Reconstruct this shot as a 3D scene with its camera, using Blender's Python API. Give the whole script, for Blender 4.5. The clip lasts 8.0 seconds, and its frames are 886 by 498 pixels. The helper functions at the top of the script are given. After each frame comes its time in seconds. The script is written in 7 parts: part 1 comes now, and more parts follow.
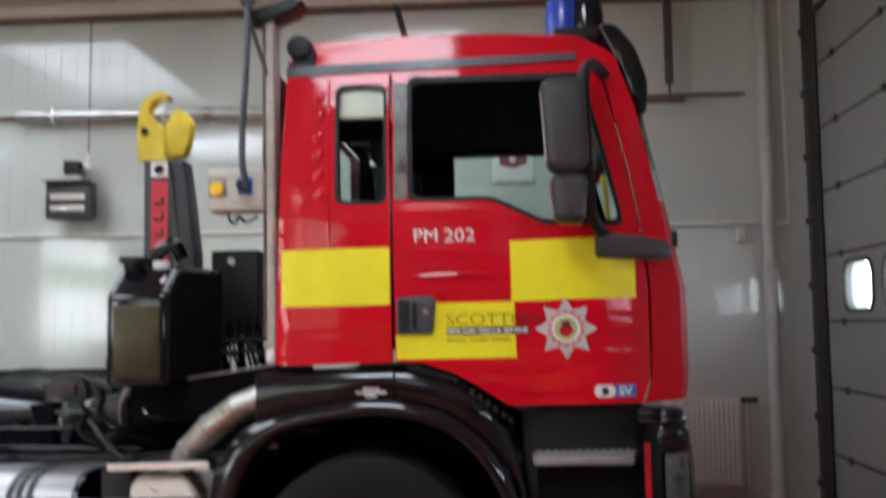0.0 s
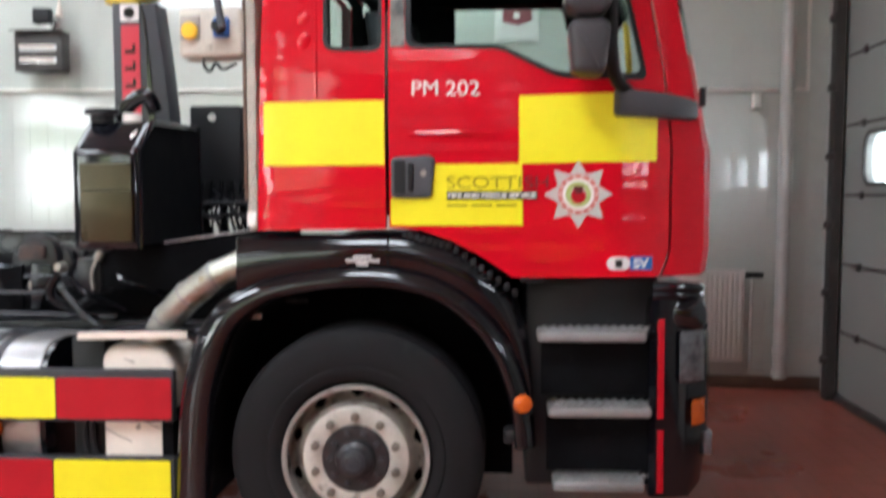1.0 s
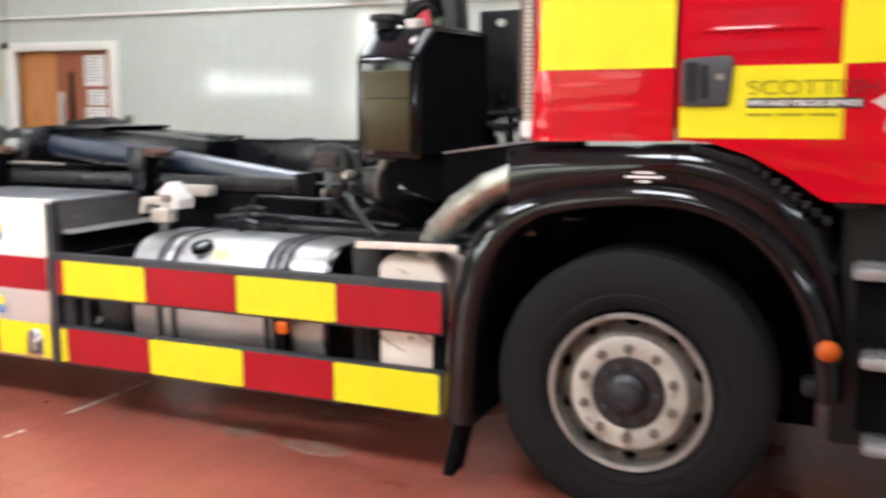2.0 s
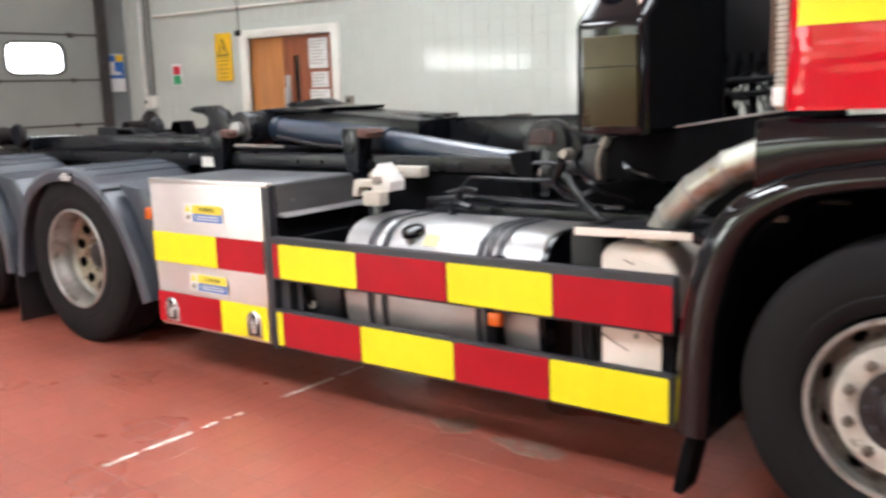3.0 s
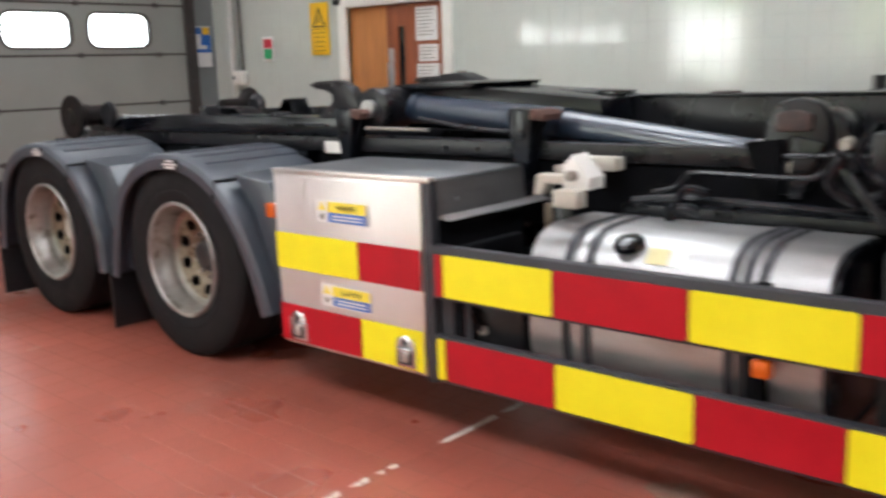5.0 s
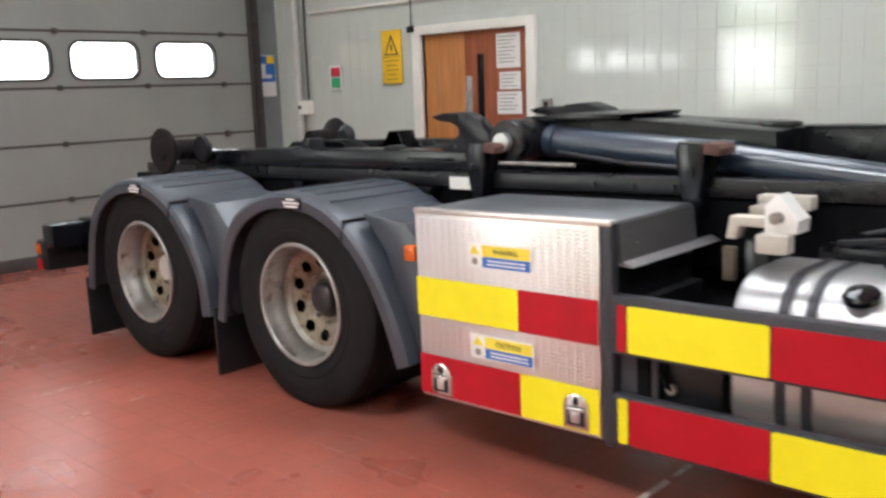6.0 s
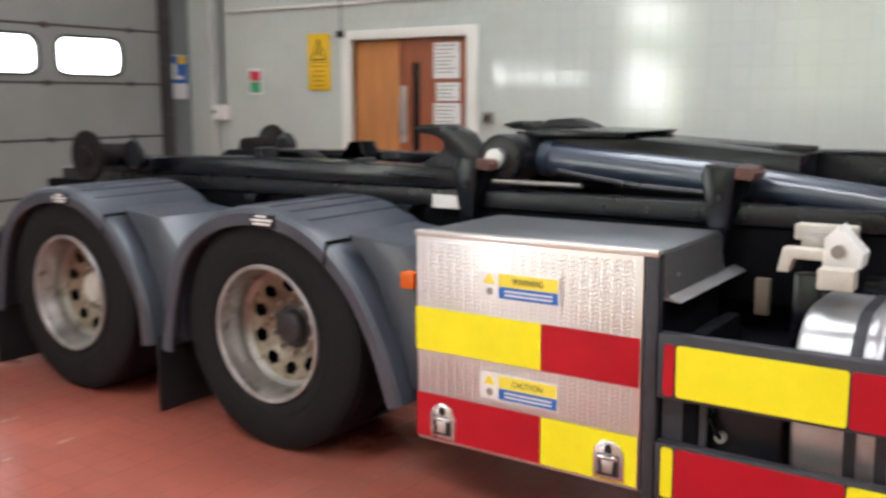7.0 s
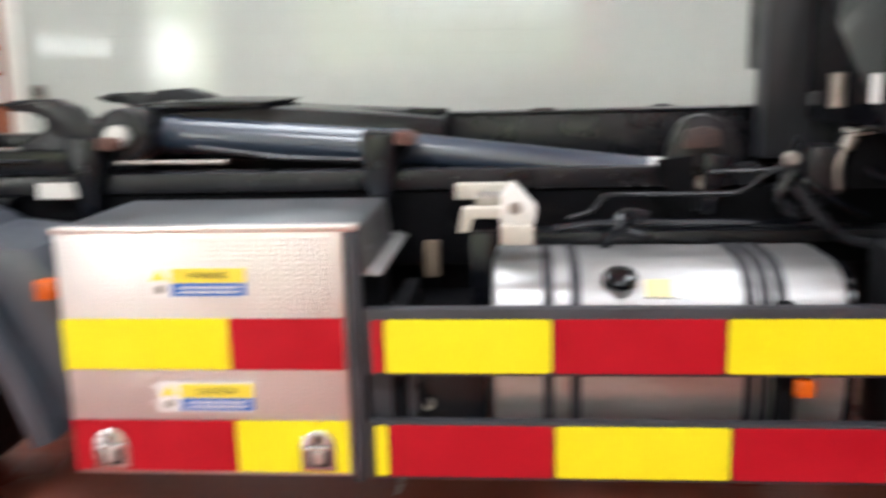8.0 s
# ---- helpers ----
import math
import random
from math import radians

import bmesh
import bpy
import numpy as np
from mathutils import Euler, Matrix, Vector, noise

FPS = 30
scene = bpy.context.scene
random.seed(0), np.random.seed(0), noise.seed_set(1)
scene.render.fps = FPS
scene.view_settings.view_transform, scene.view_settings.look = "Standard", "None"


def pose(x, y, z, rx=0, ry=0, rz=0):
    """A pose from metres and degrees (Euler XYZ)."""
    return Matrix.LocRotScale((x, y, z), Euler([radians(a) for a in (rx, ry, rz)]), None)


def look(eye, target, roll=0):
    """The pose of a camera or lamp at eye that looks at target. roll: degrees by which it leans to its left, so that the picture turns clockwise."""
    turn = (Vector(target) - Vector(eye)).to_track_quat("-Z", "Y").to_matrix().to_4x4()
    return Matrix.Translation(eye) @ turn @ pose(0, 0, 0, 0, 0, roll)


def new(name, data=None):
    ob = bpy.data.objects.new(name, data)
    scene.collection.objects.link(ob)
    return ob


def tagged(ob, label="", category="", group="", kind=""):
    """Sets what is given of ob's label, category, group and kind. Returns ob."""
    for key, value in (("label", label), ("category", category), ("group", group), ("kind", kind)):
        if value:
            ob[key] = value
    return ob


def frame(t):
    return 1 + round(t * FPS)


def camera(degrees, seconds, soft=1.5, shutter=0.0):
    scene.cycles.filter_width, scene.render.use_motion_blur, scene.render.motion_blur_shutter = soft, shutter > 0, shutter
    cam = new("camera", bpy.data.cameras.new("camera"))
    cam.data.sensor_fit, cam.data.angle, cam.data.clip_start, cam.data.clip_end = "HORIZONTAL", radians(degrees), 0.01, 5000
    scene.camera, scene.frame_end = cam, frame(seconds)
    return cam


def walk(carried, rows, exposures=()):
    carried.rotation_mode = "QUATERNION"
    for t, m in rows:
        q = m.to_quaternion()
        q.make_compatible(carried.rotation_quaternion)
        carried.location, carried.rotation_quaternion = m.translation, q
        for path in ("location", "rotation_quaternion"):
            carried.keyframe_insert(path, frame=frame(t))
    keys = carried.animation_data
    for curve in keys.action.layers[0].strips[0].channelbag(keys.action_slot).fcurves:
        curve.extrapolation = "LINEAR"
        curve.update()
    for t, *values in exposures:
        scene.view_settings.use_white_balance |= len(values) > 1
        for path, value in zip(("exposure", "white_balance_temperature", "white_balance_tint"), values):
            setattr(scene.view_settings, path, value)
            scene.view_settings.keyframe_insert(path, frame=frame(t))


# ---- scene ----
cam = camera(52.3, 8.0, 2.7, 0.8)
PATH = [
    (0, (0.611, 0.686, 1.548), (0.463, 2.673, 1.715), -0.6),
    (0.5, (0.637, 0.859, 1.526), (0.514, 2.856, 1.534), 0.1),
    (1, (0.558, 1.045, 1.519), (0.425, 3.037, 1.401), 0.4),
    (1.5, (0.564, 1.175, 1.552), (0.076, 3.095, 1.273), -1.9),
    (2, (0.633, 1.363, 1.497), (-0.161, 3.173, 1.187), 0.5),
    (2.2, (0.63, 1.411, 1.497), (-0.266, 3.172, 1.187), 0.6),
    (3.3, (0.392, 1.785, 1.476), (-0.87, 3.295, 1.12), -2.2),
    (3.5, (0.349, 1.881, 1.465), (-0.936, 3.376, 1.124), -2.0),
    (4, (0.158, 2.017, 1.459), (-1.173, 3.462, 1.085), 0.4),
    (4.5, (-0.171, 1.975, 1.477), (-1.445, 3.472, 1.11), -0.7),
    (5, (-0.517, 2.024, 1.47), (-1.816, 3.491, 1.066), -1.6),
    (5.2, (-0.636, 2.015, 1.509), (-2.004, 3.426, 1.137), -2.2),
    (6.3, (-1.351, 1.886, 1.505), (-2.652, 3.367, 1.165), -1.9),
    (6.5, (-1.479, 1.918, 1.491), (-2.739, 3.432, 1.144), -1.6),
    (7, (-1.771, 1.898, 1.509), (-2.902, 3.515, 1.18), 0.1),
    (7.5, (-2.074, 1.842, 1.504), (-2.784, 3.669, 1.108), -1.3),
    (8, (-2.313, 1.95, 1.502), (-2.486, 3.902, 1.102), -0.8),
]
walk(cam, [(t, look(eye, target, roll)) for t, eye, target, roll in PATH],
     [(0.0, -0.70, 5900, 10), (0.5, -0.36, 5950, 10), (1.0, -0.04, 6000, 10), (1.5, 0.10, 6100, 10), (2.0, 0.02, 6250, 10), (3.5, 0.04, 6300, 10), (4.0, 0.0, 6300, 10), (4.5, -0.18, 6300, 10), (5.0, -0.34, 6300, 10), (6.5, -0.30, 6250, 10), (7.0, -0.34, 6250, 10), (7.5, -0.20, 6300, 10), (8.0, -0.12, 6300, 10)])

# ---- world and lights ----
YW, XL, XR, YB, ZC = 8.35, -9.55, 3.08, -8.0, 4.45   # rear wall, end walls, wall behind, ceiling
world = bpy.data.worlds.new("sky")
scene.world = world
world.use_nodes = True
wn = world.node_tree.nodes
sky = wn.new("ShaderNodeTexSky")
sky.sky_type, sky.sun_disc = "NISHITA", False
sky.sun_elevation, sky.sun_rotation = radians(40), radians(200)
world.node_tree.links.new(sky.outputs[0], wn["Background"].inputs[0])
wn["Background"].inputs[1].default_value = 0.12


def area(name, place, target, w, h, watts, colour=(1, 1, 1)):
    d = bpy.data.lights.new(name, "AREA")
    d.shape, d.size, d.size_y, d.energy, d.color = "RECTANGLE", w, h, watts, colour
    ob = new(name, d)
    ob.matrix_world = look(place, target)
    return ob


DAY = (0.93, 0.97, 1.0)
# unseen fill lamps at the back windows, the one at x 1.4 purely added
for wx in (-4.6, -2.2, 1.4):
    area("window_daylight", (wx, YB + 0.12, 3.35), (wx, 0, 2.6), 2.2, 1.4, 30, DAY)
# unseen rooflights: middle column follows wall reflections, the others are added to light the bay
ROOFY = ((5.95, 1.35), (1.7, 0.8), (-4.4, 0.8))   # middle and half length of each row of rooflights
ROOFX = ((-8.0, 0.6), (-4.1, 0.85), (-0.4, 0.6))
for (rx, wide), share_ in zip(ROOFX, (0.28, 1.1, 0.8)):
    for (ry, half), watts in zip(ROOFY, (85, 190, 60)):
        area("rooflight_daylight", (rx, ry, ZC + 0.16), (rx, ry + 0.001, 0), 2 * wide, 2 * half, watts * share_, DAY)


# ---- materials ----
def mk(name, col, rough=0.5, metal=0.0, var=0.12, scale=5.0, fine=90.0, bump=0.02, coat=0.0, dirt=None, dirt_at=0.6, emit=0.0, rvar=0.1, rnd=0.0, stretch=None, spec=0.5, world_space=False, ripple=0.0):
    m = bpy.data.materials.new(name)
    m.use_nodes = True
    n, l = m.node_tree.nodes, m.node_tree.links
    b = n["Principled BSDF"]
    tc = n.new("ShaderNodeTexCoord")
    src = n.new("ShaderNodeNewGeometry").outputs["Position"] if world_space else tc.outputs["Object"]
    base_src = src
    if stretch:
        mp = n.new("ShaderNodeMapping")
        mp.inputs["Scale"].default_value = stretch
        l.new(src, mp.inputs[0])
        src = mp.outputs[0]
    big, small = n.new("ShaderNodeTexNoise"), n.new("ShaderNodeTexNoise")
    big.inputs["Scale"].default_value, big.inputs["Detail"].default_value = scale, 4
    small.inputs["Scale"].default_value, small.inputs["Detail"].default_value = fine, 3
    l.new(src, big.inputs["Vector"]), l.new(src, small.inputs["Vector"])
    add = n.new("ShaderNodeMath")
    add.operation = "MULTIPLY_ADD"
    add.inputs[1].default_value = 0.35
    l.new(small.outputs[0], add.inputs[0]), l.new(big.outputs[0], add.inputs[2])
    ramp = n.new("ShaderNodeValToRGB")
    lo, hi = [max(0, c * (1 - var)) for c in col], [min(1, c * (1 + var)) for c in col]
    ramp.color_ramp.elements[0].position, ramp.color_ramp.elements[1].position = 0.45, 0.9
    ramp.color_ramp.elements[0].color, ramp.color_ramp.elements[1].color = (*lo, 1), (*hi, 1)
    l.new(add.outputs[0], ramp.inputs[0])
    out = ramp.outputs[0]
    if rnd:
        info, hsv = n.new("ShaderNodeObjectInfo"), n.new("ShaderNodeHueSaturation")
        geo, mx = n.new("ShaderNodeNewGeometry"), n.new("ShaderNodeMath")
        mx.operation = "ADD"
        l.new(info.outputs["Random"], mx.inputs[0]), l.new(geo.outputs["Random Per Island"], mx.inputs[1])
        fr = n.new("ShaderNodeMath")
        fr.operation = "FRACT"
        l.new(mx.outputs[0], fr.inputs[0])
        rg = n.new("ShaderNodeMapRange")
        rg.inputs["To Min"].default_value, rg.inputs["To Max"].default_value = 1 - rnd, 1 + rnd
        l.new(fr.outputs[0], rg.inputs[0]), l.new(rg.outputs[0], hsv.inputs["Value"]), l.new(out, hsv.inputs["Color"])
        out = hsv.outputs[0]
    if dirt:
        dn, dr, mix = n.new("ShaderNodeTexNoise"), n.new("ShaderNodeValToRGB"), n.new("ShaderNodeMix")
        dn.inputs["Scale"].default_value, dn.inputs["Detail"].default_value, dn.inputs["Roughness"].default_value = scale * 1.7, 8, 0.65
        l.new(base_src, dn.inputs["Vector"])
        dr.color_ramp.elements[0].position, dr.color_ramp.elements[1].position = dirt_at, min(1, dirt_at + 0.14)
        l.new(dn.outputs[0], dr.inputs[0])
        mix.data_type = "RGBA"
        mix.inputs[7].default_value = (*dirt, 1)
        l.new(dr.outputs[0], mix.inputs[0]), l.new(out, mix.inputs[6])
        out = mix.outputs[2]
    l.new(out, b.inputs["Base Color"])
    rr = n.new("ShaderNodeMapRange")
    rr.inputs["From Min"].default_value, rr.inputs["From Max"].default_value = 0.3, 0.7
    rr.inputs["To Min"].default_value, rr.inputs["To Max"].default_value = max(0.02, rough - rvar), min(1, rough + rvar)
    l.new(big.outputs[0], rr.inputs[0]), l.new(rr.outputs[0], b.inputs["Roughness"])
    b.inputs["Metallic"].default_value = metal
    b.inputs["Specular IOR Level"].default_value = spec
    b.inputs["Coat Weight"].default_value, b.inputs["Coat Roughness"].default_value = coat, 0.06
    if bump:
        bp = n.new("ShaderNodeBump")
        bp.inputs["Strength"].default_value, bp.inputs["Distance"].default_value = min(1.0, bump * 10), 0.002
        l.new(small.outputs[0], bp.inputs["Height"]), l.new(bp.outputs[0], b.inputs["Normal"])
    if ripple:
        rm, rn, rb = n.new("ShaderNodeMapping"), n.new("ShaderNodeTexNoise"), n.new("ShaderNodeBump")
        rm.inputs["Scale"].default_value = (1.3, 1.0, 9.0)
        rn.inputs["Scale"].default_value, rn.inputs["Detail"].default_value = 1.6, 1.0
        rb.inputs["Strength"].default_value, rb.inputs["Distance"].default_value = 1.0, ripple
        l.new(base_src, rm.inputs[0]), l.new(rm.outputs[0], rn.inputs["Vector"]), l.new(rn.outputs[0], rb.inputs["Height"])
        l.new(rb.outputs[0], b.inputs["Normal"]), l.new(rb.outputs[0], b.inputs["Coat Normal"])
    if emit:
        b.inputs["Emission Color"].default_value, b.inputs["Emission Strength"].default_value = (*col, 1), emit
    return m


def glass_mat(name, col, rough=0.02):
    m = bpy.data.materials.new(name)
    m.use_nodes = True
    b = m.node_tree.nodes["Principled BSDF"]
    b.inputs["Base Color"].default_value = (*col, 1)
    b.inputs["Transmission Weight"].default_value, b.inputs["Roughness"].default_value, b.inputs["IOR"].default_value = 1.0, rough, 1.02
    return m


RED = mk("red_vehicle_paint", (0.56, 0.0015, 0.013), 0.5, var=0.10, scale=2.0, bump=0.0, coat=0.6, spec=0.06, ripple=0.004)
YELLOW = mk("yellow_reflective_film", (0.85, 0.745, 0.005), 0.42, var=0.05, scale=9, fine=160, bump=0.01)
REDFILM = mk("red_reflective_film", (0.415, 0.003, 0.013), 0.42, var=0.12, scale=8, fine=160, bump=0.01, spec=0.3)
BLACK = mk("black_gloss_paint", (0.005, 0.005, 0.007), 0.10, var=0.3, scale=3, bump=0.0, rvar=0.04)
BLACKM = mk("black_plastic", (0.008, 0.008, 0.0095), 0.55, var=0.3, scale=6, bump=0.03, spec=0.35)
CHASSIS = mk("dark_chassis_paint", (0.0045, 0.005, 0.0075), 0.20, var=0.45, scale=7, bump=0.02, dirt=(0.016, 0.014, 0.015), dirt_at=0.62, spec=0.32, rvar=0.08)
DUSTY = mk("dusty_dark_steel", (0.010, 0.010, 0.0125), 0.32, var=0.35, scale=6, bump=0.03, dirt=(0.030, 0.026, 0.026), dirt_at=0.57, spec=0.36)
RUST = mk("rusty_steel", (0.105, 0.048, 0.036), 0.75, var=0.4, scale=14, bump=0.06)
WORNB = mk("brown_worn_steel", (0.050, 0.026, 0.022), 0.6, var=0.45, scale=16, bump=0.05, dirt=(0.012, 0.011, 0.012), dirt_at=0.5)
GREYP = mk("grey_plastic", (0.046, 0.053, 0.067), 0.38, var=0.16, scale=4, bump=0.03, dirt=(0.085, 0.09, 0.10), dirt_at=0.62, spec=0.6)
RUBBER = mk("tyre_rubber", (0.009, 0.0083, 0.0092), 0.75, var=0.25, scale=7, bump=0.06, dirt=(0.021, 0.019, 0.019), dirt_at=0.62, spec=0.2)
RIM = mk("dull_wheel_steel", (0.33, 0.315, 0.29), 0.36, metal=0.8, var=0.32, scale=6, bump=0.03, dirt=(0.12, 0.095, 0.07), dirt_at=0.54)
RUSTDISC = mk("rust_stained_wheel_steel", (0.215, 0.175, 0.130), 0.46, metal=0.5, var=0.3, scale=9, bump=0.04, dirt=(0.11, 0.062, 0.035), dirt_at=0.50)
DISC = mk("cream_wheel_paint", (0.47, 0.435, 0.385), 0.5, var=0.22, scale=9, bump=0.03, dirt=(0.20, 0.165, 0.13), dirt_at=0.58)
NUT = mk("worn_steel_nut", (0.30, 0.27, 0.24), 0.5, metal=0.6, var=0.3, scale=20, bump=0.03)
HUB = mk("greasy_black_hub", (0.016, 0.015, 0.017), 0.38, var=0.5, scale=16, bump=0.05)
ALU = mk("satin_aluminium", (0.70, 0.71, 0.73), 0.30, metal=1.0, var=0.10, scale=3, bump=0.01, rvar=0.12)
BOXTOP = mk("dull_aluminium_sheet", (0.30, 0.315, 0.335), 0.36, metal=0.95, var=0.10, scale=4, bump=0.02, rvar=0.03)
PLATE = mk("bright_tread_plate", (0.74, 0.70, 0.685), 0.38, metal=0.92, var=0.06, scale=3, bump=0.02, rvar=0.05)
TANK = mk("brushed_tank_aluminium", (0.45, 0.45, 0.45), 0.40, metal=0.8, var=0.2, scale=3, fine=60, bump=0.0, rvar=0.12, stretch=(1, 4, 4))
CREAM = mk("cream_plastic", (0.74, 0.66, 0.58), 0.5, var=0.10, scale=7, bump=0.02, dirt=(0.45, 0.36, 0.29), dirt_at=0.62)
WHITEP = mk("white_painted_steel", (0.76, 0.74, 0.70), 0.5, var=0.08, scale=8, bump=0.02, dirt=(0.40, 0.34, 0.28), dirt_at=0.64)
ORANGE = mk("orange_lens", (0.56, 0.10, 0.006), 0.2, var=0.15, scale=30, bump=0.02)
CLEAR = mk("clear_lamp_lens", (0.16, 0.165, 0.18), 0.10, metal=0.6, var=0.5, scale=25, bump=0.05)
STEPM = mk("worn_step_aluminium", (0.28, 0.275, 0.275), 0.5, metal=0.35, var=0.15, scale=12, bump=0.03)
# dark blotches and strong tone change stand in for reflections on the trim
PILLAR = mk("grey_pillar_trim", (0.13, 0.118, 0.10), 0.4, var=0.6, scale=7, bump=0.02, dirt=(0.03, 0.027, 0.025), dirt_at=0.52)
# blue in the base colour stands for sky mirrored in the rams
RAMM = mk("sky_tinted_ram_paint", (0.018, 0.030, 0.053), 0.34, var=0.12, scale=3, bump=0.0, rvar=0.06, spec=0.9, coat=0.35)
BRONZE = mk("dusty_bronze_sheet", (0.048, 0.040, 0.018), 0.34, metal=0.5, var=0.18, scale=5, bump=0.01)
BEIGEP = mk("chipped_beige_paint", (0.52, 0.48, 0.41), 0.55, var=0.12, scale=10, bump=0.03, dirt=(0.20, 0.16, 0.12), dirt_at=0.60)
# matt near-black for the underside, cab linings and sheets in recesses
NEARBLACK = mk("matt_near_black", (0.0045, 0.0045, 0.0055), 0.8, var=0.5, scale=8, bump=0.04, dirt=(0.014, 0.012, 0.011), dirt_at=0.60, spec=0.06)
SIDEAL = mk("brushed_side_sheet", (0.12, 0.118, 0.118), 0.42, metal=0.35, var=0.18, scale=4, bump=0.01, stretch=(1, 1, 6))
SILV = mk("silver_film", (0.50, 0.48, 0.46), 0.45, var=0.08, bump=0.0)
ROLLM = mk("rusty_black_roller", (0.013, 0.010, 0.010), 0.6, var=0.4, scale=9, bump=0.04, dirt=(0.034, 0.020, 0.017), dirt_at=0.58, spec=0.12)
RAILM = mk("grey_rail_paint", (0.040, 0.040, 0.046), 0.5, var=0.25, scale=7, bump=0.02, dirt=(0.06, 0.055, 0.052), dirt_at=0.60, spec=0.3)
STEEL = mk("galvanised_pipe", (0.55, 0.55, 0.54), 0.36, metal=0.85, var=0.2, scale=6, bump=0.02)
EXH = mk("stainless_exhaust", (0.41, 0.40, 0.35), 0.40, metal=0.85, var=0.25, scale=5, bump=0.01, rvar=0.08, dirt=(0.22, 0.17, 0.10), dirt_at=0.58)
HOOKY = mk("yellow_hook_paint", (0.72, 0.56, 0.02), 0.5, var=0.15, scale=8, bump=0.03, dirt=(0.10, 0.07, 0.03), dirt_at=0.60)
LETTER = mk("white_letter_film", (0.78, 0.76, 0.74), 0.5, var=0.05, bump=0.0)
INK = mk("black_print", (0.02, 0.02, 0.02), 0.5, var=0.1, bump=0.0)
GREENINK = mk("olive_print", (0.36, 0.30, 0.0), 0.5, var=0.1, bump=0.0)
BLUE = mk("blue_print", (0.02, 0.13, 0.45), 0.45, var=0.08, bump=0.005)
GREENP = mk("green_print", (0.03, 0.36, 0.13), 0.5, var=0.08, bump=0.005)
REDP = mk("red_print", (0.60, 0.02, 0.045), 0.5, var=0.08, bump=0.005)
PAPER = mk("white_paper", (0.78, 0.77, 0.75), 0.75, var=0.05, scale=8, bump=0.02)
SIGNY = mk("yellow_sign_film", (0.84, 0.50, 0.01), 0.5, var=0.06, scale=8, bump=0.01)
LEMON = mk("lemon_label_film", (0.84, 0.68, 0.06), 0.5, var=0.06, scale=8, bump=0.0)
OAK = mk("orange_oak_veneer", (0.48, 0.19, 0.055), 0.4, var=0.22, scale=2.5, fine=30, bump=0.02, stretch=(8, 8, 0.8))
MAHOG = mk("red_brown_veneer", (0.30, 0.085, 0.035), 0.38, var=0.25, scale=2.5, fine=30, bump=0.02, stretch=(8, 8, 0.8))
FRAMEW = mk("white_gloss_trim", (0.78, 0.76, 0.70), 0.4, var=0.06, scale=4, bump=0.01)
TILE = mk("pale_glazed_tile", (0.545, 0.575, 0.53), 0.08, var=0.03, scale=1.2, fine=14, bump=0.004, rnd=0.015, rvar=0.03, spec=0.7, world_space=True)
GROUT = mk("pale_wall_grout", (0.50, 0.53, 0.49), 0.5, var=0.06, scale=8, bump=0.02)
QUARRY = mk("red_quarry_tile", (0.315, 0.086, 0.058), 0.30, var=0.16, scale=0.8, fine=30, bump=0.006, rnd=0.07, dirt=(0.30, 0.125, 0.095), dirt_at=0.56, rvar=0.07, world_space=True)
FGROUT = mk("greyish_floor_joint", (0.275, 0.115, 0.088), 0.55, var=0.3, scale=5, bump=0.01, dirt=(0.25, 0.08, 0.055), dirt_at=0.48)
PLASTER = mk("painted_wall", (0.56, 0.57, 0.54), 0.6, var=0.08, scale=2, bump=0.03)
CEILM = mk("cream_ceiling_sheet", (0.72, 0.69, 0.62), 0.6, var=0.06, scale=2, bump=0.02)
BROWN = mk("brown_steel_trim", (0.14, 0.085, 0.06), 0.55, var=0.25, scale=5, bump=0.03)
DOORP = mk("grey_door_panel", (0.275, 0.285, 0.265), 0.5, var=0.07, scale=2.2, fine=50, bump=0.02, dirt=(0.25, 0.255, 0.24), dirt_at=0.66)
TRACK = mk("dark_door_track", (0.055, 0.048, 0.045), 0.55, var=0.3, scale=9, bump=0.03)
PIPEW = mk("grey_painted_pipe", (0.50, 0.50, 0.47), 0.45, var=0.1, scale=5, bump=0.02)
RADW = mk("white_radiator_enamel", (0.66, 0.64, 0.60), 0.4, var=0.06, scale=5, bump=0.01)
SEATM = mk("dark_seat_cloth", (0.03, 0.03, 0.034), 0.9, var=0.3, scale=20, bump=0.06)
MIRRORM = mk("mirror_glass", (0.85, 0.86, 0.87), 0.04, metal=1.0, var=0.02, bump=0.0, rvar=0.02)
BEACON = mk("blue_beacon_lens", (0.03, 0.07, 0.42), 0.15, var=0.15, bump=0.01)
LINE = mk("worn_white_floor_paint", (0.70, 0.62, 0.56), 0.6, var=0.2, scale=20, bump=0.04, dirt=(0.34, 0.12, 0.08), dirt_at=0.52)
FAINTLINE = mk("nearly_worn_off_floor_paint", (0.45, 0.27, 0.22), 0.6, var=0.25, scale=14, bump=0.04, dirt=(0.33, 0.12, 0.08), dirt_at=0.46)
PATCH = mk("worn_grey_patch", (0.27, 0.16, 0.12), 0.6, var=0.3, scale=9, bump=0.05, dirt=(0.30, 0.08, 0.05), dirt_at=0.50)
DOORSKY = mk("bright_yard_daylight", (0.95, 0.98, 1.0), 0.9, var=0.02, bump=0.0, emit=11.0)
SKYGLOW = mk("overcast_daylight", (0.95, 0.98, 1.0), 0.9, var=0.02, bump=0.0, emit=4.0)
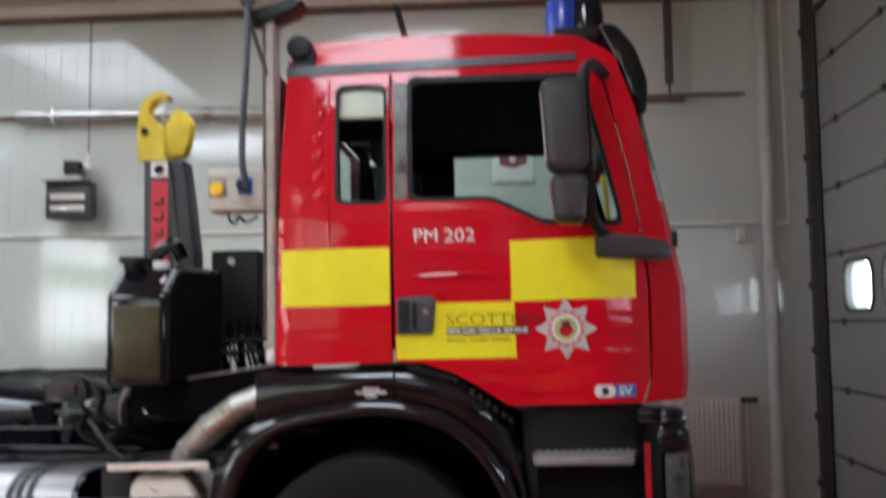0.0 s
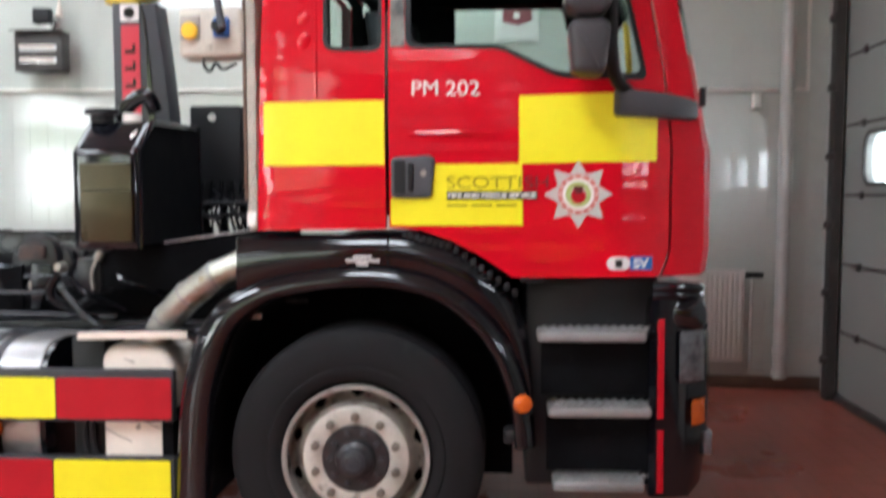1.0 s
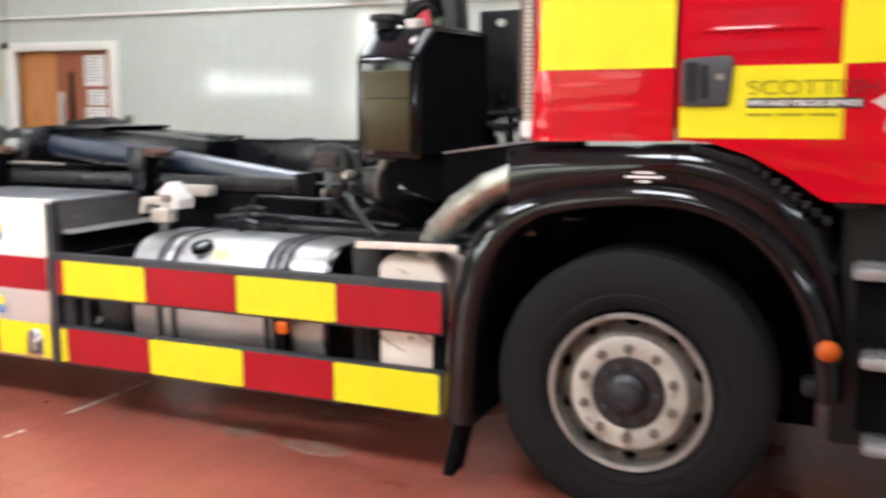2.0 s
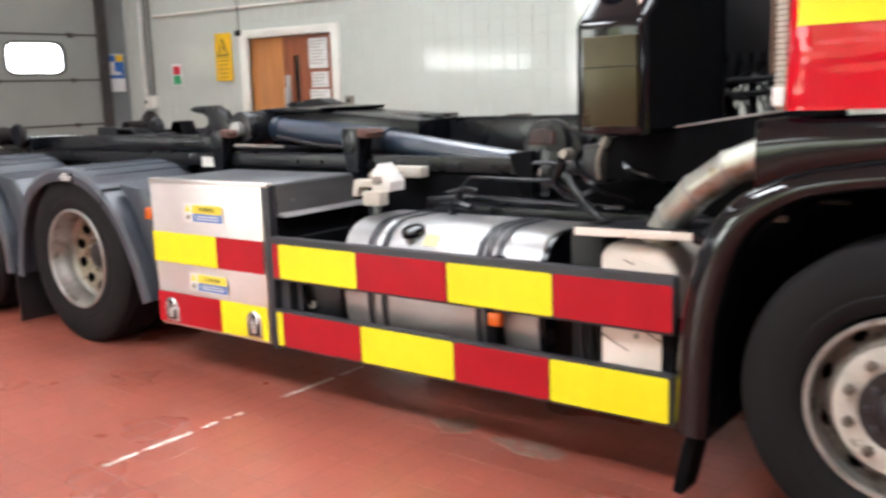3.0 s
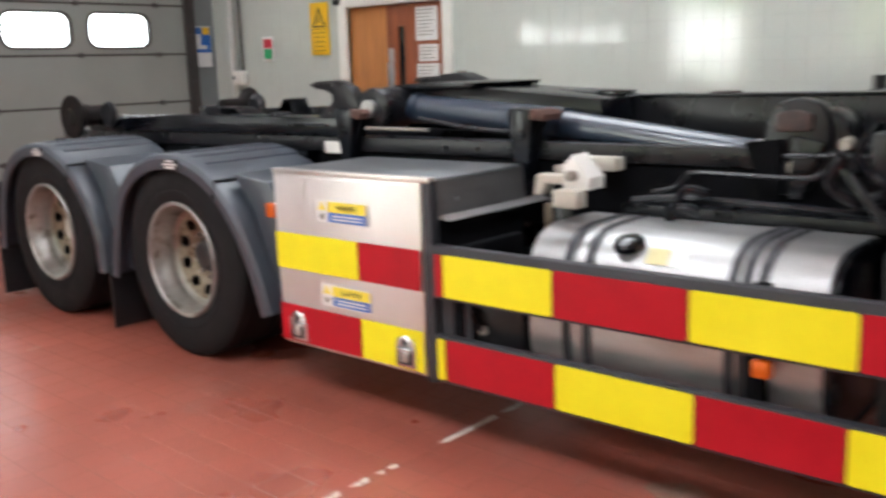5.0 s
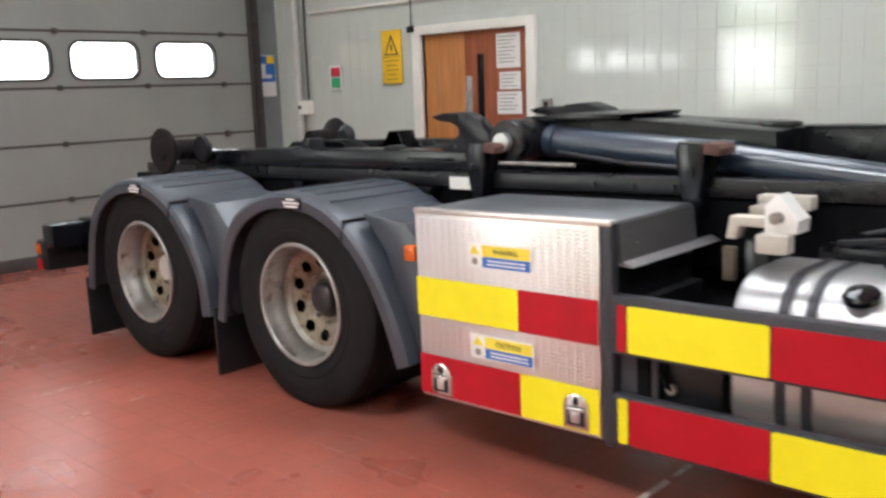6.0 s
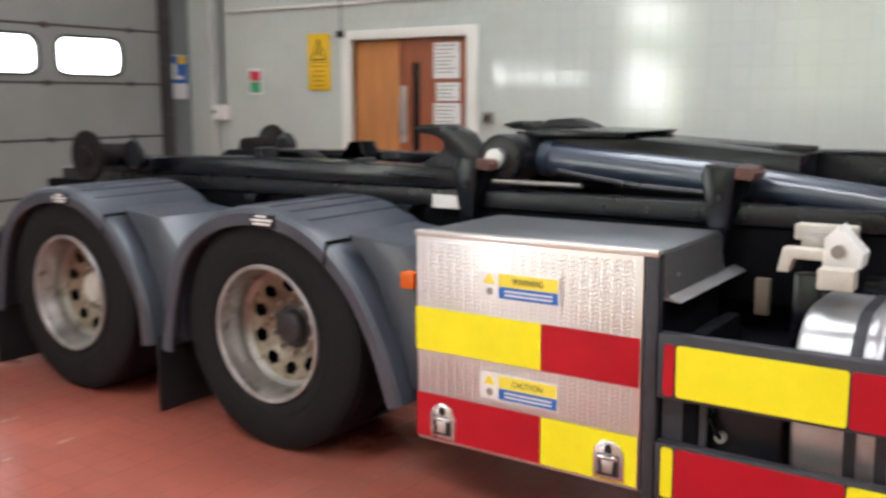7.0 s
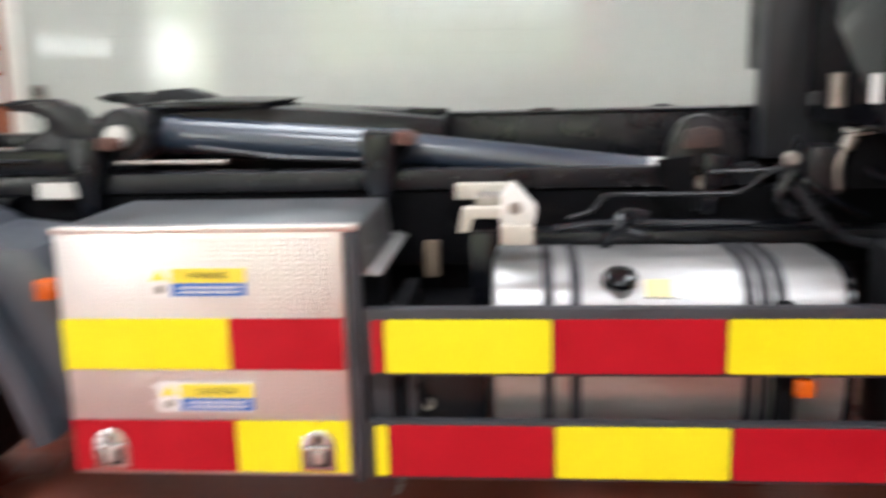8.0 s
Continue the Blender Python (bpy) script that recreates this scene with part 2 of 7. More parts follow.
# glowing trees and sky outside the open bay, brightness banded by height for reflections
FOLIAGE = bpy.data.materials.new("glowing_trees_beyond")
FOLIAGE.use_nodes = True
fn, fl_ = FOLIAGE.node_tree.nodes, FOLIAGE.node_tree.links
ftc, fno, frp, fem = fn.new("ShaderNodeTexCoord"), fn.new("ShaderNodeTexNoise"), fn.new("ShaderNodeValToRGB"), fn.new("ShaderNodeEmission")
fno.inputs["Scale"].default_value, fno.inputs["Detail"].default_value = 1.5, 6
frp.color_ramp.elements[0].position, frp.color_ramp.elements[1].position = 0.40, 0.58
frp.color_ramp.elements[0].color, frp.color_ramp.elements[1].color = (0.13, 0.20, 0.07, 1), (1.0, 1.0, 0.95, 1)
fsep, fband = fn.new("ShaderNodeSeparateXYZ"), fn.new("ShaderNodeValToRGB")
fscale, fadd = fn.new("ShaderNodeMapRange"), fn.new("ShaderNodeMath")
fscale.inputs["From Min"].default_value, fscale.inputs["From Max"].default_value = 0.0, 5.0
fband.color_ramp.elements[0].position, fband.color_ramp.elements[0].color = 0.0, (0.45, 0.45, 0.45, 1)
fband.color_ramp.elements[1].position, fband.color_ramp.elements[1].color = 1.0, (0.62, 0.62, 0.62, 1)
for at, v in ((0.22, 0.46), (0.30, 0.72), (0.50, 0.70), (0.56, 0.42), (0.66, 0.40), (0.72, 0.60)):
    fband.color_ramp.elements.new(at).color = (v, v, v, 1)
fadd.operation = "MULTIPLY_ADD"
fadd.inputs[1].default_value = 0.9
# strong glow lights the bay in place of a lamp
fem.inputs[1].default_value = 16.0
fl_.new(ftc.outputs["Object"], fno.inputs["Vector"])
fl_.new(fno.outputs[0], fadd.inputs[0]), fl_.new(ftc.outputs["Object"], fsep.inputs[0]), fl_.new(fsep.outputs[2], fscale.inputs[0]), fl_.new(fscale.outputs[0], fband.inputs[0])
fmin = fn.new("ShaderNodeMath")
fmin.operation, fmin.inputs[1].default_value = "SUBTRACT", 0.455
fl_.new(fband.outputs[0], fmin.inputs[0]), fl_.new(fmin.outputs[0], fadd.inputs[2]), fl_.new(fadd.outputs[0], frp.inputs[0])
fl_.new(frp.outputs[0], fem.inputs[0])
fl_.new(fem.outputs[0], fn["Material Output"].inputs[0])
HEDGE = mk("pale_hedge_and_sky", (0.80, 0.90, 0.55), 0.9, var=0.25, scale=0.9, bump=0.0, emit=1.6)
GLASS = glass_mat("clear_pane", (0.97, 0.99, 0.98))
TINT = glass_mat("tinted_cab_glass", (0.80, 0.90, 0.86))
ASPHALT = mk("yard_asphalt", (0.06, 0.06, 0.06), 0.9, var=0.2, scale=3, bump=0.05)


# ---- mesh helpers ----
def cube(bm, x0, x1, y0, y1, z0, z1, bevel=0.0, seg=2):
    vs = [bm.verts.new((x, y, z)) for x in (x0, x1) for y in (y0, y1) for z in (z0, z1)]
    fs = [bm.faces.new([vs[i] for i in f]) for f in ((0, 1, 3, 2), (4, 6, 7, 5), (0, 4, 5, 1), (2, 3, 7, 6), (0, 2, 6, 4), (1, 5, 7, 3))]
    if bevel:
        bmesh.ops.bevel(bm, geom=list({e for f in fs for e in f.edges}), offset=bevel, segments=seg, profile=0.5, affect="EDGES")
    return bm


def basis(d):
    d = Vector(d).normalized()
    a = d.orthogonal().normalized()
    return a, d.cross(a)


def ring(bm, c, a, b, r, seg):
    return [bm.verts.new(Vector(c) + r * (math.cos(2 * math.pi * k / seg) * a + math.sin(2 * math.pi * k / seg) * b)) for k in range(seg)]


def skin(bm, r0, r1):
    n = len(r0)
    return [bm.faces.new((r0[k], r0[(k + 1) % n], r1[(k + 1) % n], r1[k])) for k in range(n)]


def cyl(bm, p0, p1, r0, r1=None, seg=20, caps=True):
    r1 = r0 if r1 is None else r1
    a, b = basis(Vector(p1) - Vector(p0))
    A, B = ring(bm, p0, a, b, r0, seg), ring(bm, p1, a, b, r1, seg)
    skin(bm, A, B)
    if caps:
        bm.faces.new(A[::-1]), bm.faces.new(B)
    return bm


def tube(bm, pts, r, seg=10, caps=True):
    pts = [Vector(p) for p in pts]
    a, b = basis(pts[1] - pts[0])
    rings = []
    for i, p in enumerate(pts):
        d = (pts[min(i + 1, len(pts) - 1)] - pts[max(i - 1, 0)]).normalized()
        a = (a - d * a.dot(d)).normalized()
        b = d.cross(a)
        rings.append(ring(bm, p, a, b, r[i] if isinstance(r, (list, tuple)) else r, seg))
    for u, v in zip(rings, rings[1:]):
        skin(bm, u, v)
    if caps:
        bm.faces.new(rings[0][::-1]), bm.faces.new(rings[-1])
    return bm


def curve_pts(pts, n=8):
    """Catmull-Rom through the given points."""
    P = [Vector(p) for p in pts]
    P = [2 * P[0] - P[1]] + P + [2 * P[-1] - P[-2]]
    out = []
    for i in range(1, len(P) - 2):
        for k in range(n):
            t = k / n
            out.append(0.5 * (2 * P[i] + (P[i + 1] - P[i - 1]) * t + (2 * P[i - 1] - 5 * P[i] + 4 * P[i + 1] - P[i + 2]) * t * t + (3 * P[i] - P[i - 1] - 3 * P[i + 1] + P[i + 2]) * t ** 3))
    return out + [P[-2]]


def prism(bm, pts, axis, lo, hi, bevel=0.0, seg=2):
    """A polygon in the plane across the axis, drawn out from lo to hi along it."""
    def place(u, v, w):
        return {"x": (w, u, v), "y": (u, w, v), "z": (u, v, w)}[axis]
    A, B = [bm.verts.new(place(u, v, lo)) for u, v in pts], [bm.verts.new(place(u, v, hi)) for u, v in pts]
    fs = skin(bm, A, B) + [bm.faces.new(A[::-1]), bm.faces.new(B)]
    bmesh.ops.recalc_face_normals(bm, faces=fs)
    if bevel:
        bmesh.ops.bevel(bm, geom=[e for e in {e for f in fs[-2:] for e in f.edges}], offset=bevel, segments=seg, profile=0.5, affect="EDGES")
    return bm


def lathe(bm, prof, c, seg=48, skip=None, sign=-1):
    """Turns a profile of (radius, way out) about an axis along y through c; way out counts towards -y when sign is -1. skip(ring, step): leave a hole."""
    rings = []
    for r, h in prof:
        rings.append([bm.verts.new((c[0] + r * math.cos(2 * math.pi * k / seg), c[1] + sign * h, c[2] + r * math.sin(2 * math.pi * k / seg))) for k in range(seg)] if r > 1e-5 else [bm.verts.new((c[0], c[1] + sign * h, c[2]))])
    for i, (u, v) in enumerate(zip(rings, rings[1:])):
        for k in range(seg):
            if skip and skip(i, k):
                continue
            q = [u[k % len(u)], u[(k + 1) % len(u)], v[(k + 1) % len(v)], v[k % len(v)]]
            q = [x for j, x in enumerate(q) if x not in q[:j]]
            if len(q) > 2:
                bm.faces.new(q)
    bmesh.ops.recalc_face_normals(bm, faces=bm.faces)
    return bm


def rounded(x0, x1, z0, z1, r, n=5):
    out = []
    for cx, cz, a in ((x1 - r, z1 - r, 0), (x0 + r, z1 - r, 90), (x0 + r, z0 + r, 180), (x1 - r, z0 + r, 270)):
        out += [(cx + r * math.cos(radians(a + 90 * k / n)), cz + r * math.sin(radians(a + 90 * k / n))) for k in range(n + 1)]
    return out


def soften(pts, r=0.03, n=4):
    """The polygon with its corners rounded."""
    out = []
    for i, p in enumerate(pts):
        p, a, b = Vector(p), Vector(pts[i - 1]), Vector(pts[(i + 1) % len(pts)])
        ra = min(r, (a - p).length * 0.45, (b - p).length * 0.45)
        s, e = p + (a - p).normalized() * ra, p + (b - p).normalized() * ra
        out += [tuple((1 - t) ** 2 * s + 2 * t * (1 - t) * p + t * t * e) for t in (k / n for k in range(n + 1))]
    return out


def sheet(outer, holes=(), cut=0.0):
    """A flat sheet in x and z with holes, cut into a grid of that step so that it can be bent. y is 0."""
    bm = bmesh.new()
    edges = []
    for loop in (outer, *holes):
        vs = [bm.verts.new((x, 0, z)) for x, z in loop]
        edges += [bm.edges.new((vs[k], vs[(k + 1) % len(vs)])) for k in range(len(vs))]
    bmesh.ops.triangle_fill(bm, edges=edges, use_beauty=True, normal=(0, -1, 0))
    if cut:
        for axis, vals in ((0, [p[0] for p in outer]), (2, [p[1] for p in outer])):
            v = math.ceil(min(vals) / cut) * cut
            while v < max(vals):
                no = [0, 0, 0]
                no[axis] = 1
                co = [0, 0, 0]
                co[axis] = v
                bmesh.ops.bisect_plane(bm, geom=bm.verts[:] + bm.edges[:] + bm.faces[:], plane_co=co, plane_no=no, dist=1e-5)
                v += cut
    for f in bm.faces:
        if f.normal.y > 0:
            f.normal_flip()
    return bm


def thicken(bm, depth):
    """Gives a sheet that faces -y its thickness, towards +y."""
    bm.normal_update()
    fs = bm.faces[:]
    rim = [e for e in bm.edges if len(e.link_faces) == 1]
    back = {v: bm.verts.new((v.co.x, v.co.y + depth, v.co.z)) for v in bm.verts[:]}
    for f in fs:
        bm.faces.new([back[v] for v in reversed(f.verts)])
    for e in rim:
        a, b = e.verts
        bm.faces.new((a, b, back[b], back[a]))
    bmesh.ops.recalc_face_normals(bm, faces=bm.faces)
    return bm


def finish(name, bm, material, angle=32):
    me = bpy.data.meshes.new(name)
    bmesh.ops.recalc_face_normals(bm, faces=bm.faces)
    bm.to_mesh(me)
    bm.free()
    for p in me.polygons:
        p.use_smooth = True
    me.set_sharp_from_angle(angle=radians(angle))
    for m in material if isinstance(material, (list, tuple)) else [material]:
        me.materials.append(m)
    return me


def part(name, bm, material, parent, label="", at=(0, 0, 0), angle=32):
    ob = new(name, finish(name, bm, material, angle))
    ob.parent = parent
    ob.location = at
    return tagged(ob, label)


def share(ob, at, rot=None):
    """Another piece on the same mesh."""
    o = new(ob.name.split(".")[0], ob.data)
    o.parent, o.location = ob.parent, at
    if rot:
        o.rotation_euler = rot
    return o


def thing(name, bm, material, label, category, kind="", group="", angle=32):
    return tagged(new(name, finish(name, bm, material, angle)), label, category, group, kind)


def empty(name, place, label, category, kind="", group=""):
    ob = new(name)
    ob.location = place
    ob.empty_display_size = 0.2
    return tagged(ob, label, category, group, kind)


def B(*a, **k):
    return cube(bmesh.new(), *a, **k)


def lettering(name, text, size, parent, at, material, width=None, label="", bold=0.0):
    """Raised letters that face -y, their lower left corner at the place given."""
    cu = bpy.data.curves.new(name, "FONT")
    cu.body, cu.size, cu.extrude, cu.offset = text, size, 0.0008, bold
    tmp = new(name, cu)
    me = bpy.data.meshes.new_from_object(tmp.evaluated_get(bpy.context.evaluated_depsgraph_get()))
    bpy.data.objects.remove(tmp)
    xs = [v.co.x for v in me.vertices]
    k = width / (max(xs) - min(xs)) if width else 1.0
    me.transform(Matrix.Rotation(radians(90), 4, "X") @ Matrix.Diagonal((k, 1, 1, 1)) @ Matrix.Translation((-min(xs), 0, 0)))
    me.materials.append(material)
    ob = new(name, me)
    ob.parent, ob.location = parent, at
    return tagged(ob, label)


# ---- the room ----
thing("ground", B(-60, 60, -60, 60, -0.3, -0.08), ASPHALT, "dark asphalt yard round the building", "ground", "structure")
floor = thing("floor", B(XL - 0.2, XR + 0.2, YB - 0.2, YW + 0.2, -0.06, -0.0008), FGROUT, "red quarry tile floor of the vehicle bay", "floor", "structure")

# rear wall with its doorway
DX0, DX1, DZ = -7.30, -6.03, 2.03
wall = sheet([(XL - 0.2, -0.06), (XR + 0.2, -0.06), (XR + 0.2, ZC + 0.2), (XL - 0.2, ZC + 0.2)], [[(DX0, 0.0), (DX1, 0.0), (DX1, DZ), (DX0, DZ)]])
thicken(wall, 0.25)
bmesh.ops.translate(wall, verts=wall.verts, vec=(0, YW + 0.0035, 0))
wall_rear = thing("wall_rear", wall, GROUT, "long wall faced with pale grey-green glazed tiles", "wall", "structure")


def end_wall(name, x0, x1, openings, label):
    """A wall across the bay's end, with openings of (y0, y1, z0, z1)."""
    bm = sheet([(YB - 0.2, -0.06), (YW + 0.25, -0.06), (YW + 0.25, ZC + 0.2), (YB - 0.2, ZC + 0.2)], [[(a, c), (b, c), (b, d), (a, d)] for a, b, c, d in openings])
    thicken(bm, x1 - x0)
    for v in bm.verts:
        v.co = Vector((x0 + v.co.y, v.co.x, v.co.z))
    return thing(name, bm, PLASTER, label, "wall", "structure")


BAY = (3.6, 7.95, 0.0, 4.0)
BAY2 = (-1.4, 2.6, 0.0, 4.0)
wall_left = end_wall("wall_left", XL - 0.3, XL, [BAY, BAY2, (-7.1, -2.85, 0.88, 3.75)], "grey painted end wall round the roller doors")
wall_right = end_wall("wall_right", XR, XR + 0.3, [BAY, BAY2], "grey painted end wall round the front roller doors")
back = sheet([(XL - 0.3, -0.06), (XR + 0.3, -0.06), (XR + 0.3, ZC + 0.2), (XL - 0.3, ZC + 0.2)], [[(wx - 1.1, 2.6), (wx + 1.1, 2.6), (wx + 1.1, 4.1), (wx - 1.1, 4.1)] for wx in (1.4,)] + [[(-7.75, 1.45), (-1.0, 1.45), (-1.0, 4.1), (-7.75, 4.1)]])
thicken(back, 0.25)
bmesh.ops.translate(back, verts=back.verts, vec=(0, YB - 0.25, 0))
thing("wall_back", back, PLASTER, "grey painted wall with a row of large windows", "wall", "structure")
# the long window follows wall reflections, the short one is added
for k, (x0, x1, z0, panes) in enumerate(((-7.75, -1.0, 1.45, 9), (0.3, 2.5, 2.6, 3))):
    win = empty("window_%d" % (k + 1), ((x0 + x1) / 2, YB - 0.1, z0), "large steel-framed window", "window", "structure")
    bm, half, high = bmesh.new(), (x1 - x0) / 2, 4.1 - z0
    for i in range(panes + 1):
        a = -half + (2 * half - 0.06) * i / panes
        cube(bm, a, a + 0.06, -0.03, 0.03, 0, high)
    for c in (0, high / 2 - 0.03, high - 0.06):
        cube(bm, -half, half, -0.026, 0.026, c, c + 0.06)
    part("window_frame", bm, FRAMEW, win)
# ceiling with rooflight openings
ceil = sheet([(XL - 0.3, YB - 0.2), (XR + 0.3, YB - 0.2), (XR + 0.3, YW + 0.25), (XL - 0.3, YW + 0.25)], [[(rx - w, ry - h), (rx + w, ry - h), (rx + w, ry + h), (rx - w, ry + h)] for rx, w in ROOFX for ry, h in ROOFY])
thicken(ceil, 0.1)
for v in ceil.verts:
    v.co = Vector((v.co.x, v.co.z, ZC + v.co.y))
thing("ceiling", ceil, CEILM, "cream sheeted ceiling with rooflights", "ceiling", "structure")
trim = bmesh.new()
cube(trim, XL, XR, YW - 0.10, YW - 0.004, 4.285, 4.33, bevel=0.008)
thing("trim_2", B(XL, XR, YW - 0.06, YW - 0.004, 4.332, ZC - 0.003), CEILM, "cream board between the trim and the ceiling", "trim", "structure")
thing("trim_1", trim, BROWN, "brown steel edge trim along the ceiling", "trim", "structure")


# the pier's shade is put into this darker grey-green
PIERM = mk("shaded_pier_paint", (0.20, 0.215, 0.215), 0.5, var=0.12, scale=3, bump=0.02)
thing("pier", B(XL - 0.02, XL + 0.003, 8.03, YW - 0.012, 0.0, ZC - 0.12), PIERM, "pier beside the roller door, its shade put into a darker colour", "pier", "structure")


def roller_door(name, x, side, y0, y1, z0, pitch, wz0, wz1, wins, label):
    """A sectional door; side is +1 where the room lies towards +x."""
    door = empty(name, (x, (y0 + y1) / 2, 0), label, "roller door", "structure")
    cy = (y0 + y1) / 2
    z, rows = z0, []
    while z < 4.05:
        rows.append((max(z, 0.012), min(z + pitch - 0.012, 4.05)))
        z += pitch
    for a, b in rows:
        if b - a < 0.05:
            continue
        holes = [rounded(u - cy, v - cy, wz0, wz1, 0.10) for u, v in wins] if a < wz0 < b else []
        bm = sheet([(y0 - cy - 0.05, a), (y1 - cy + 0.05, a), (y1 - cy + 0.05, b), (y0 - cy - 0.05, b)], holes)
        thicken(bm, 0.045)
        for v in bm.verts:
            v.co = Vector((side * (0.0 - v.co.y), v.co.x, v.co.z))
        p = part("panel", bm, DOORP, door)
        if holes:
            for u, v in wins:
                fr = sheet(rounded(u - cy - 0.025, v - cy + 0.025, wz0 - 0.025, wz1 + 0.025, 0.12), [rounded(u - cy, v - cy, wz0, wz1, 0.10)])
                thicken(fr, 0.02)
                for w in fr.verts:
                    w.co = Vector((side * (0.014 - w.co.y), w.co.x, w.co.z))
                part("window_frame", fr, TRACK, door)
                pn = sheet(rounded(u - cy, v - cy, wz0, wz1, 0.10))
                thicken(pn, 0.004)
                for w in pn.verts:
                    w.co = Vector((side * (-0.02 - w.co.y), w.co.x, w.co.z))
                g = part("pane", pn, GLASS, door)
                g.visible_shadow = False
        # hinges on the joint above
        hb = bmesh.new()
        k = y1 - 0.35
        while k > y0:
            cube(hb, side * 0.0 - 0.02, side * 0.0 + 0.02, k - cy - 0.025, k - cy + 0.025, b - 0.02, b + 0.032, bevel=0.006)
            k -= 0.9
        part("hinge", hb, TRACK, door)
        sl = B(-0.012 if side > 0 else -0.002, 0.002 if side > 0 else 0.012, y0 - cy, y1 - cy, b - 0.006, b + 0.018)
        part("joint_strip", sl, TRACK, door)
    part("bottom_seal", B(-0.03, 0.03, y0 - cy - 0.05, y1 - cy + 0.05, -0.006, max(z0, 0.012) + 0.03, bevel=0.008), TRACK, door)
    # side tracks and rollers
    for yy in (y0, y1):
        tr = bmesh.new()
        s = 1 if yy == y1 else -1
        cube(tr, side * 0.02 if side > 0 else -0.09, 0.09 if side > 0 else -0.02, yy - cy - 0.015, yy - cy + 0.015, 0, 4.2)
        cube(tr, side * 0.075 if side > 0 else -0.09, 0.09 if side > 0 else -0.075, min(yy - cy, yy - cy + s * 0.09), max(yy - cy, yy - cy + s * 0.09), 0, 4.2)
        part("side_track", tr, TRACK, door)
        lip = B(side * 0.03 - 0.004, side * 0.03 + 0.004, min(yy - cy + s * 0.03, yy - cy + s * 0.055), max(yy - cy + s * 0.03, yy - cy + s * 0.055), 0, 4.2)
        part("track_lip", lip, DOORP, door)
        clamp = None
        for k in range(8):
            at = (side * 0.095, yy - cy + s * 0.02, 0.30 + 0.5095 * k)
            if clamp is None:
                cb = B(-0.02, 0.02, -0.055, 0.055, -0.03, 0.03, bevel=0.008)
                cyl(cb, (0, 0, 0), (side * 0.035, 0, 0), 0.02, seg=10)
                clamp = part("track_clamp", cb, TRACK, door, "", at)
            else:
                share(clamp, at)
    return door


WL = [(6.82 - 0.885 * k, 7.50 - 0.885 * k) for k in range(4)]
roller_door("door_left", XL, 1, *BAY[:2], 0.09, 0.521, 1.735, 2.065, WL, "closed grey sectional roller door with bright rounded windows")
WR = [(7.05 - 0.72 * k, 7.56 - 0.72 * k) for k in range(4)]
roller_door("door_right", XR, -1, *BAY[:2], 0.02, 0.5095, 1.63, 1.97, WR, "closed grey sectional roller door with rounded windows")
roller_door("door_left_far", XL, 1, *BAY2[:2], 0.09, 0.521, 1.735, 2.065, [(1.75 - 0.885 * k, 2.43 - 0.885 * k) for k in range(4)], "closed grey sectional roller door of the next bay")
roller_door("door_right_far", XR, -1, *BAY2[:2], 0.02, 0.5095, 1.63, 1.97, [(1.75 - 0.885 * k, 2.43 - 0.885 * k) for k in range(4)], "closed grey sectional roller door of the next bay")
for name, x, y0 in (("backdrop_left", XL - 3.0, 5.6), ("backdrop_right", XR + 3.0, -14.0)):
    thing(name, B(x - 0.05, x + 0.05, y0, 15, 0.2, 3.6), DOORSKY, "bright overcast daylight outside", "backdrop", "structure")
thing("backdrop_trees", B(XL - 2.6, XL - 2.55, -17, -0.6, -0.08, 5.6), FOLIAGE, "glowing backdrop of sky and trees that also lights the bay", "backdrop", "structure")
thing("backdrop_back", B(-14, 8, YB - 4.05, YB - 4.0, -0.08, 7), HEDGE, "soft light on a hedge and sky outside", "backdrop", "structure")
for rx, w in ROOFX:
    for ry, h in ROOFY:
        thing("rooflight", B(rx - w - 0.02, rx + w + 0.02, ry - h - 0.02, ry + h + 0.02, ZC + 0.3, ZC + 0.32), SKYGLOW, "translucent rooflight panel glowing with daylight", "rooflight", "structure", "rooflights")

# ---- the hooklift truck ----
TY = 5.68   # the truck's centre line
truck = empty("hooklift_truck", (0, TY, 0), "red and black hooklift fire truck with yellow reflective blocks", "truck")
truck.rotation_euler = (0, radians(-0.7), 0)
OFF = (0, -TY, 0)


def tp(name, bm, material, label="", parent=None, angle=32):
    """A part of the truck, given in the truck's own coordinates."""
    return part(name, bm, material, parent or truck, label, OFF if parent is None else (0, 0, 0), angle)


CABY = 4.457


def side_y(x, z):
    """The cab's near side: it leans in above the waist and turns in at the front corner."""
    y = CABY
    if z > 1.95:
        y += 0.085 * ((z - 1.95) / 0.8) ** 1.6
    if x > 0.95:
        y += 0.15 * ((x - 0.95) / 0.4) ** 2
    if x < -0.28:
        y += 0.10 * ((-0.28 - x) / 0.10) ** 2 * 0.3
    return y


def bent(bm, lift=0.0):
    for v in bm.verts:
        v.co.y += side_y(v.co.x, v.co.z) - lift
    return bm


def far(bm):
    for v in bm.verts:
        v.co.y = 2 * TY - v.co.y
    bmesh.ops.reverse_faces(bm, faces=bm.faces)
    return bm


# cab: side panels, door, corner, roof, back and front


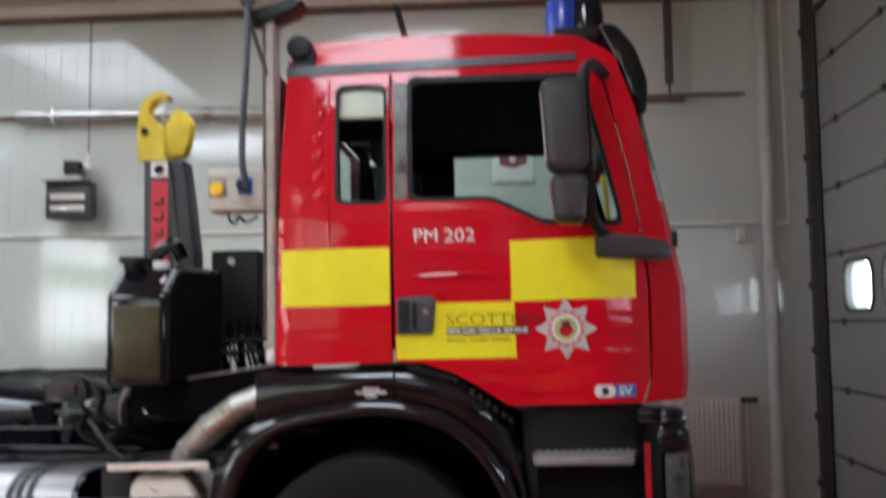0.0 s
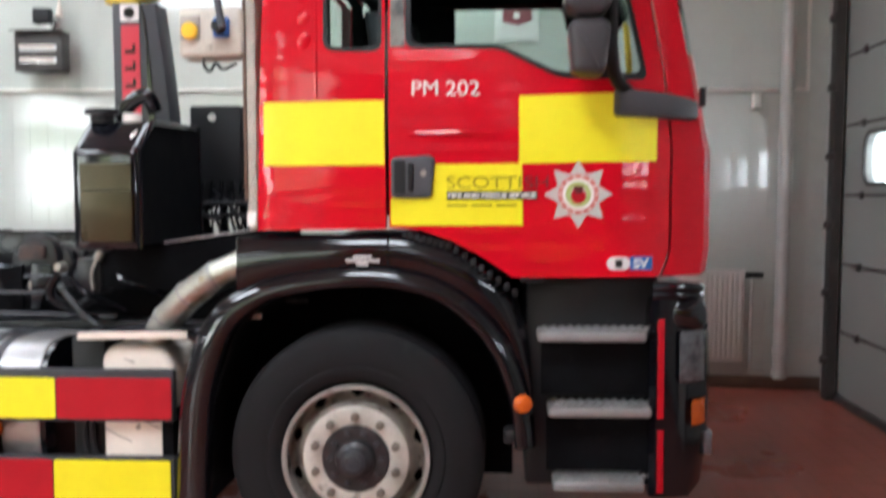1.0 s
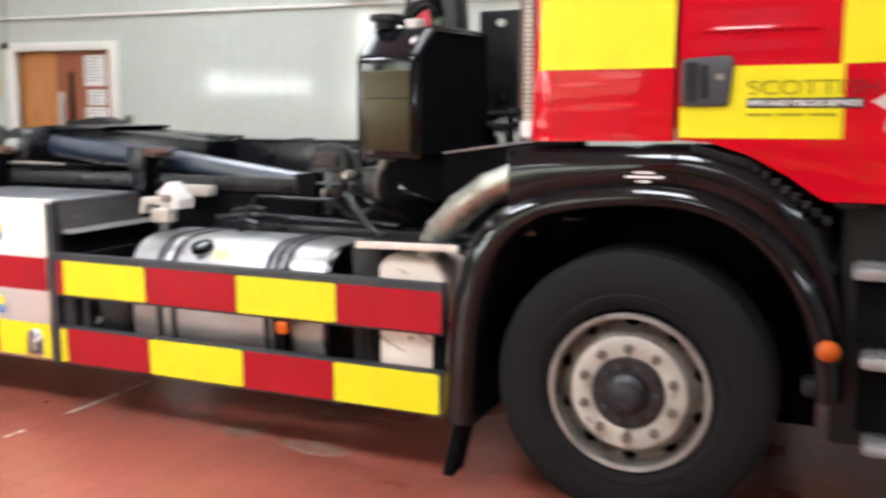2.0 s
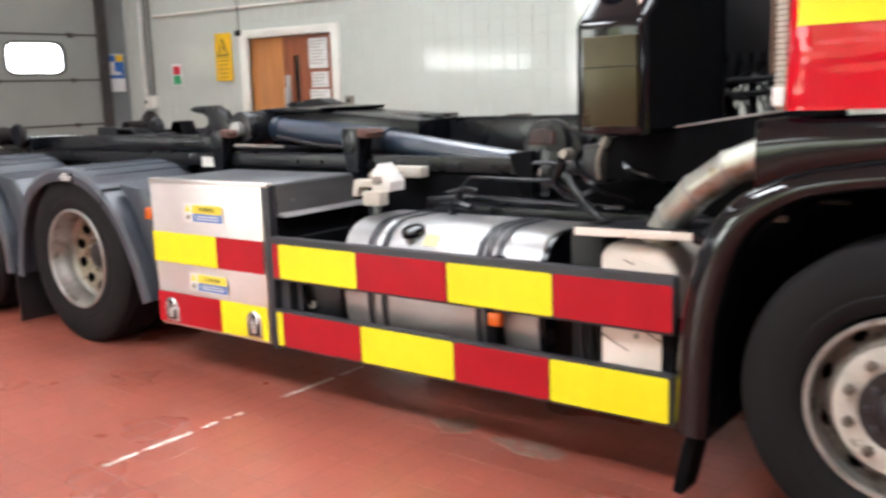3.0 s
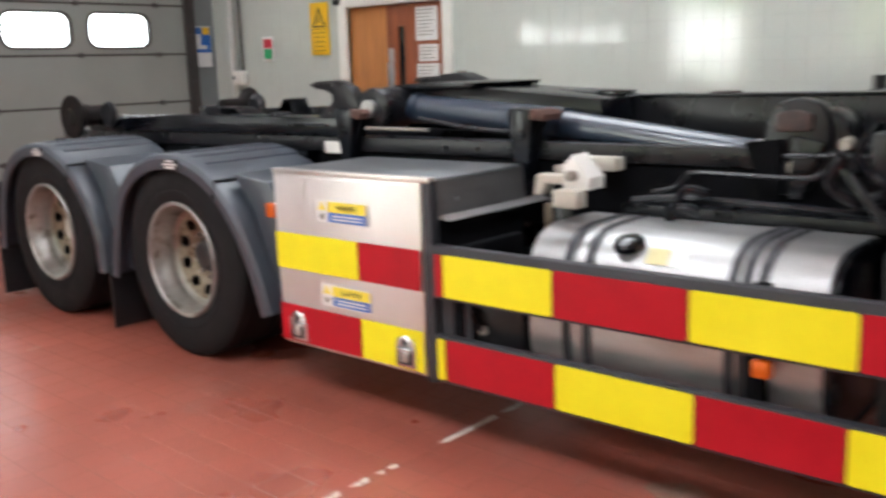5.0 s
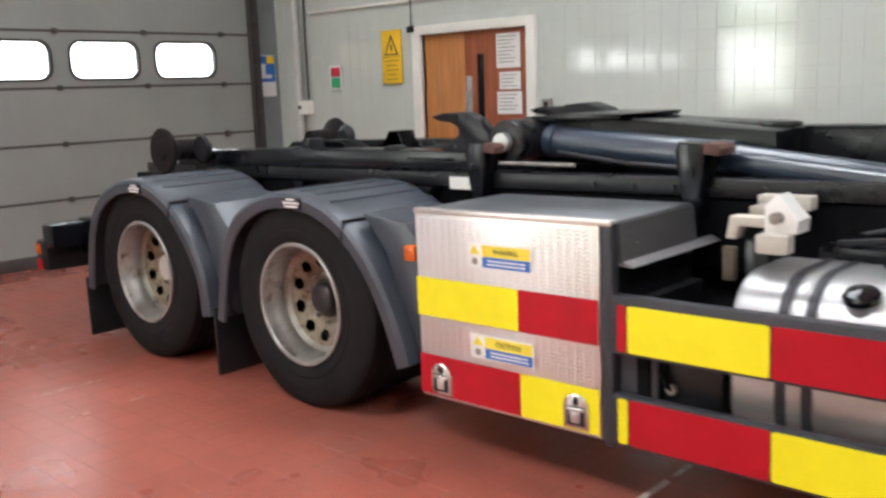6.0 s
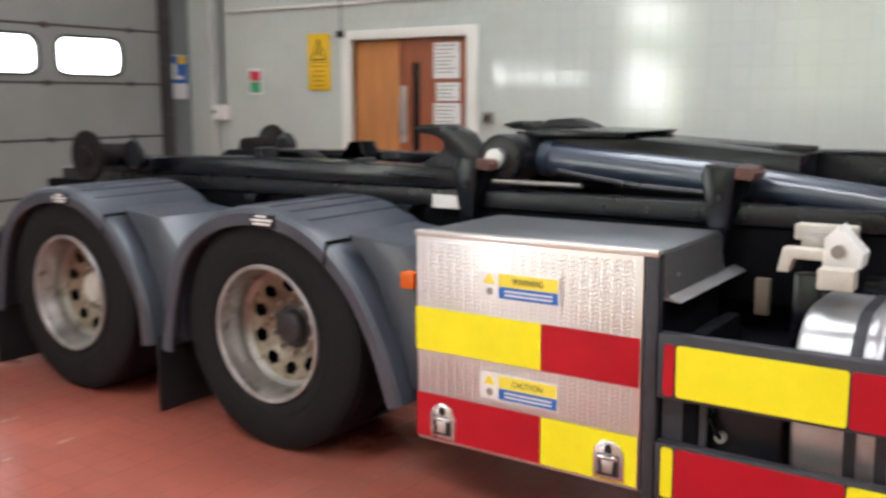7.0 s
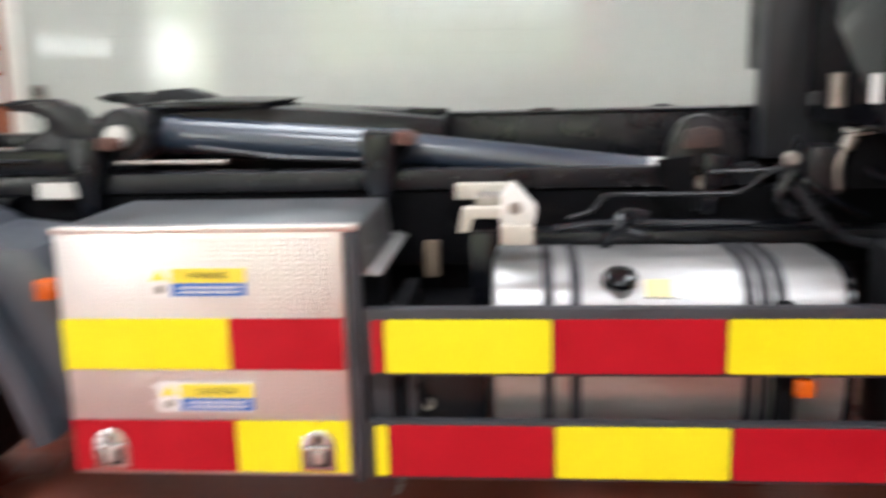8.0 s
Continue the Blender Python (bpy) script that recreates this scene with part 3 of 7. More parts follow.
FW = soften([(0.215, 2.075), (0.56, 2.070), (0.66, 2.02), (0.78, 1.96), (1.105, 1.95), (0.955, 2.60), (0.215, 2.61)], 0.04)
QUARTER = [(-0.375, 1.385), (0.128, 1.39), (0.128, 2.055), (0.128, 2.65), (-0.325, 2.65), (-0.345, 2.2)]
quarter_hole = soften([(-0.10, 2.07), (0.112, 2.065), (0.112, 2.588), (-0.10, 2.59)], 0.045)
DOOR = [(0.142, 1.395), (0.26, 1.385), (0.38, 1.345), (0.50, 1.28), (0.61, 1.205), (1.165, 1.205), (1.20, 1.30), (1.205, 1.70), (1.175, 1.95), (1.11, 2.30), (1.03, 2.645), (0.142, 2.65)]
CORNER = [(1.175, 1.205), (1.335, 1.205), (1.35, 1.30), (1.352, 1.68), (1.30, 1.90), (1.27, 2.05), (1.185, 2.46), (1.115, 2.66), (1.04, 2.65), (1.12, 2.30), (1.185, 1.95), (1.215, 1.70), (1.21, 1.30)]
FWF = soften([(0.215, 2.075), (0.56, 2.070), (0.66, 2.02), (0.78, 1.96), (1.105, 1.95), (0.955, 2.70), (0.215, 2.705)], 0.04)
for mirror in (False, True):
    fix = far if mirror else (lambda bm: bm)
    WIN = FWF if mirror else FW
    SKIN = [(x, z + 0.09 if z > 2.6 else z) for x, z in DOOR] if mirror else DOOR
    tp("rear_quarter_panel", fix(thicken(bent(sheet(QUARTER, [quarter_hole], 0.06)), 0.035)), RED)
    door = tp("cab_door", fix(thicken(bent(sheet(SKIN, [WIN], 0.06)), 0.035)), RED, "glossy red cab door")
    # near-black linings cover the red skin on the inside
    tp("door_lining", fix(thicken(bent(sheet(SKIN, [WIN], 0.06), -0.038), 0.004)), NEARBLACK)
    tp("quarter_lining", fix(thicken(bent(sheet(QUARTER, [quarter_hole], 0.06), -0.038), 0.004)), NEARBLACK)
    tp("corner_panel", fix(thicken(bent(sheet(CORNER, (), 0.06)), 0.035)), RED)
    g = tp("window", fix(thicken(bent(sheet(WIN, (), 0.1), -0.012), 0.004)), TINT, "tinted door window")
    g.visible_shadow = False
    g = tp("window", fix(thicken(bent(sheet(quarter_hole, (), 0.1), -0.012), 0.004)), TINT, "tinted quarter window")
    g.visible_shadow = False
    seal = sheet([((x - 0.62) * 1.02 + 0.62, (z - 2.28) * 1.035 + 2.28) for x, z in WIN], [[((x - 0.62) * 0.972 + 0.62, (z - 2.28) * 0.955 + 2.28) for x, z in WIN]], 0.08)
    tp("window_seal", fix(thicken(bent(seal, 0.004), 0.02)), BLACKM)
    seal = sheet([((x - 0.006) * 1.06 + 0.006, (z - 2.33) * 1.03 + 2.33) for x, z in quarter_hole], [[((x - 0.006) * 0.93 + 0.006, (z - 2.33) * 0.965 + 2.33) for x, z in quarter_hole]], 0.08)
    tp("window_seal", fix(thicken(bent(seal, 0.003), 0.02)), BLACKM)

pillar = thicken(bent(sheet([(0.150, 2.075), (0.205, 2.075), (0.205, 2.595), (0.150, 2.60)], (), 0.1), 0.006), 0.012)
tp("window_pillar", pillar, PILLAR, "pale metal strip before the door window")
# pressed louvres in the quarter panel
for k in range(6):
    z = 2.10 + 0.088 * k
    dome = lathe(bmesh.new(), [(0.034, -0.002), (0.030, 0.001), (0.022, 0.0045), (0.012, 0.0066), (0.0, 0.0072)], (0, 0, 0), 20)
    for v in dome.verts:
        v.co = Vector((-0.18 + 0.85 * v.co.x, side_y(-0.18, z) + v.co.y, z + v.co.z + 0.25 * v.co.x))
    tp("pressed_dome", dome, RED)
crease = tube(bmesh.new(), [(-0.135, CABY + 0.006, 1.88), (-0.135, CABY - 0.001, 1.95), (-0.135, CABY + 0.006, 2.10), (-0.135, side_y(0, 2.6) + 0.006, 2.62)], 0.008, 6)
tp("panel_crease", crease, RED)
swage = tube(bmesh.new(), [(0.22, CABY + 0.008, 1.748), (0.28, CABY - 0.001, 1.75), (0.48, CABY - 0.001, 1.75), (0.56, CABY + 0.008, 1.748)], 0.010, 8)
tp("pressed_swage", swage, RED)

# skin round the profile, closed across the cab
PROFILE = [(-0.375, 1.385), (-0.354, 1.95), (-0.345, 2.2), (-0.325, 2.65), (-0.318, 2.76), (-0.298, 2.825), (-0.24, 2.858), (0.2, 2.872), (0.6, 2.865), (0.95, 2.84), (1.06, 2.79), (1.115, 2.68)]
roof = bmesh.new()
rows = []
for f, dz in ((0.0, -0.06), (0.035, -0.03), (0.09, -0.008), (0.18, 0.0), (0.5, 0.012), (0.82, 0.0), (0.91, -0.008), (0.965, -0.03), (1.0, -0.06)):
    row = []
    for x, z in PROFILE:
        y0 = side_y(x, min(z, 2.80)) + 0.002
        y = y0 + f * 2 * (TY - y0)
        lift = dz if z > 2.70 else 0.0
        row.append(roof.verts.new((x, y, z + lift)))
    rows.append(row)
for i, (u, v) in enumerate(zip(rows, rows[1:])):
    for k in range(len(u) - 1):
        if not (i in (3, 4) and k in (1, 2)):   # openings for the two back windows
            roof.faces.new((u[k], u[k + 1], v[k + 1], v[k]))

for row in (rows[0], rows[-1]):
    lip = [v for v in row if v.co.z > 2.6]
    low = [roof.verts.new((min(max(v.co.x, -0.33), 1.12), side_y(v.co.x, 2.64) + 0.004 if row is rows[0] else v.co.y + 0.002, 2.64 if row is rows[0] else 2.735)) for v in lip]
    for k in range(len(lip) - 1):
        roof.faces.new((lip[k], lip[k + 1], low[k + 1], low[k]))
tp("roof", roof, RED, "red roof with rounded edges")
strip = thicken(bent(sheet([(-0.325, 2.645), (0.94, 2.668), (0.94, 2.700), (-0.325, 2.690)], (), 0.08), 0.012), 0.022)
tp("drip_rail", strip, GREYP, "grey drip rail under the roof")
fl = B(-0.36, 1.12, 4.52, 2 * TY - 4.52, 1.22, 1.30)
tp("cab_floor", fl, NEARBLACK)
tp("headliner", B(-0.30, 1.05, 4.56, 2 * TY - 4.60, 2.715, 2.745), NEARBLACK)
def back_sheet(name, x, depth, y0, z1, m):
    """A sheet across the back of the cab with the openings of its two windows."""
    holes = [[(c - 0.35, 1.97), (c + 0.37, 1.97), (c + 0.37, 2.63), (c - 0.35, 2.63)] for c in (TY - 0.395, TY + 0.375)]
    bm = thicken(sheet([(y0, 1.40), (2 * TY - y0, 1.40), (2 * TY - y0, z1), (y0, z1)], holes), depth)
    for v in bm.verts:
        v.co = Vector((x + v.co.y, v.co.x, v.co.z))
    return tp(name, bm, m)


# unseen black sheet, added so the red back isn't mirrored in the oil tank
back_sheet("cab_back_dark_sheet", -0.386, 0.006, 4.63, 2.68, BLACKM)
back_sheet("cab_lining", -0.320, 0.006, 4.54, 2.72, NEARBLACK)
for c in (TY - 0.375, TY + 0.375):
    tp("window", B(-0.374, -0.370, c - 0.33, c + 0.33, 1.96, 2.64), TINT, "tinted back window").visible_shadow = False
tp("header_lining", B(-0.28, 1.04, 2 * TY - 4.62, 2 * TY - 4.575, 2.70, 2.73), NEARBLACK)
tp("pillar_lining", B(-0.06, 0.27, 2 * TY - 4.56, 2 * TY - 4.515, 1.40, 2.76), NEARBLACK)
front = bmesh.new()
FP = [(1.335, 1.205), (1.35, 1.30), (1.352, 1.68), (1.30, 1.90), (1.27, 2.05)]
a = [[front.verts.new((x + b, side_y(x, z) + fr * 2 * (TY - side_y(x, z)), z)) for x, z in FP] for fr, b in ((0.0, 0.0), (0.06, 0.05), (0.2, 0.09), (0.5, 0.10), (0.8, 0.09), (0.94, 0.05), (1.0, 0.0))]
for u, v in zip(a, a[1:]):
    for k in range(len(FP) - 1):
        front.faces.new((u[k], v[k], v[k + 1], u[k + 1]))
tp("front_panel", front, RED)
ws = bmesh.new()
WP = [(1.27, 2.05), (1.185, 2.46), (1.115, 2.68)]
a = [[ws.verts.new((x + b, side_y(x, z) + 0.01 + fr * 2 * (TY - side_y(x, z) - 0.01), z)) for x, z in WP] for fr, b in ((0.0, 0.0), (0.06, 0.05), (0.2, 0.08), (0.5, 0.09), (0.8, 0.08), (0.94, 0.05), (1.0, 0.0))]
for u, v in zip(a, a[1:]):
    for k in range(len(WP) - 1):
        ws.faces.new((u[k], v[k], v[k + 1], u[k + 1]))
tp("windscreen", ws, TINT, "curved windscreen").visible_shadow = False
tp("sun_visor", prism(bmesh.new(), soften([(1.05, 2.87), (1.13, 2.87), (1.215, 2.76), (1.265, 2.60), (1.255, 2.46), (1.20, 2.41), (1.17, 2.5), (1.13, 2.70)], 0.04), "y", 4.66, 2 * TY - 4.66, bevel=0.012), BLACK, "black plastic sun visor over the windscreen")
tp("pillar_lining", prism(bmesh.new(), [(1.05, 2.66), (1.10, 2.66), (1.25, 2.05), (1.18, 2.05)], "y", 6.20, 6.83, bevel=0.01), NEARBLACK)
tp("dashboard", B(0.92, 1.20, 4.58, 2 * TY - 4.58, 1.55, 1.93, bevel=0.05, seg=3), BLACKM)
for sy in (5.0, 6.36):
    seat = tp("cab_seat", B(0.10, 0.60, sy - 0.25, sy + 0.25, 1.55, 1.70, bevel=0.05, seg=3), SEATM, "dark cloth cab seat")
    b = prism(bmesh.new(), [(0.08, 1.68), (0.22, 1.68), (0.12, 2.28), (0.0, 2.28)], "y", sy - 0.23, sy + 0.23, bevel=0.04, seg=3)
    part("backrest", b, SEATM, seat)
    part("headrest", B(-0.02, 0.08, sy - 0.13, sy + 0.13, 2.32, 2.50, bevel=0.03, seg=3), SEATM, seat)
    part("pedestal", B(0.2, 0.5, sy - 0.15, sy + 0.15, 1.29, 1.56, bevel=0.02), BLACKM, seat)
wheel_s = bmesh.new()
cc, ax = Vector((0.78, 5.0, 1.93)), Vector((-0.6, 0, 0.8)).normalized()
a1, b1 = basis(ax)
tube(wheel_s, [cc + 0.22 * (math.cos(k * math.pi / 16) * a1 + math.sin(k * math.pi / 16) * b1) for k in range(33)], 0.014, 8, caps=False)
cyl(wheel_s, cc - 0.02 * ax, cc + 0.02 * ax, 0.06)
for k in range(3):
    tube(wheel_s, [cc, cc + 0.22 * (math.cos(k * 2.1) * a1 + math.sin(k * 2.1) * b1)], 0.012, 6)
tp("steering_wheel", wheel_s, BLACKM)
rack = tp("cab_rack", tube(bmesh.new(), [(-0.225, 5.6, 2.70), (-0.227, 5.6, 2.56), (-0.05, 5.6, 2.55)], 0.009, 8), NUT, "thin grey rack behind the seats")
part("rack_bar", tube(bmesh.new(), [(-0.127, 5.6 - TY, 2.70), (-0.127, 5.6 - TY, 2.56)], 0.006, 8), NUT, rack)
part("rack_tag", B(-0.08, -0.055, 5.59 - TY, 5.60 - TY, 2.60, 2.645), LETTER, rack)
ol = tp("storage_locker", B(-0.28, 0.12, 4.535, 4.95, 2.45, 2.66, bevel=0.02), CREAM, "cream overhead locker")
# near-black sheet puts shade under the cream locker
part("locker_dark_underside", B(-0.285, 0.125, 4.545, 4.96, 2.436, 2.4475), NEARBLACK, ol)
tp("grab_handle", tube(bmesh.new(), curve_pts([(1.062, 4.605, 1.965), (1.059, 4.59, 1.985), (1.051, 4.59, 2.09), (1.046, 4.59, 2.15), (1.043, 4.605, 2.165)], 4), 0.0115, 8), mk("amber_yellow_paint", (0.60, 0.40, 0.01), 0.4, var=0.12, bump=0.01), "yellow grab handle")

# reflective blocks and marks on the cab
def block(name, pts, material, label, lift=0.0035):
    return tp(name, thicken(bent(sheet(pts, (), 0.06), lift), 0.002), material, label)


block("yellow_block", [(-0.340, 1.632), (0.126, 1.632), (0.126, 1.876), (-0.338, 1.872)], YELLOW, "bright yellow reflective block")
block("yellow_block", [(0.634, 1.634), (1.150, 1.640), (1.152, 1.800), (0.985, 1.815), (0.985, 1.893), (0.634, 1.886)], YELLOW, "bright yellow reflective block")
block("yellow_block", [(0.148, 1.402), (0.648, 1.402), (0.645, 1.634), (0.30, 1.634), (0.148, 1.50)], YELLOW, "bright yellow reflective block")
star = []
for k in range(16):
    a = math.pi * k / 8 + math.pi / 2
    r = 0.128 if k % 2 == 0 else 0.082
    star.append((0.855 + r * math.cos(a), 1.517 + r * math.sin(a)))
badge = block("crest", star, SILV, "silver eight-pointed star crest", 0.004)


def disc(cx, cz, r, n=28):
    return [(cx + r * math.cos(2 * math.pi * k / n), cz + r * math.sin(2 * math.pi * k / n)) for k in range(n)]


def flat(outer, holes=(), y=CABY, lift=0.006):
    bm = thicken(sheet(outer, holes), 0.0015)
    bmesh.ops.translate(bm, verts=bm.verts, vec=(0, y - lift, 0))
    return bm


PINKRING = mk("rose_crest_print", (0.52, 0.16, 0.14), 0.5, var=0.1, bump=0.0)
LIME = mk("lime_crest_print", (0.42, 0.50, 0.16), 0.5, var=0.2, scale=40, bump=0.0)
part("crest_ring", flat(disc(0.855, 1.517, 0.076), [disc(0.855, 1.517, 0.060)]), PINKRING, badge)
part("crest_field", flat(disc(0.855, 1.517, 0.0585), [disc(0.855, 1.517, 0.048)]), LETTER, badge)
part("crest_ring", flat(disc(0.855, 1.517, 0.0475), [disc(0.855, 1.517, 0.030)]), LIME, badge)
part("crest_centre", flat(disc(0.855, 1.511, 0.0285, 14), lift=0.007), REDFILM, badge)
part("crest_mark", flat([(0.842, 1.520), (0.868, 1.520), (0.874, 1.548), (0.836, 1.548)], lift=0.009), mk("dark_maroon_print", (0.10, 0.01, 0.015), 0.5, var=0.1, bump=0.0), badge)
for k in range(14):
    a = 2 * math.pi * k / 14
    part("crest_dash", flat(disc(0.855 + 0.068 * math.cos(a), 1.517 + 0.068 * math.sin(a), 0.0045, 6), lift=0.009), LETTER, badge)
lettering("fleet_number", "PM", 0.076, truck, (0.232, CABY - 0.004 - TY, 1.893), LETTER, 0.098, "white fleet letters")
lettering("fleet_number", "202", 0.076, truck, (0.360, CABY - 0.004 - TY, 1.891), LETTER, 0.127, "white fleet figures")
lettering("lettering", "SCOTTI", 0.066, truck, (0.362, CABY - 0.007 - TY, 1.541), GREENINK, 0.279, "thin dark lettering on yellow")
lettering("lettering", "SH", 0.066, truck, (0.655, CABY - 0.007 - TY, 1.541), mk("dark_red_print", (0.16, 0.002, 0.006), 0.5, var=0.1, bump=0.0), 0.088, "thin dark lettering on red")
strap = part("name_strip", flat([(0.362, 1.499), (0.703, 1.499), (0.703, 1.531), (0.362, 1.531)], lift=0.0055), INK, truck, "black name strip", OFF)
lettering("lettering", "FIRE AND RESCUE SERVICE", 0.024, truck, (0.368, CABY - 0.0085 - TY, 1.5065), LETTER, 0.328, "", 0.0009)
for k in range(3):
    part("print_line", flat([(0.362 + 0.093 * k, 1.474), (0.362 + 0.093 * k + 0.078, 1.474), (0.362 + 0.093 * k + 0.078, 1.482), (0.362 + 0.093 * k, 1.482)]), GREENINK, truck, "", OFF)
b1 = block("maker_badge", rounded(0.962, 1.05, 1.232, 1.282, 0.024), LETTER, "white and blue maker badge", 0.004)
b2 = block("maker_badge", [(1.05, 1.232), (1.135, 1.232), (1.135, 1.282), (1.05, 1.282)], BLUE, "", 0.004)
block("badge_mark", [(0.994, 1.242), (1.020, 1.242), (1.020, 1.272), (0.994, 1.272)], INK, "", 0.006)
sv = lettering("lettering", "SV", 0.048, truck, (1.062, side_y(1.062, 1.25) - 0.009 - TY, 1.2405), LETTER, 0.060, "white badge letters", 0.0015)
sv.rotation_euler = (0, 0, 0.262)

# door handle, deflector and mirrors
hd = tp("door_handle", prism(bmesh.new(), soften([(0.152, 1.505), (0.305, 1.505), (0.318, 1.655), (0.30, 1.668), (0.152, 1.66)], 0.02), "y", CABY - 0.022, CABY + 0.004, bevel=0.008), GREYP, "dark grey door handle")
hd.data.materials[0] = mk("grey_handle_plastic", (0.05, 0.05, 0.058), 0.5, var=0.15, bump=0.02)
part("grip", prism(bmesh.new(), soften([(0.215, 1.53), (0.238, 1.53), (0.238, 1.64), (0.215, 1.64)], 0.008), "y", CABY - 0.034, CABY - 0.02, bevel=0.006), BLACKM, hd)
part("handle_recess", prism(bmesh.new(), soften([(0.165, 1.52), (0.208, 1.52), (0.208, 1.648), (0.165, 1.648)], 0.01), "y", CABY - 0.024, CABY - 0.020), BLACKM, hd)
part("lock", cyl(bmesh.new(), (0.275, CABY - 0.026, 1.60), (0.275, CABY - 0.015, 1.60), 0.012, seg=12), NUT, hd)
defl = bmesh.new()
secs = []
for x, z0, z1, out in ((0.985, 1.812, 1.900, 0.015), (1.00, 1.802, 1.912, 0.045), (1.10, 1.798, 1.905, 0.055), (1.20, 1.795, 1.895, 0.055), (1.28, 1.792, 1.882, 0.045), (1.315, 1.80, 1.87, 0.02)):
    y = side_y(x, 1.85)
    secs.append([defl.verts.new(p) for p in ((x, y + 0.01, z0), (x, y - out * 0.8, z0 + 0.008), (x, y - out, z0 + 0.03), (x, y - out, z1 - 0.03), (x, y - out * 0.8, z1 - 0.008), (x, y + 0.01, z1))])
for u, v in zip(secs, secs[1:]):
    skin(defl, u, v)
defl.faces.new(secs[0][::-1]), defl.faces.new(secs[-1])
tp("air_deflector", defl, hd.data.materials[0], "dark grey corner deflector")
tp("side_marker", prism(bmesh.new(), [(1.325, 1.85), (1.345, 1.85), (1.345, 1.92), (1.325, 1.92)], "y", 4.56, 4.60, bevel=0.004), BLACKM)
MIRP = mk("mirror_housing_plastic", (0.034, 0.031, 0.034), 0.42, var=0.15, bump=0.03)
arm = tp("mirror_arm", tube(bmesh.new(), curve_pts([(1.06, 4.54, 2.60), (1.0, 4.42, 2.615), (0.955, 4.345, 2.54), (0.955, 4.335, 2.3), (0.96, 4.335, 2.05), (0.985, 4.39, 1.94), (1.06, 4.50, 1.88)], 5), 0.025, 10), BLACKM, "black mirror arm with two mirror housings")
part("mirror_housing", prism(bmesh.new(), soften([(0.772, 2.49), (0.79, 2.16), (0.83, 2.135), (0.925, 2.14), (0.955, 2.18), (0.95, 2.48), (0.93, 2.515), (0.80, 2.51)], 0.03), "y", 4.22, 4.36, bevel=0.035, seg=4), MIRP, arm, "tall dark grey mirror housing")
part("mirror_housing", prism(bmesh.new(), soften([(0.80, 2.10), (0.815, 1.935), (0.93, 1.93), (0.95, 2.10), (0.93, 2.128), (0.82, 2.128)], 0.03), "y", 4.22, 4.36, bevel=0.03, seg=4), MIRP, arm, "short dark grey mirror housing")
part("mirror_glass", prism(bmesh.new(), [(0.768, 2.465), (0.776, 2.465), (0.794, 2.185), (0.785, 2.185)], "y", 4.258, 4.325), MIRRORM, arm, "clear mirror glass")
part("mirror_glass", prism(bmesh.new(), [(0.797, 2.085), (0.806, 2.085), (0.820, 1.965), (0.811, 1.965)], "y", 4.258, 4.325), MIRRORM, arm, "clear mirror glass")

# roof fittings
lamp = tp("beacon_base", B(0.86, 1.10, 4.78, 5.02, 2.83, 2.90, bevel=0.015), BLACKM, "dark base of a blue roof beacon")
part("beacon_dome", lathe(bmesh.new(), [(0.075, 0), (0.08, 0.11), (0.07, 0.18), (0.0, 0.20)], (0, 0, 0), 24), BLACK, lamp, "dark beacon dome", (1.03, 4.92, 2.88)).rotation_euler = (radians(-90), 0, 0)
part("beacon", lathe(bmesh.new(), [(0.085, 0), (0.09, 0.10), (0.08, 0.17), (0.0, 0.19)], (0, 0, 0), 24), BEACON, lamp, "blue beacon dome", (0.925, 4.95, 2.90)).rotation_euler = (radians(-90), 0, 0)
horn = tp("work_light", prism(bmesh.new(), disc(-0.268, 2.778, 0.056, 20), "y", 4.50, 4.62, bevel=0.018), BLACKM, "black round work light on the cab roof")
part("bracket", B(-0.30, -0.20, 4.53, 4.58, 2.68, 2.77, bevel=0.005), BLACKM, horn)

# exhaust stack guard behind the cab, with the charging box
stack = tp("stack_guard", B(-0.412, -0.372, 4.485, 4.60, 1.39, 2.90, bevel=0.012), BEIGEP, "cream perforated guard behind the cab")
pf = bmesh.new()
for k in range(86):
    for j in range(3):
        x = -0.408 + 0.013 * j + 0.0065 * (k % 2)
        cyl(pf, (x, 4.4855, 1.47 + 0.0165 * k), (x, 4.4838, 1.47 + 0.0165 * k), 0.0034, seg=6)
tagged(part("perforation", pf, DUSTY, stack), kind="stuff")
part("stack_cap", prism(bmesh.new(), [(-0.48, 2.93), (-0.30, 2.99), (-0.24, 2.97), (-0.27, 2.93), (-0.40, 2.88), (-0.48, 2.89)], "y", 4.46, 4.60, bevel=0.01), BLACKM, stack)
part("stack_rail", B(-0.426, -0.414, 4.49, 4.59, 1.5, 2.9, bevel=0.003), BROWN, stack)
part("marker_lens", B(-0.412, -0.376, 4.470, 4.484, 1.40, 1.455, bevel=0.003), LETTER, stack)
chg = tp("charging_box", B(-0.668, -0.418, 4.47, 4.60, 2.050, 2.240, bevel=0.018, seg=3), BEIGEP, "cream charging box with an orange button and a blue socket")
part("button", cyl(bmesh.new(), (-0.620, 4.472, 2.148), (-0.620, 4.448, 2.148), 0.034, 0.030, seg=20), SIGNY, chg, "orange push button")
part("button_plate", B(-0.659, -0.581, 4.463, 4.472, 2.115, 2.207, bevel=0.004), NUT, chg)
part("socket", B(-0.525, -0.465, 4.44, 4.472, 2.12, 2.195, bevel=0.008), BLUE, chg, "blue power socket")
part("plug", cyl(bmesh.new(), (-0.497, 4.445, 2.155), (-0.497, 4.40, 2.155), 0.026, 0.022, seg=14), BLACKM, chg)
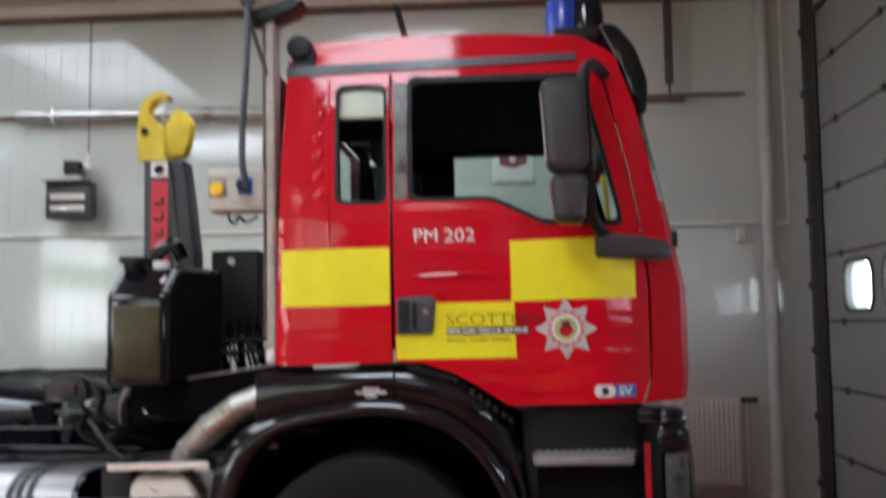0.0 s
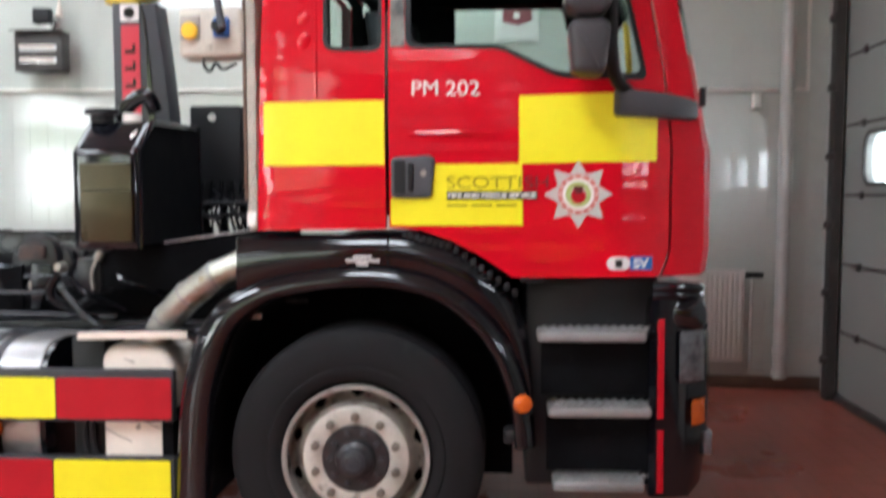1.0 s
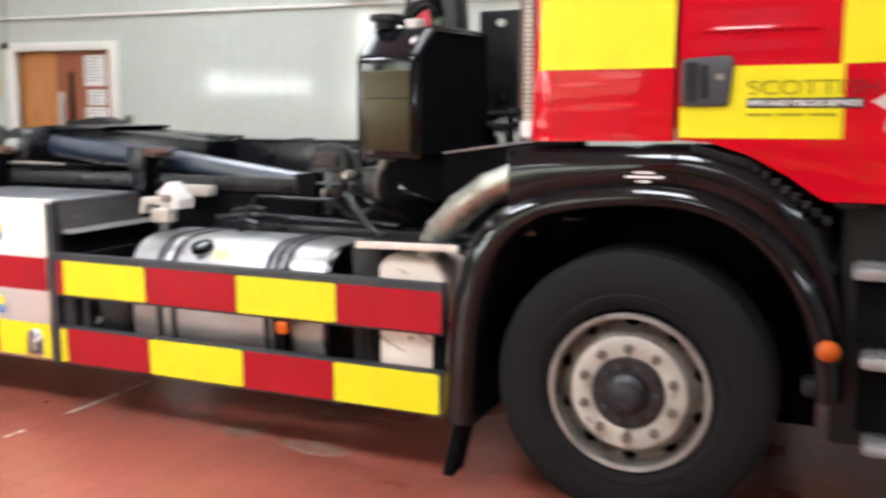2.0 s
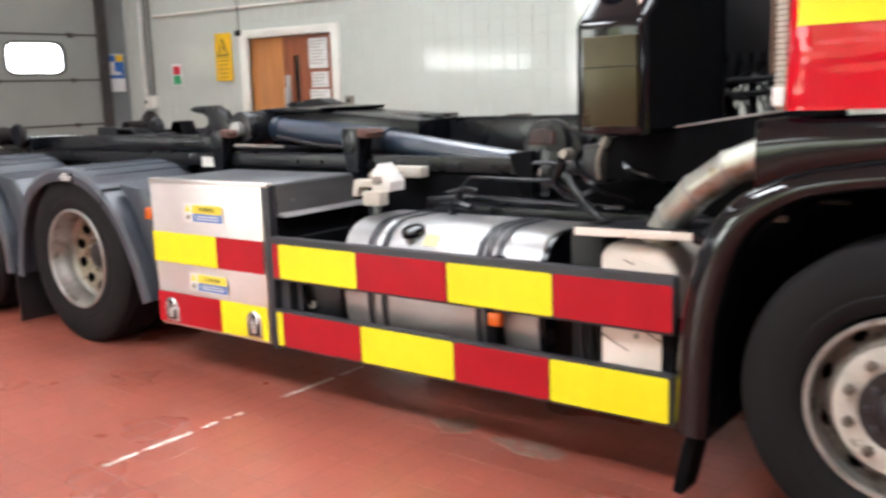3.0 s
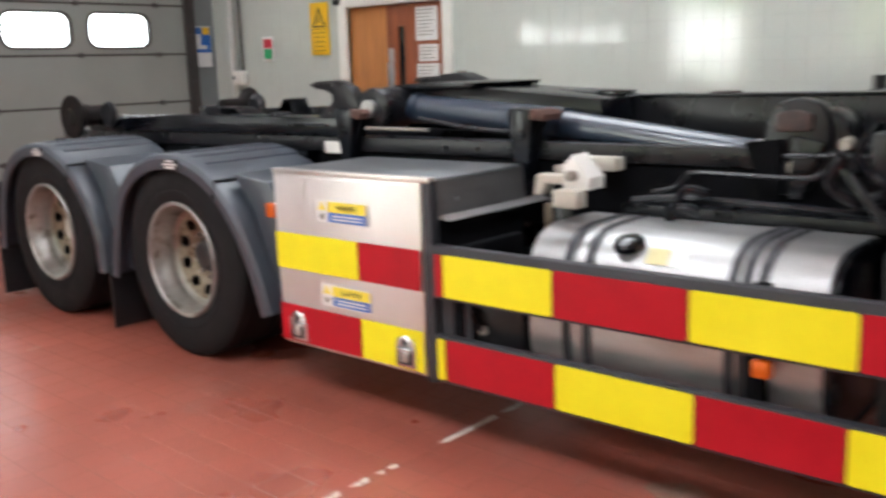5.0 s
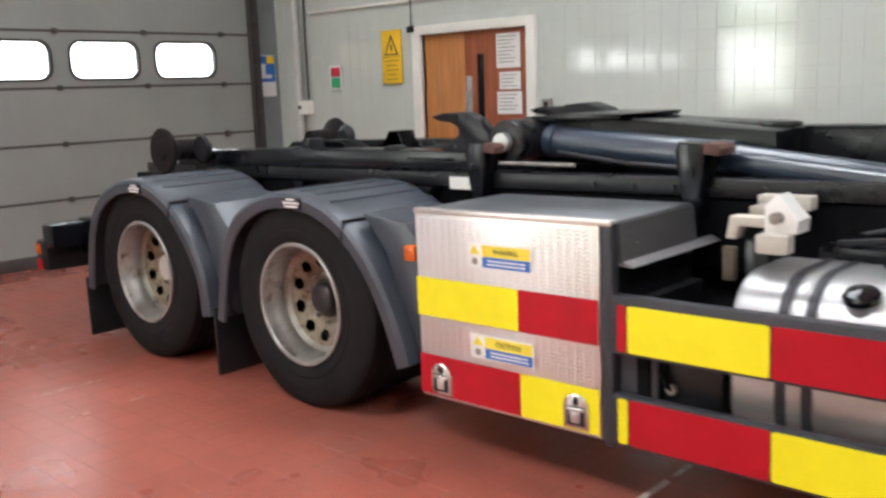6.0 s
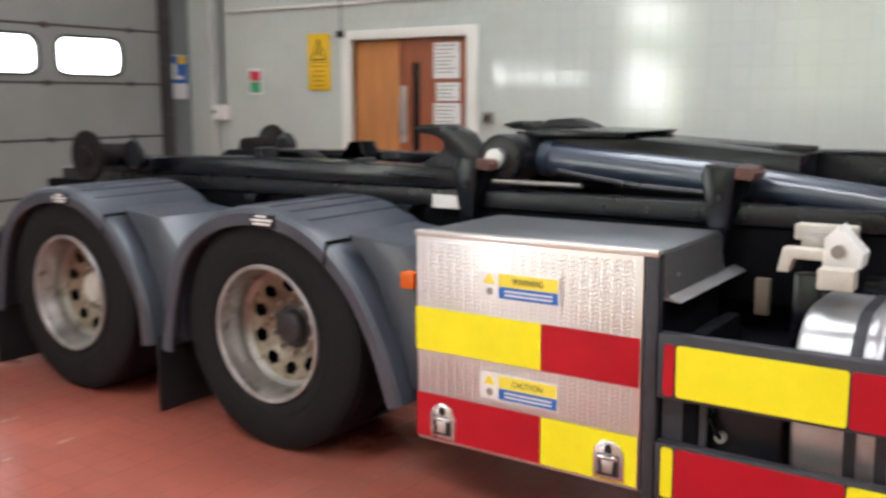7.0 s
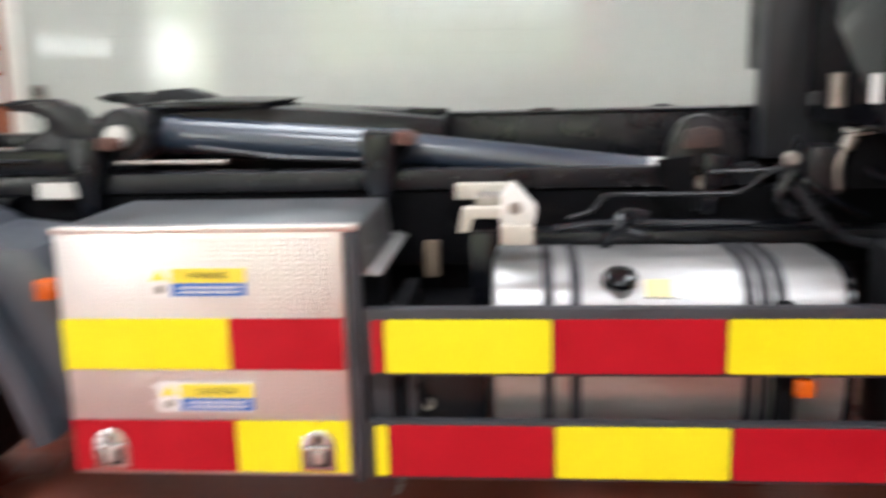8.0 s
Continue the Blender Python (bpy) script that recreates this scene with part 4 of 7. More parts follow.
part("hanging_catch", tube(bmesh.new(), curve_pts([(-0.58, 4.50, 2.055), (-0.575, 4.49, 2.02), (-0.55, 4.49, 2.00), (-0.53, 4.49, 2.03), (-0.50, 4.49, 2.005), (-0.45, 4.50, 2.03)], 4), 0.007, 6), BLACKM, chg)

# front wing over the wheel
ARCH = [(p.x, p.y) for p in curve_pts([(-0.585, 0.30, 0), (-0.575, 0.55, 0), (-0.55, 0.77, 0), (-0.475, 0.985, 0), (-0.36, 1.09, 0), (-0.24, 1.135, 0), (0.0, 1.165, 0), (0.19, 1.152, 0), (0.34, 1.10, 0), (0.47, 0.99, 0), (0.555, 0.85, 0), (0.60, 0.70, 0), (0.615, 0.55, 0)], 5)]


def arch_normals():
    out = []
    for i in range(len(ARCH)):
        p, q = Vector(ARCH[max(i - 1, 0)]), Vector(ARCH[min(i + 1, len(ARCH) - 1)])
        d = (q - p).normalized()
        out.append(Vector((-d.y, d.x)))
    return out


band = bmesh.new()
rows = []
for i, ((x, z), n) in enumerate(zip(ARCH, arch_normals())):
    w = 0.085 + 0.045 * min(1, max(0, (-0.30 - x) / 0.2))
    row = []
    for f, y in ((0.0, 4.53), (0.0, 4.462), (0.05, 4.437), (0.2, 4.424), (0.45, 4.424), (0.75, 4.436), (0.95, 4.456), (1.0, 4.49), (1.0, 4.56)):
        row.append(band.verts.new((x + n.x * w * f, y, z + n.y * w * f)))
    rows.append(row)
for u, v in zip(rows, rows[1:]):
    for k in range(len(u) - 1):
        band.faces.new((u[k], v[k], v[k + 1], u[k + 1]))
wing = tp("front_wing", band, BLACK, "glossy black front wing over the wheel", angle=60)
# the panel between the arch and the cab
TOP = [(p.x, p.y) for p in curve_pts([(-0.452, 1.362, 0), (-0.25, 1.368, 0), (0.0, 1.372, 0), (0.14, 1.372, 0), (0.25, 1.360, 0), (0.37, 1.325, 0), (0.49, 1.262, 0), (0.585, 1.18, 0), (0.645, 1.06, 0), (0.675, 0.93, 0), (0.688, 0.78, 0), (0.690, 0.60, 0)], 4)]
i0 = next(i for i, p in enumerate(ARCH) if p[0] > -0.375)
LOW = [Vector(p) + n * 0.07 for p, n in zip(ARCH[i0:], arch_normals()[i0:])]
LOW[0] = Vector((-0.452, 1.12))
panel = bmesh.new()
rows = []
N = 56
for i in range(N + 1):
    t0, t1 = i / N * (len(LOW) - 1), i / N * (len(TOP) - 1)
    k0, k1 = min(int(t0), len(LOW) - 2), min(int(t1), len(TOP) - 2)
    p = LOW[k0].lerp(LOW[k0 + 1], t0 - k0)
    q = Vector(TOP[k1]).lerp(Vector(TOP[k1 + 1]), t1 - k1)
    row = []
    for f, y in ((0.0, 4.466), (0.15, 4.453), (0.4, 4.447), (0.65, 4.450), (0.85, 4.463), (0.96, 4.480), (1.0, 4.51)):
        v = p.lerp(q, f)
        row.append(panel.verts.new((v.x, y + 0.10 * max(0.0, (v.x - 0.40) / 0.29) ** 2, v.y)))
    rows.append(row)
for u, v in zip(rows, rows[1:]):
    for k in range(len(u) - 1):
        panel.faces.new((u[k], v[k], v[k + 1], u[k + 1]))
part("wing_panel", panel, BLACK, wing, angle=60)
part("wing_end", B(-0.456, -0.446, 4.462, 4.80, 1.125, 1.358, bevel=0.003), BLACK, wing)
part("wing_seam", B(0.134, 0.139, 4.440, 4.47, 1.20, 1.368), CHASSIS, wing)
well = bmesh.new()
A = [well.verts.new((x, 4.50, z)) for x, z in ARCH]
Bq = [well.verts.new((x, 5.10, z)) for x, z in ARCH]
for k in range(len(A) - 1):
    well.faces.new((A[k], A[k + 1], Bq[k + 1], Bq[k]))
back_ = [well.verts.new((x, 5.10, 0.25)) for x, z in ARCH]
for k in range(len(A) - 1):
    well.faces.new((Bq[k], Bq[k + 1], back_[k + 1], back_[k]))
part("wheel_arch_liner", well, NEARBLACK, wing)
# small plates stand in for glints on chassis brackets inside the arch
part("arch_glint", B(-0.455, -0.405, 4.62, 4.65, 1.020, 1.040, bevel=0.003), NUT, wing)
part("arch_glint", B(-0.31, -0.22, 4.64, 4.66, 1.085, 1.097, bevel=0.003), DUSTY, wing)
for k, (x0, x1) in enumerate(((0.015, 0.062), (-0.025, 0.105), (0.005, 0.075))):
    part("badge_bar", flat([(x0, 1.250 + 0.015 * k), (x1, 1.250 + 0.015 * k), (x1, 1.258 + 0.015 * k), (x0, 1.258 + 0.015 * k)], y=4.447, lift=0.005), LETTER, wing)
# the dotted grip edge where the wing meets the cab
dots = bmesh.new()
for k in range(16):
    a = k / 15
    p = Vector((0.20, 1.372, 0)).lerp(Vector((0.38, 1.325, 0)), min(1, a * 2)) if a < 0.5 else Vector((0.38, 1.325, 0)).lerp(Vector((0.62, 1.15, 0)), (a - 0.5) * 2)
    cube(dots, p.x - 0.010, p.x + 0.010, 4.452, 4.50, p.y - 0.018, p.y + 0.006, bevel=0.003)
part("grip_edge", dots, BLACKM, wing)
fl = tp("mud_flap", prism(bmesh.new(), [(-0.62, 0.34), (-0.665, 0.34), (-0.725, 0.07), (-0.685, 0.065)], "y", 4.47, 4.60, bevel=0.003), NEARBLACK, "black rubber mud flap")
tp("side_lamp", lathe(bmesh.new(), [(0.036, 0), (0.034, 0.006), (0.029, 0.008), (0.027, 0.016), (0.018, 0.021), (0.0, 0.023)], (0.648, 4.424, 0.728), 24), ORANGE, "round orange side lamp")
tp("lamp_mount", B(0.575, 0.635, 4.440, 4.52, 0.565, 0.625, bevel=0.015), BLACKM)

# boarding steps
stepbox = tp("step_box", B(0.66, 1.18, 4.60, 5.15, 0.36, 1.20, bevel=0.02), BLACKM, "black boarding step housing")
for z, x0, x1 in ((0.985, 0.705, 1.115), (0.695, 0.745, 1.135), (0.408, 0.765, 1.110)):
    st = part("step", B(x0, x1, 4.462, 4.66, z - 0.028, z + 0.012, bevel=0.012, seg=2), STEPM, stepbox, "pale metal step tread")
    te = bmesh.new()
    n = int((x1 - x0) / 0.034)
    for k in range(n):
        for j in range(3):
            cx = x0 + 0.03 + 0.034 * k + 0.017 * (j % 2)
            prism(te, [(cx - 0.011, z + 0.011), (cx + 0.011, z + 0.011), (cx + 0.007, z + 0.019), (cx - 0.007, z + 0.019)], "y", 4.475 + 0.055 * j, 4.505 + 0.055 * j)
    tagged(part("tread_tooth", te, STEPM, st), kind="stuff")
# near-black sheets fill the gaps between the treads
part("step_back", B(0.72, 1.16, 4.545, 4.565, 0.74, 0.955), NEARBLACK, stepbox)
part("step_back", B(0.74, 1.15, 4.545, 4.565, 0.44, 0.67), NEARBLACK, stepbox)
tp("sill_strip", B(0.64, 0.73, 4.462, 4.50, 1.185, 1.203, bevel=0.004), DUSTY)

# bumper corner with lamps
bump = bmesh.new()
secs = []
for z, x0, x1 in ((0.36, 1.13, 1.30), (0.40, 1.13, 1.345), (0.60, 1.13, 1.365), (0.80, 1.13, 1.37), (0.95, 1.13, 1.365), (1.06, 1.13, 1.35), (1.12, 1.14, 1.32)):
    prof = [(x0, 4.50), (x0 + 0.02, 4.475), (1.21, 4.478), (1.28, 4.50), (x1 - 0.01, 4.56), (x1 + 0.03, 4.70), (x1 + 0.07, 5.1), (x1 + 0.07, TY), (x0, TY)]
    secs.append([bump.verts.new((x, y, z)) for x, y in prof])
for u, v in zip(secs, secs[1:]):
    skin(bump, u, v)
bump.faces.new(secs[0][::-1]), bump.faces.new(secs[-1])
bumper = tp("bumper", bump, BLACK, "glossy black bumper corner with lamps")
for z0, z1 in ((0.665, 1.045), (0.38, 0.622)):
    part("reflective_strip", B(1.156, 1.180, 4.464, 4.478, z0, z1, bevel=0.002), REDFILM, bumper, "bright red reflective strip")
hl = bmesh.new()
secs = []
for x, y in ((1.245, 4.478), (1.30, 4.50), (1.352, 4.545), (1.385, 4.66), (1.40, 4.80)):
    secs.append([hl.verts.new(p) for p in ((x, y, 0.80), (x - 0.008, y - 0.012, 0.815), (x - 0.008, y - 0.012, 0.985), (x, y, 1.0))])
for u, v in zip(secs, secs[1:]):
    for k in range(3):
        hl.faces.new((u[k], v[k], v[k + 1], u[k + 1]))
part("headlight", hl, CLEAR, bumper, "clear wrap-round headlight")
ind = bmesh.new()
secs = []
for x, y in ((1.292, 4.492), (1.32, 4.51), (1.357, 4.56), (1.380, 4.65)):
    secs.append([ind.verts.new(p) for p in ((x, y, 0.635), (x - 0.006, y - 0.01, 0.645), (x - 0.006, y - 0.01, 0.725), (x, y, 0.735))])
for u, v in zip(secs, secs[1:]):
    for k in range(3):
        ind.faces.new((u[k], v[k], v[k + 1], u[k + 1]))
part("indicator", ind, ORANGE, bumper, "orange indicator lens")
for z in (1.135, 1.165):
    part("trim_roll", tube(bmesh.new(), curve_pts([(1.14, 4.50, z), (1.24, 4.495, z), (1.32, 4.55, z - 0.01), (1.35, 4.7, z - 0.02)], 4), 0.022, 10), BLACK, bumper)
part("corner_bulge", B(1.19, 1.348, 4.472, 4.66, 0.995, 1.128, bevel=0.05, seg=4), BLACK, bumper)
part("fog_lens", B(1.35, 1.385, 4.56, 4.62, 0.50, 0.60, bevel=0.008), CLEAR, bumper)


# wheels
def tyre(c, width, R=0.515):
    r = 0.292
    w = width
    prof = [(r, 0.02 - w), (r + 0.02, 0.0 - w), (r + 0.10, 0.018 - w - 0.03), (R - 0.035, 0.0 - w), (R - 0.006, 0.02 - w), (R, 0.05 - w)]
    n = 6
    for k in range(1, n):
        y = -w + 0.05 + (w - 0.10) * k / n
        prof += [(R, y - 0.006), (R - 0.012, y - 0.003), (R - 0.012, y + 0.003), (R, y + 0.006)]
    prof += [(R, -0.05), (R - 0.006, -0.02), (R - 0.02, -0.006), (R - 0.05, 0.004), (R - 0.09, 0.012), (R - 0.13, 0.014), (R - 0.15, 0.010), (R - 0.155, 0.013), (R - 0.17, 0.012), (r + 0.022, 0.004), (r + 0.008, -0.004), (r, -0.02)]
    return lathe(bmesh.new(), prof, c, 72)


def nuts(parent, c, r, y, h=0.022, size=0.016, m=NUT):
    proto = None
    for k in range(10):
        a = 2 * math.pi * (k + 0.5) / 10
        x, z = c[0] + r * math.cos(a), c[2] + r * math.sin(a)
        if proto is None:
            bm = cyl(bmesh.new(), (0, 0, 0), (0, -h, 0), size, size * 0.92, seg=6)
            cyl(bm, (0, -h, 0), (0, -h - 0.012, 0), size * 0.5, seg=8)
            proto = part("wheel_nut", bm, m, parent, "", (x, y, z))
        else:
            share(proto, (x, y, z))


def hole(bands):
    """bands: ring of the profile -> how many of each twelve steps are left open."""
    return lambda i, k: i in bands and abs((k % 12) - 5.5) < bands[i] / 2


LIP = [(0.2985, -0.004), (0.3025, 0.007), (0.298, 0.0135), (0.285, 0.0125), (0.280, 0.004)]
LIPM = mk("worn_rim_lip", (0.34, 0.33, 0.31), 0.4, metal=0.5, var=0.3, scale=9, bump=0.02, dirt=(0.14, 0.09, 0.06), dirt_at=0.6)
def round_hole(bands):
    return lambda i, k: i in bands and abs((k % 24) - 11.5) < bands[i] / 2


# web darker than the rim: rust and the recess's shade in one colour
WEBM = mk("dark_recess_wheel_web", (0.20, 0.18, 0.155), 0.5, metal=0.4, var=0.35, scale=8, bump=0.04, dirt=(0.07, 0.05, 0.038), dirt_at=0.5)
LIPF = [(0.2885, -0.004), (0.2925, 0.007), (0.288, 0.0135), (0.276, 0.0125), (0.271, 0.004)]
NUTD = mk("brown_wheel_nut", (0.17, 0.145, 0.12), 0.5, metal=0.4, var=0.3, scale=20, bump=0.03)
# front wheel: the disc stands out
FC = (0.0, 4.478, 0.494)
rim = lathe(bmesh.new(), [(0.290, -0.03), (0.291, 0.004), (0.288, 0.010), (0.279, 0.010), (0.273, 0.0), (0.269, -0.040)], FC, 120)
fw = tp("front_wheel", rim, RIM, "front wheel with a cream disc and a steel rim")
part("wheel_web", lathe(bmesh.new(), [(0.270, -0.038), (0.266, -0.055), (0.260, -0.062), (0.252, -0.062), (0.244, -0.058), (0.237, -0.050), (0.230, -0.038), (0.214, -0.004), (0.208, 0.0)], FC, 120, hole({1: 2, 2: 4, 3: 4, 4: 2})), WEBM, fw, "rusty dished web with round holes, darkened as a recess")
part("tyre", tyre((FC[0], FC[1], 0.503), 0.30, 0.503), RUBBER, fw, "worn black tyre")
part("wheel_disc", lathe(bmesh.new(), [(0.210, -0.004), (0.206, 0.002), (0.200, 0.004), (0.140, 0.004), (0.132, 0.0), (0.128, -0.02)], FC, 60), DISC, fw, "cream painted wheel disc")
part("hub", lathe(bmesh.new(), [(0.134, -0.03), (0.133, 0.004), (0.127, 0.010), (0.080, 0.010), (0.074, 0.030), (0.060, 0.038), (0.048, 0.052), (0.02, 0.056), (0.0, 0.056)], FC, 40), HUB, fw, "greasy black hub")
part("rim_lip", lathe(bmesh.new(), LIPF, FC, 72), LIPM, fw)
part("brake_drum", lathe(bmesh.new(), [(0.27, -0.12), (0.0, -0.12)], FC, 30), CHASSIS, fw)
nuts(fw, FC, 0.165, FC[1] - 0.004, size=0.018, m=NUTD)
part("hub_cap", lathe(bmesh.new(), [(0.050, 0.050), (0.046, 0.062), (0.030, 0.068), (0.026, 0.062), (0.012, 0.066), (0.0, 0.066)], FC, 24), RAILM, fw)
hb = part("hub_bolt", cyl(bmesh.new(), (0, 0, 0), (0, -0.016, 0), 0.0135, 0.011, seg=6), RAILM, fw, "", (FC[0] + 0.102, FC[1] - 0.009, FC[2]))
for k in range(1, 10):
    a = 2 * math.pi * k / 10
    share(hb, (FC[0] + 0.102 * math.cos(a), FC[1] - 0.009, FC[2] + 0.102 * math.sin(a)))

# rear wheels: dished, twin tyres
for n, (x, z) in enumerate(((-4.53, 0.570), (-5.965, 0.588))):
    c = (x, 4.535, z)
    web = [(0.211 - 0.0066 * k, -0.133 - 0.0022 * k) for k in range(9)]
    rim = lathe(bmesh.new(), [(0.294, -0.03), (0.301, 0.006), (0.296, 0.012), (0.284, 0.010), (0.276, -0.01), (0.269, -0.05), (0.260, -0.062), (0.255, -0.105), (0.250, -0.108), (0.256, -0.116), (0.247, -0.122), (0.236, -0.129)], c, 96)
    rw = tp("rear_wheel", rim, RIM, "dished rear wheel with rust-stained steel rim")
    part("wheel_disc", lathe(bmesh.new(), [(0.236, -0.129)] + web + [(0.148, -0.162), (0.130, -0.172), (0.080, -0.176)], c, 240, round_hole({1: 8, 2: 11, 3: 13, 4: 14, 5: 14, 6: 13, 7: 11, 8: 8})), RUSTDISC, rw, "rust-stained wheel disc with round holes")
    part("rim_lip", lathe(bmesh.new(), LIP, c, 72), LIPM, rw)
    part("tyre", tyre(c, 0.30), RUBBER, rw, "worn black outer tyre")
    part("tyre", tyre((x, 4.535 + 0.33, z), 0.30), RUBBER, rw, "black inner tyre")
    part("hub", lathe(bmesh.new(), [(0.100, -0.178), (0.097, -0.166), (0.082, -0.163), (0.077, -0.135), (0.068, -0.126), (0.03, -0.120), (0.0, -0.120)], c, 36), HUB if n == 0 else DISC, rw, "greasy hub")
    part("brake_drum", lathe(bmesh.new(), [(0.252, -0.27), (0.0, -0.27)], c, 30), CHASSIS, rw)
    nuts(rw, c, 0.120, c[1] + 0.173, 0.018, 0.012)
    tp("axle_tube", cyl(bmesh.new(), (x, 4.9, z), (x, 6.5, z), 0.085), CHASSIS)
for x, z in ((-4.53, 0.57), (-5.965, 0.588)):
    tp("far_wheel", tyre((x, 6.52, z), 0.30), RUBBER)
tp("far_wheel", tyre((0.0, 6.60, 0.515), 0.28), RUBBER)


# rear mudguards
def guard(x, z, front_low, rear_low, name):
    dx, dz = x + 4.53, z - 0.57
    path = curve_pts([(-3.775 if front_low else -3.83, 0.40, 0), (-3.86, 0.63, 0), (-3.985, 0.84, 0), (-4.15, 0.995, 0), (-4.34, 1.085, 0), (-4.55, 1.112, 0), (-4.76, 1.082, 0), (-4.95, 0.99, 0), (-5.075, 0.85, 0), (-5.15, 0.65, 0), (-5.20, 0.42, 0)], 4)
    bm = bmesh.new()
    secs = []
    for i, p in enumerate(path):
        d = (path[min(i + 1, len(path) - 1)] - path[max(i - 1, 0)]).normalized()
        nrm = Vector((d.y, -d.x, 0)) * -1
        nrm = nrm if nrm.dot(p - Vector((-4.53, 0.57, 0))) > 0 else -nrm
        sec = []
        rib = 0.004
        for off, y in ((-0.075, 4.505), (-0.07, 4.495), (-0.02, 4.490), (0.0, 4.505), (0.006, 4.53), (rib, 4.62), (rib, 4.95), (rib, 5.16), (-0.014, 5.16), (-0.016, 4.54), (-0.03, 4.512), (-0.072, 4.512)):
            q = p + nrm * off
            sec.append(bm.verts.new((q.x + dx, y, q.y + dz)))
        secs.append(sec)
    for u, v in zip(secs, secs[1:]):
        skin(bm, u, v)
    bm.faces.new(secs[0][::-1]), bm.faces.new(secs[-1])
    g = tp(name, bm, GREYP, "dusty grey plastic mudguard")
    for i in range(15, 32, 2):
        p, d = path[i], (path[i + 1] - path[i - 1]).normalized()
        up = Vector((-d.y, d.x, 0)) if d.x > 0 else Vector((d.y, -d.x, 0))
        p = p + up * 0.003
        part("rib", tube(bmesh.new(), [(p.x + dx, 4.56, p.y + dz), (p.x + dx, 5.15, p.y + dz)], 0.008, 8), GREYP, g)
    sp = bmesh.new()
    q = path[12]
    tube(sp, [(q.x + dx + 0.006, 4.486, q.y + dz - 0.085), (q.x + dx + 0.012, 4.50, q.y + dz + 0.006), (q.x + dx + 0.012, 5.15, q.y + dz + 0.006)], 0.007, 6)
    part("joint", sp, BLACKM, g)
    q = path[18]
    pl = part("maker_plate", B(q.x + dx - 0.105, q.x + dx + 0.035, 4.484, 4.492, q.y + dz - 0.066, q.y + dz - 0.012, bevel=0.003), BLACKM, g)
    for k, (u0, u1) in enumerate(((0.018, 0.118), (0.008, 0.130), (0.034, 0.098))):
        part("plate_bar", B(q.x + dx - 0.105 + u0, q.x + dx - 0.105 + u1, 4.4825, 4.484, q.y + dz - 0.058 + 0.016 * k, q.y + dz - 0.049 + 0.016 * k), LETTER, g)
    # moulded box beside the front leg
    bx = prism(bmesh.new(), [(-3.80 + dx, 0.45 + dz), (-3.69 + dx, 0.42 + dz), (-3.70 + dx, 0.86 + dz), (-3.83 + dx, 1.00 + dz), (-4.10 + dx, 1.03 + dz), (-3.96 + dx, 0.86 + dz)], "y", 4.58, 5.05, bevel=0.012)
    part("mudguard_leg", bx, GREYP, g)
    flp = B(-5.235 + dx, -5.215 + dx, 4.50, 5.10, 0.10 + dz * 0.5, 0.47 + dz, bevel=0.004)
    part("mud_flap", flp, BLACKM, g, "black rubber mud flap")
    return g


guard(-4.53, 0.57, True, False, "mudguard")
guard(-5.965, 0.588, False, True, "mudguard")
tp("side_lamp", B(-3.80, -3.735, 4.53, 4.575, 0.850, 0.916, bevel=0.008), ORANGE, "small orange side lamp")

# locker box with tread plate face
lx0, lx1, lz0, lz1, ly = -3.72, -2.785, 0.275, 1.075, 4.535
lock = tp("side_locker", B(lx0, lx1, ly + 0.006, 5.12, lz0, lz1, bevel=0.008), BOXTOP, "aluminium side locker with a tread plate door")
face = part("locker_door", B(lx0 + 0.004, lx1 - 0.045, ly - 0.012, ly + 0.008, lz0 + 0.012, lz1 - 0.012, bevel=0.005), PLATE, lock, "tread plate locker door with reflective blocks")
bumps = bmesh.new()
yy = ly - 0.0125
z = lz0 + 0.03
row = 0
while z < lz1 - 0.02:
    x, col = lx0 + 0.022, 0
    while x < lx1 - 0.06:
        s = 1 if col % 2 else -1
        a, b2 = Vector((x - 0.0050, 0, z - 0.0066 * s)), Vector((x + 0.0050, 0, z + 0.0066 * s))
        n = Vector((0.0027 * s, 0, -0.0020))
        q = [bumps.verts.new((p.x, yy, p.z)) for p in (a - n, b2 - n, b2 + n, a + n)]
        t = [bumps.verts.new((p.x, yy - 0.0026, p.z)) for p in (a * 0.75 + b2 * 0.25, a * 0.25 + b2 * 0.75)]
        bumps.faces.new((q[0], q[1], t[1], t[0])), bumps.faces.new((q[2], q[3], t[0], t[1])), bumps.faces.new((q[1], q[2], t[1])), bumps.faces.new((q[3], q[0], t[0]))
        x, col = x + 0.0190, col + 1
    z += 0.0150
    row += 1
tagged(part("tread_pattern", bumps, PLATE, face), kind="stuff")


def film(x0, x1, z0, z1, m, name, y=ly - 0.0165, parent=lock, label="", th=0.002):
    return part(name, B(x0, x1, y - th, y, z0, z1), m, parent, label)


